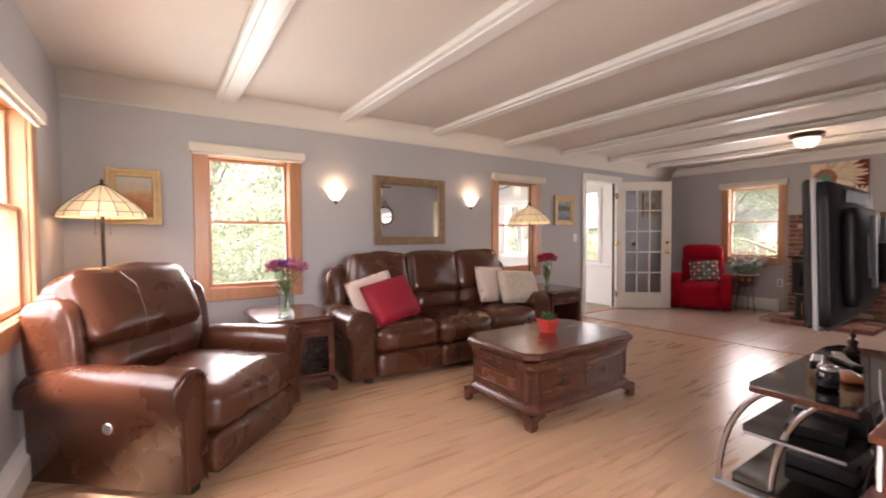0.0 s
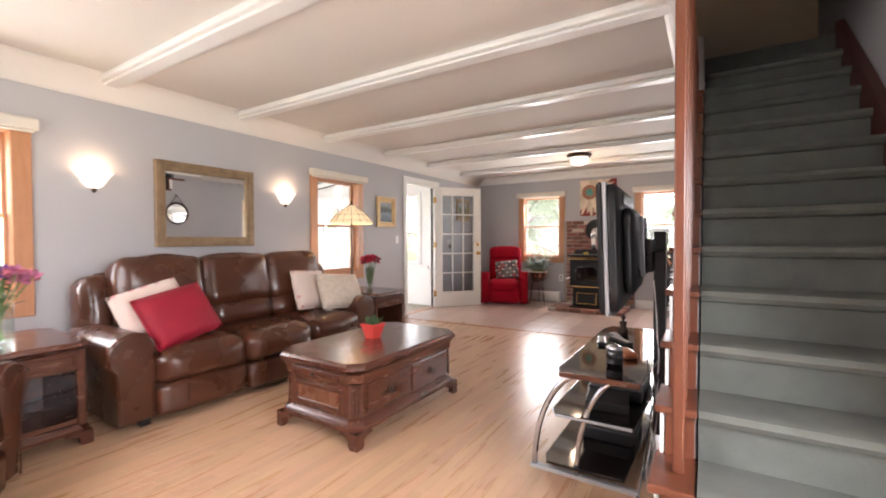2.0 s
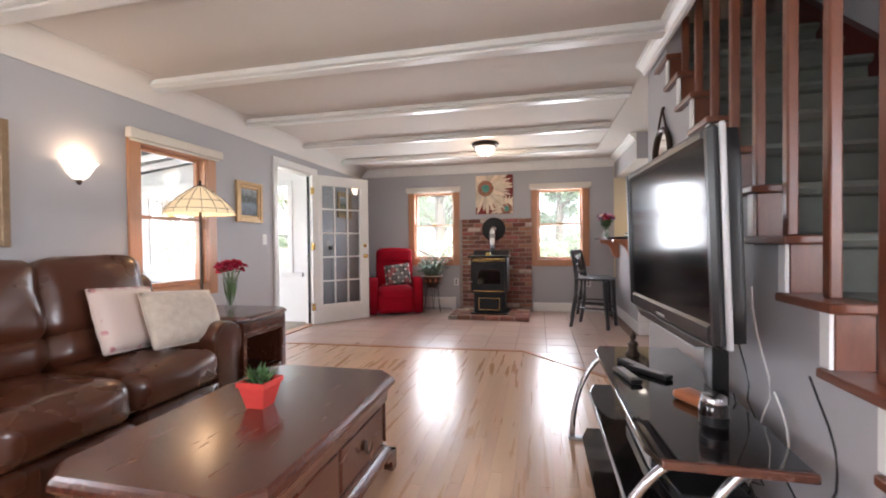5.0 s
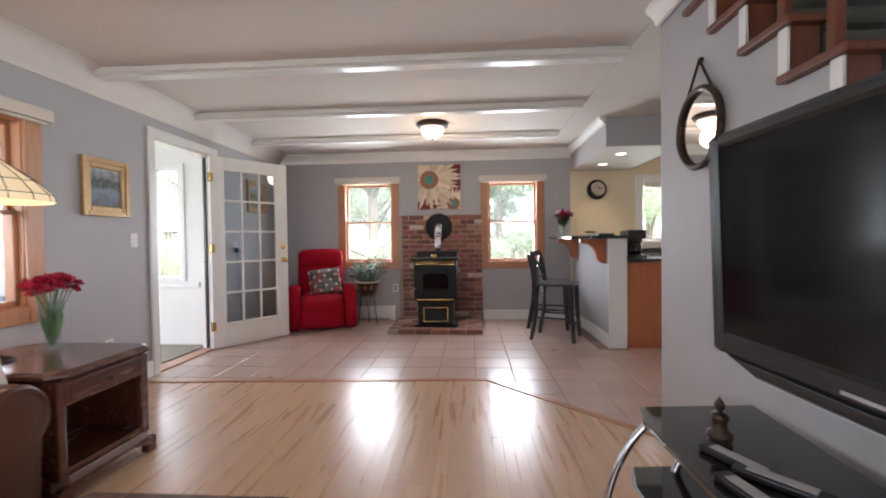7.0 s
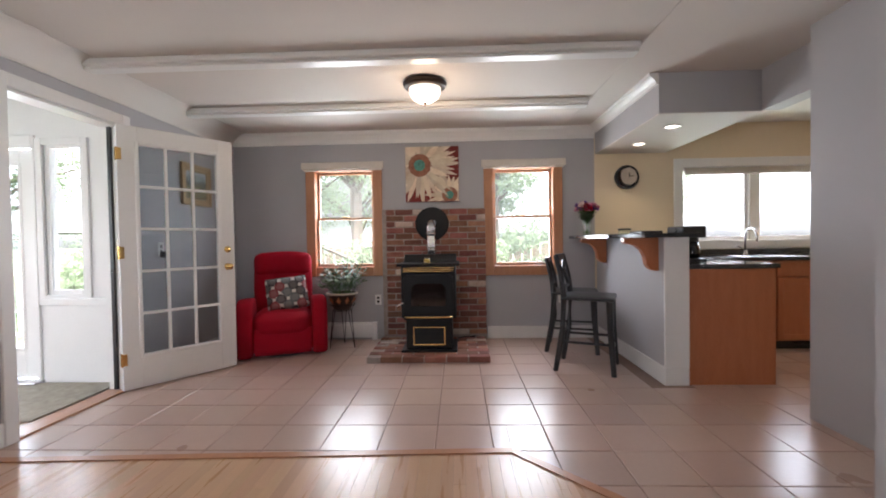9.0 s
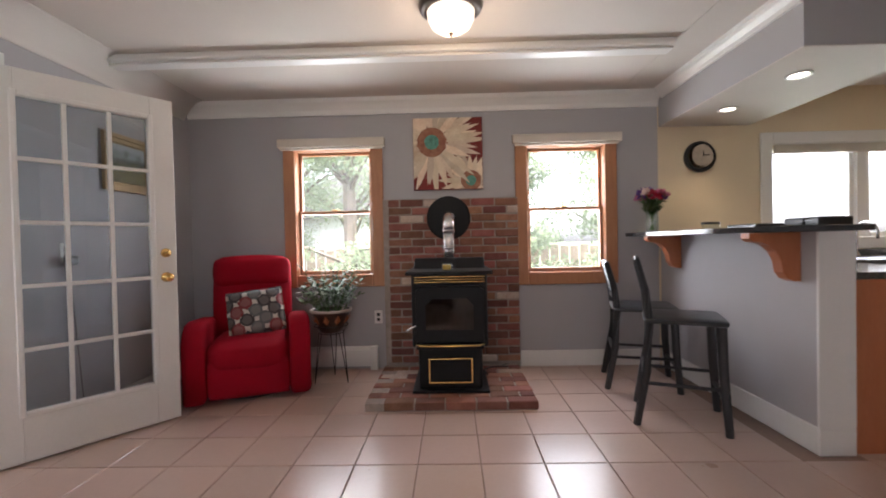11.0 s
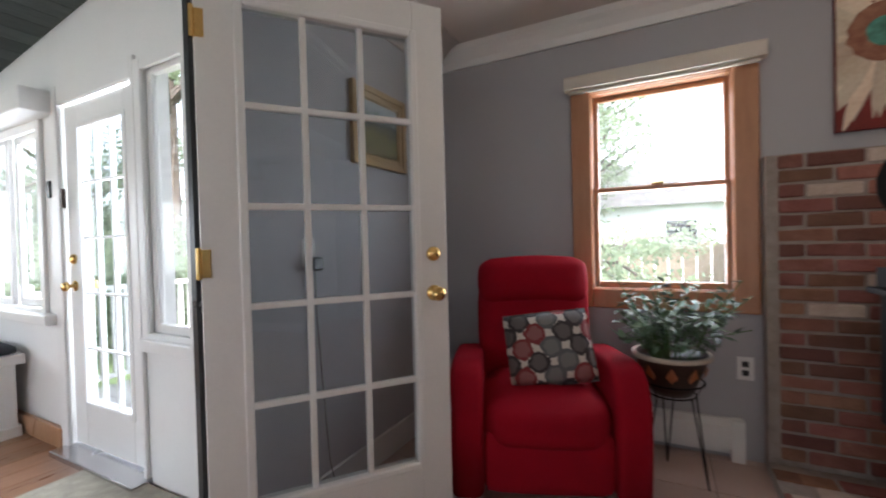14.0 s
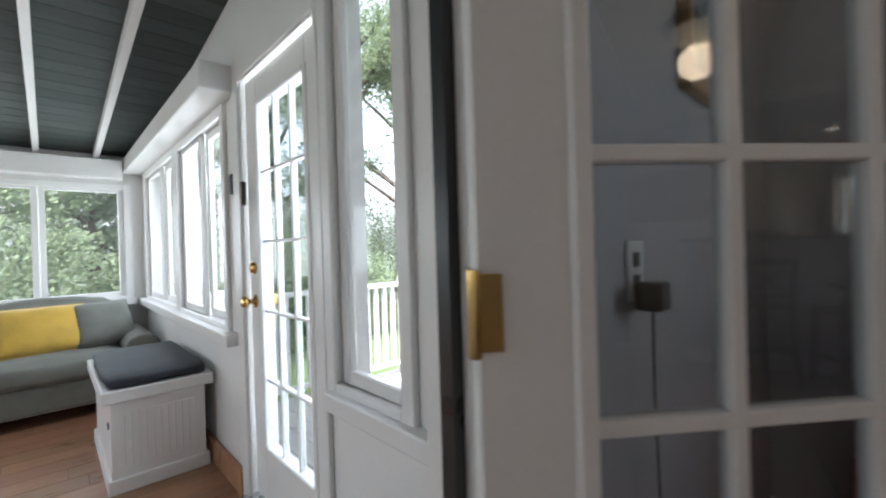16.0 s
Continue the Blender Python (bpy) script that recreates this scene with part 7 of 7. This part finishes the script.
for x, y in ((8.41, 4.75), (8.41, 5.65), (8.41, 7.45), (7.55, 7.45), (6.65, 7.45)):
    part("post", boxed(x - 0.05, x + 0.05, y - 0.05, y + 0.05, 0.0, 1.0, bevel=0.006), M_WHITE, rl)
for a, b in ((6.70, 7.50), (7.60, 8.36)):
    part("top_rail", boxed(a, b, 7.41, 7.49, 0.90, 0.94, bevel=0.005), M_WHITE, rl)
    part("bottom_rail", boxed(a, b, 7.43, 7.47, 0.10, 0.14, bevel=0.005), M_WHITE, rl)
    x = a + 0.06
    while x < b:
        part("picket", boxed(x - 0.02, x + 0.02, 7.435, 7.465, 0.14, 0.90), M_WHITE, rl)
        x += 0.10
for a, b in ((4.80, 5.60),):
    part("top_rail", boxed(8.37, 8.45, a, b, 0.90, 0.94, bevel=0.005), M_WHITE, rl)
    part("bottom_rail", boxed(8.39, 8.43, a, b, 0.10, 0.14, bevel=0.005), M_WHITE, rl)
    y = a + 0.06
    while y < b:
        part("picket", boxed(8.395, 8.425, y - 0.02, y + 0.02, 0.14, 0.90), M_WHITE, rl)
        y += 0.11
fe = thing("garden_fence", pose(0, 0, -0.60), "weathered wooden garden fence", "fence")
for k in range(60):
    y = -4 + 0.3 * k
    part("slat", boxed(17.0, 17.03, y, y + 0.26, 0.02, 1.55 + 0.03 * math.sin(k * 2.3)), M_FENCE, fe)
part("rail", boxed(16.95, 16.999, -4, 14, 0.4, 0.48), M_FENCE, fe)
hs = thing("neighbour_house", pose(26, 6, -0.6), "pale neighbouring house beyond the fence", "house")
part("wall", boxed(-3, 3, -5, 5, 0, 3.0), M_SIDING, hs)
part("roof", prism([(-5.4, 2.9), (5.4, 2.9), (0, 5.2)], "x", -3.3, 3.3), M_ROOF, hs)
for y in (-3.6, 3.6):
    part("window", boxed(-3.04, -3.001, y - 0.5, y + 0.5, 1.1, 2.3), M_BLKGLASS, hs, "dark window")
sh = thing("garden_shed", pose(14.5, 11.5, -0.6), "open wooden garden shelter", "shelter")
for x, y in ((-1, -1.2), (1, -1.2), (-1, 1.2), (1, 1.2)):
    part("post", boxed(x - 0.06, x + 0.06, y - 0.06, y + 0.06, 0, 2.1), M_FENCE, sh)
part("roof", prism([(-1.5, 2.08), (1.5, 2.08), (0, 2.9)], "y", -1.5, 1.5), M_ROOF, sh)
nh = thing("neighbour_house", pose(3.0, 24, -0.6), "grey neighbouring house behind the shrubs", "house")
part("wall", boxed(-4, 4, -3, 3, 0, 3.2), M_SIDING, nh)
part("roof", prism([(-3.4, 3.1), (3.4, 3.1), (0, 5.6)], "x", -4.4, 4.4), M_ROOF, nh)
for x in (-2.5, 0, 2.5):
    part("window", boxed(x - 0.5, x + 0.5, -3.04, -3.001, 1.2, 2.4), M_BLKGLASS, nh, "dark window")


# ---- daylight through the openings ----
def window_light(m, w, h, energy, color=(0.94, 0.98, 1.0)):
    return lamp("window_light", "AREA", m, energy, color, size=(w, h))


window_light(look((0.59, NORTH + 0.20, 1.30), (0.59, 0, 0.9)), 0.68, 1.05, 2.64)
window_light(look((EAST + 0.20, 3.01, 1.36), (0, 3.01, 0.6)), 0.68, 1.05, 3.08)
window_light(look((EAST + 0.20, 0.915, 1.36), (0, 0.915, 0.6)), 0.68, 1.05, 3.08)
window_light(look((EAST + 0.20, -1.675, 1.5), (5, -1.675, 1.0)), 1.5, 0.72, 2.5)
window_light(look((WEST - 0.20, 2.665, 1.36), (3, 2.665, 0.8)), 1.3, 1.1, 3.3)
# Added lamp at the assumed hall opening; brightens the lower steps only.
window_light(look((0.40, -1.46, 1.3), (1.5, 0.0, 0.2)), 1.0, 1.3, 8.5)
window_light(look((SUN_E + 0.25, 5.65, 1.1), (3, 5.65, 0.6)), 0.8, 1.9, 6.8)
window_light(look((SUN_E + 0.25, 7.5, 1.35), (3, 7.5, 0.3)), 2.2, 1.1, 6.2)
window_light(look((4.4, SUN_N + 0.25, 1.3), (4.4, 5.4, 0.2)), 3.6, 1.0, 8.4)
window_light(look((SUN_W - 0.25, 6.8, 1.35), (6, 6.8, 0.2)), 3.4, 1.1, 6.4)


# ---- bricks, tiles and boards ----
def piece(name, data, parent, m):
    ob = new(name, data)
    ob.parent = parent
    ob.matrix_basis = m
    return ob


def chip(w, d, h, seed, bevel, material):
    """A rough block, w along x, d along y, h along z, centred."""
    rng = random.Random(seed)
    bm = boxed(-w / 2, w / 2, -d / 2, d / 2, -h / 2, h / 2)
    bmesh.ops.bevel(bm, geom=bm.edges[:], offset=bevel, segments=1, affect="EDGES")
    for v in bm.verts:
        v.co += Vector((rng.uniform(-1, 1), rng.uniform(-1, 1), rng.uniform(-1, 1))) * bevel * 0.5
    data = bpy.data.meshes.new(name="block")
    bm.to_mesh(data)
    bm.free()
    data.materials.append(material)
    return data


rng = random.Random(17)
BW, BH, JT = 0.195, 0.057, 0.011
whole = [chip(BW, 0.03, BH, i, 0.005, M_BRICKP) for i in range(4)] + [chip(BW, 0.03, BH, 9, 0.005, M_BRICKPALE)]
halfb = [chip(BW / 2 - JT / 2, 0.03, BH, i, 0.005, M_BRICKP) for i in range(3)] + [chip(BW / 2 - JT / 2, 0.03, BH, 9, 0.005, M_BRICKPALE)]
bw_ = tagged(mesh("brick_wall", boxed(EAST - 0.086, EAST - 0.001, 1.385, 2.555, 0.0, 1.495), M_MORTAR), "old red brick panel with pale stray bricks", "brick wall", kind="structure")
z, row = 0.062 + BH / 2 + 0.008, 0
while z + BH / 2 < 1.50:
    y = 1.385
    first = row % 2
    while y < 2.555 - 0.02:
        w = BW / 2 - JT / 2 if (first or y + BW > 2.556) else BW
        kind = halfb if w < BW else whole
        if y + w > 2.556:
            break
        data = kind[-1] if rng.random() < 0.065 else rng.choice(kind[:-1])
        piece("brick", data, bw_, pose(EAST - 0.078 + rng.uniform(-0.004, 0.004), y + w / 2, z + rng.uniform(-0.002, 0.002), rng.uniform(-1, 1), 0, 90 + rng.choice((0, 180)) + rng.uniform(-0.8, 0.8)))
        y += w + JT
        first = 0
    z += BH + JT
    row += 1
hb = tagged(mesh("hearth", boxed(6.815, EAST - 0.11, 1.42, 2.56, 0.0, 0.054), M_MORTAR), "raised red brick hearth under the stove", "hearth", kind="structure")
hbw, hbd = 0.195, 0.092
hp = [chip(hbw, hbd, 0.055, 20 + i, 0.005, M_BRICKP) for i in range(4)] + [chip(hbw, hbd, 0.055, 29, 0.005, M_BRICKPALE)]
x, row = 6.808 + hbd / 2, 0
while x + hbd / 2 < EAST - 0.10:
    y = 1.412 + hbw / 2 - (0.0 if row % 2 == 0 else hbw / 2)
    while y < 2.575:
        if 1.40 <= y - hbw / 2 and y + hbw / 2 <= 2.58:
            data = hp[-1] if rng.random() < 0.16 else rng.choice(hp[:-1])
            piece("brick", data, hb, pose(x, y, 0.0335 + rng.uniform(-0.002, 0.002), 0, 0, 90 + rng.uniform(-1, 1)))
        y += hbw + JT
    if row % 2:
        for y in (1.412 + hbw / 4, 2.558 - hbw / 4 + 0.004):
            ob = piece("brick", rng.choice(hp), hb, pose(x, y, 0.0335, 0, 0, 90))
            ob.scale = (0.47, 1, 1)
    x += hbd + JT
    row += 1


# floor line between boards and tiles
LINE = [(5.07, 4.30), (5.19, 1.42), (4.225, 0.485)]


def edge_x(y):
    if y >= 1.42:
        return 5.07 + (4.30 - y) / (4.30 - 1.42) * 0.12
    return 4.225 + (y - 0.485) / (1.42 - 0.485) * 0.965


strip = tagged(new("floor_strip"), "reddish oak strip between boards and tiles", "floor strip", kind="structure")
for a, b in zip(LINE, LINE[1:]):
    d = (Vector(b) - Vector(a)).normalized()
    n = Vector((-d.y, d.x)) * 0.024
    part("strip", prism([(a[0] + n.x, a[1] + n.y), (b[0] + n.x, b[1] + n.y), (b[0] - n.x, b[1] - n.y), (a[0] - n.x, a[1] - n.y)], "z", -0.004, 0.007), M_OAK, strip)


def slab(outline, z0, z1, material, name):
    bm = prism(outline, "z", z0, z1)
    bmesh.ops.bevel(bm, geom=[e for e in bm.edges if e.verts[0].co.z > z1 - 1e-5 and e.verts[1].co.z > z1 - 1e-5], offset=0.0022, segments=1, affect="EDGES")
    data = bpy.data.meshes.new(name)
    bm.to_mesh(data)
    bm.free()
    data.materials.append(material)
    return data


tf = tagged(new("floor_tiles"), "square terracotta floor tiles with grey-brown grout", "floor", kind="structure")
TP, TJ = 0.318, 0.006
flat = slab([(-TP / 2 + TJ / 2, -TP / 2 + TJ / 2), (TP / 2 - TJ / 2, -TP / 2 + TJ / 2), (TP / 2 - TJ / 2, TP / 2 - TJ / 2), (-TP / 2 + TJ / 2, TP / 2 - TJ / 2)], -0.008, 0.0, M_TILEP, "tile")


def keep_right(pts, a, b):
    """Cut a polygon to the side of the line a-b that lies to the left of a to b."""
    out = []
    side = [(b[0] - a[0]) * (p[1] - a[1]) - (b[1] - a[1]) * (p[0] - a[0]) for p in pts]
    for i in range(len(pts)):
        j = (i + 1) % len(pts)
        if side[i] >= 0:
            out.append(pts[i])
        if side[i] * side[j] < 0:
            t = side[i] / (side[i] - side[j])
            out.append((pts[i][0] + t * (pts[j][0] - pts[i][0]), pts[i][1] + t * (pts[j][1] - pts[i][1])))
    return out


for i in range(-6, 8):
    for j in range(-14, 10):
        cx, cy = 5.83 + TP * (i + 0.5), 1.518 + TP * (j + 0.5)
        x0, x1, y0, y1 = cx - TP / 2 + TJ / 2, cx + TP / 2 - TJ / 2, cy - TP / 2 + TJ / 2, cy + TP / 2 - TJ / 2
        x1, y1, y0, x0 = min(x1, EAST - 0.002), min(y1, NORTH - 0.002), max(y0, -2.85), max(x0, 4.22)
        if x1 - x0 < 0.03 or y1 - y0 < 0.03:
            continue
        if 6.2 < cx and -0.05 < cy < 0.09:
            continue
        square = [(x0, y0), (x1, y0), (x1, y1), (x0, y1)]
        if y0 >= 1.42:
            shapes = [keep_right(square, LINE[0], LINE[1])]
        elif y1 <= 1.42:
            shapes = [keep_right(square, LINE[1], LINE[2]) if cy > 0.4 else square]
        elif x0 > 5.2:
            shapes = [square]
        else:
            shapes = [keep_right([(x0, 1.42), (x1, 1.42), (x1, y1), (x0, y1)], LINE[0], LINE[1]), keep_right([(x0, y0), (x1, y0), (x1, 1.42), (x0, 1.42)], LINE[1], LINE[2])]
        for pts in shapes:
            if len(pts) < 3:
                continue
            if pts == square and abs((x1 - x0) - (TP - TJ)) < 1e-6 and abs((y1 - y0) - (TP - TJ)) < 1e-6:
                piece("tile", flat, tf, pose(cx, cy, 0))
            else:
                local = [(a - cx, b - cy) for a, b in pts]
                piece("tile", slab(local, -0.008, 0.0, M_TILEP, "tile"), tf, pose(cx, cy, 0))

wf = tagged(new("floor_boards"), "pale maple strip floorboards with a satin finish", "floor", kind="structure")
verts, faces, count = [], [], 0
PW = 0.0585
rng = random.Random(5)
y = -1.25
while y < NORTH - 0.01:
    y1 = min(y + PW - 0.0008, NORTH - 0.001)
    xend0, xend1 = (edge_x(y), edge_x(y1)) if y > 0.485 else (1.372, 1.372) if y > -0.46 else (1.24, 1.24)
    x = WEST + 0.001 - rng.uniform(0, 0.8)
    while x < max(xend0, xend1):
        L_ = rng.choice((0.45, 0.6, 0.8, 1.0, 1.25, 1.5))
        a, b = max(x, WEST + 0.001), x + L_ - 0.0008
        x += L_
        if b <= a + 0.01:
            continue
        bx0, bx1 = min(b, xend0), min(b, xend1)
        if min(bx0, bx1) <= a + 0.005:
            continue
        near = 0.5 < (y + y1) / 2 < 3.3 and 1.2 < (a + bx0) / 2 < 5.2
        top = [(a, y, 0.0), (bx0, y, 0.0), (bx1, y1, 0.0), (a, y1, 0.0)]
        if near and count < 290:
            data = bpy.data.meshes.new("board")
            o = Vector((a, y, 0))
            pts = [Vector(p) - o for p in top]
            low = [p + Vector((0, 0, -0.008)) for p in pts]
            data.from_pydata([p[:] for p in low + pts], [], [(4, 5, 6, 7), (0, 1, 5, 4), (1, 2, 6, 5), (2, 3, 7, 6), (3, 0, 4, 7)])
            data.materials.append(M_BOARD)
            piece("board", data, wf, Matrix.Translation(o))
            count += 1
        else:
            n0 = len(verts)
            verts += [(p[0], p[1], -0.008) for p in top] + top
            faces += [tuple(n0 + i for i in f) for f in ((4, 5, 6, 7), (0, 1, 5, 4), (1, 2, 6, 5), (2, 3, 7, 6), (3, 0, 4, 7))]
    y += PW
data = bpy.data.meshes.new("more_boards")
data.from_pydata(verts, [], faces)
data.materials.append(M_BOARD_J)
ob = new("more_boards", data)
ob.parent = wf
ob["kind"] = "stuff"

sf = tagged(new("floor_sunroom_planks"), "brown laminate planks", "floor", kind="structure")
rng = random.Random(9)
y = NORTH + 0.142
while y < SUN_N - 0.01:
    y1 = min(y + 0.16, SUN_N - 0.002)
    x = SUN_W - rng.uniform(0, 1.0)
    while x < SUN_E - 0.002:
        a, b = max(x, SUN_W), min(x + 1.2, SUN_E - 0.002)
        x += 1.2
        if b - a > 0.02:
            piece("plank", slab([(0, 0), (b - a - 0.0015, 0), (b - a - 0.0015, y1 - y - 0.0015), (0, y1 - y - 0.0015)], -0.008, 0.0, M_LAMINATE, "plank"), sf, pose(a, y, -0.032))
    y += 0.16
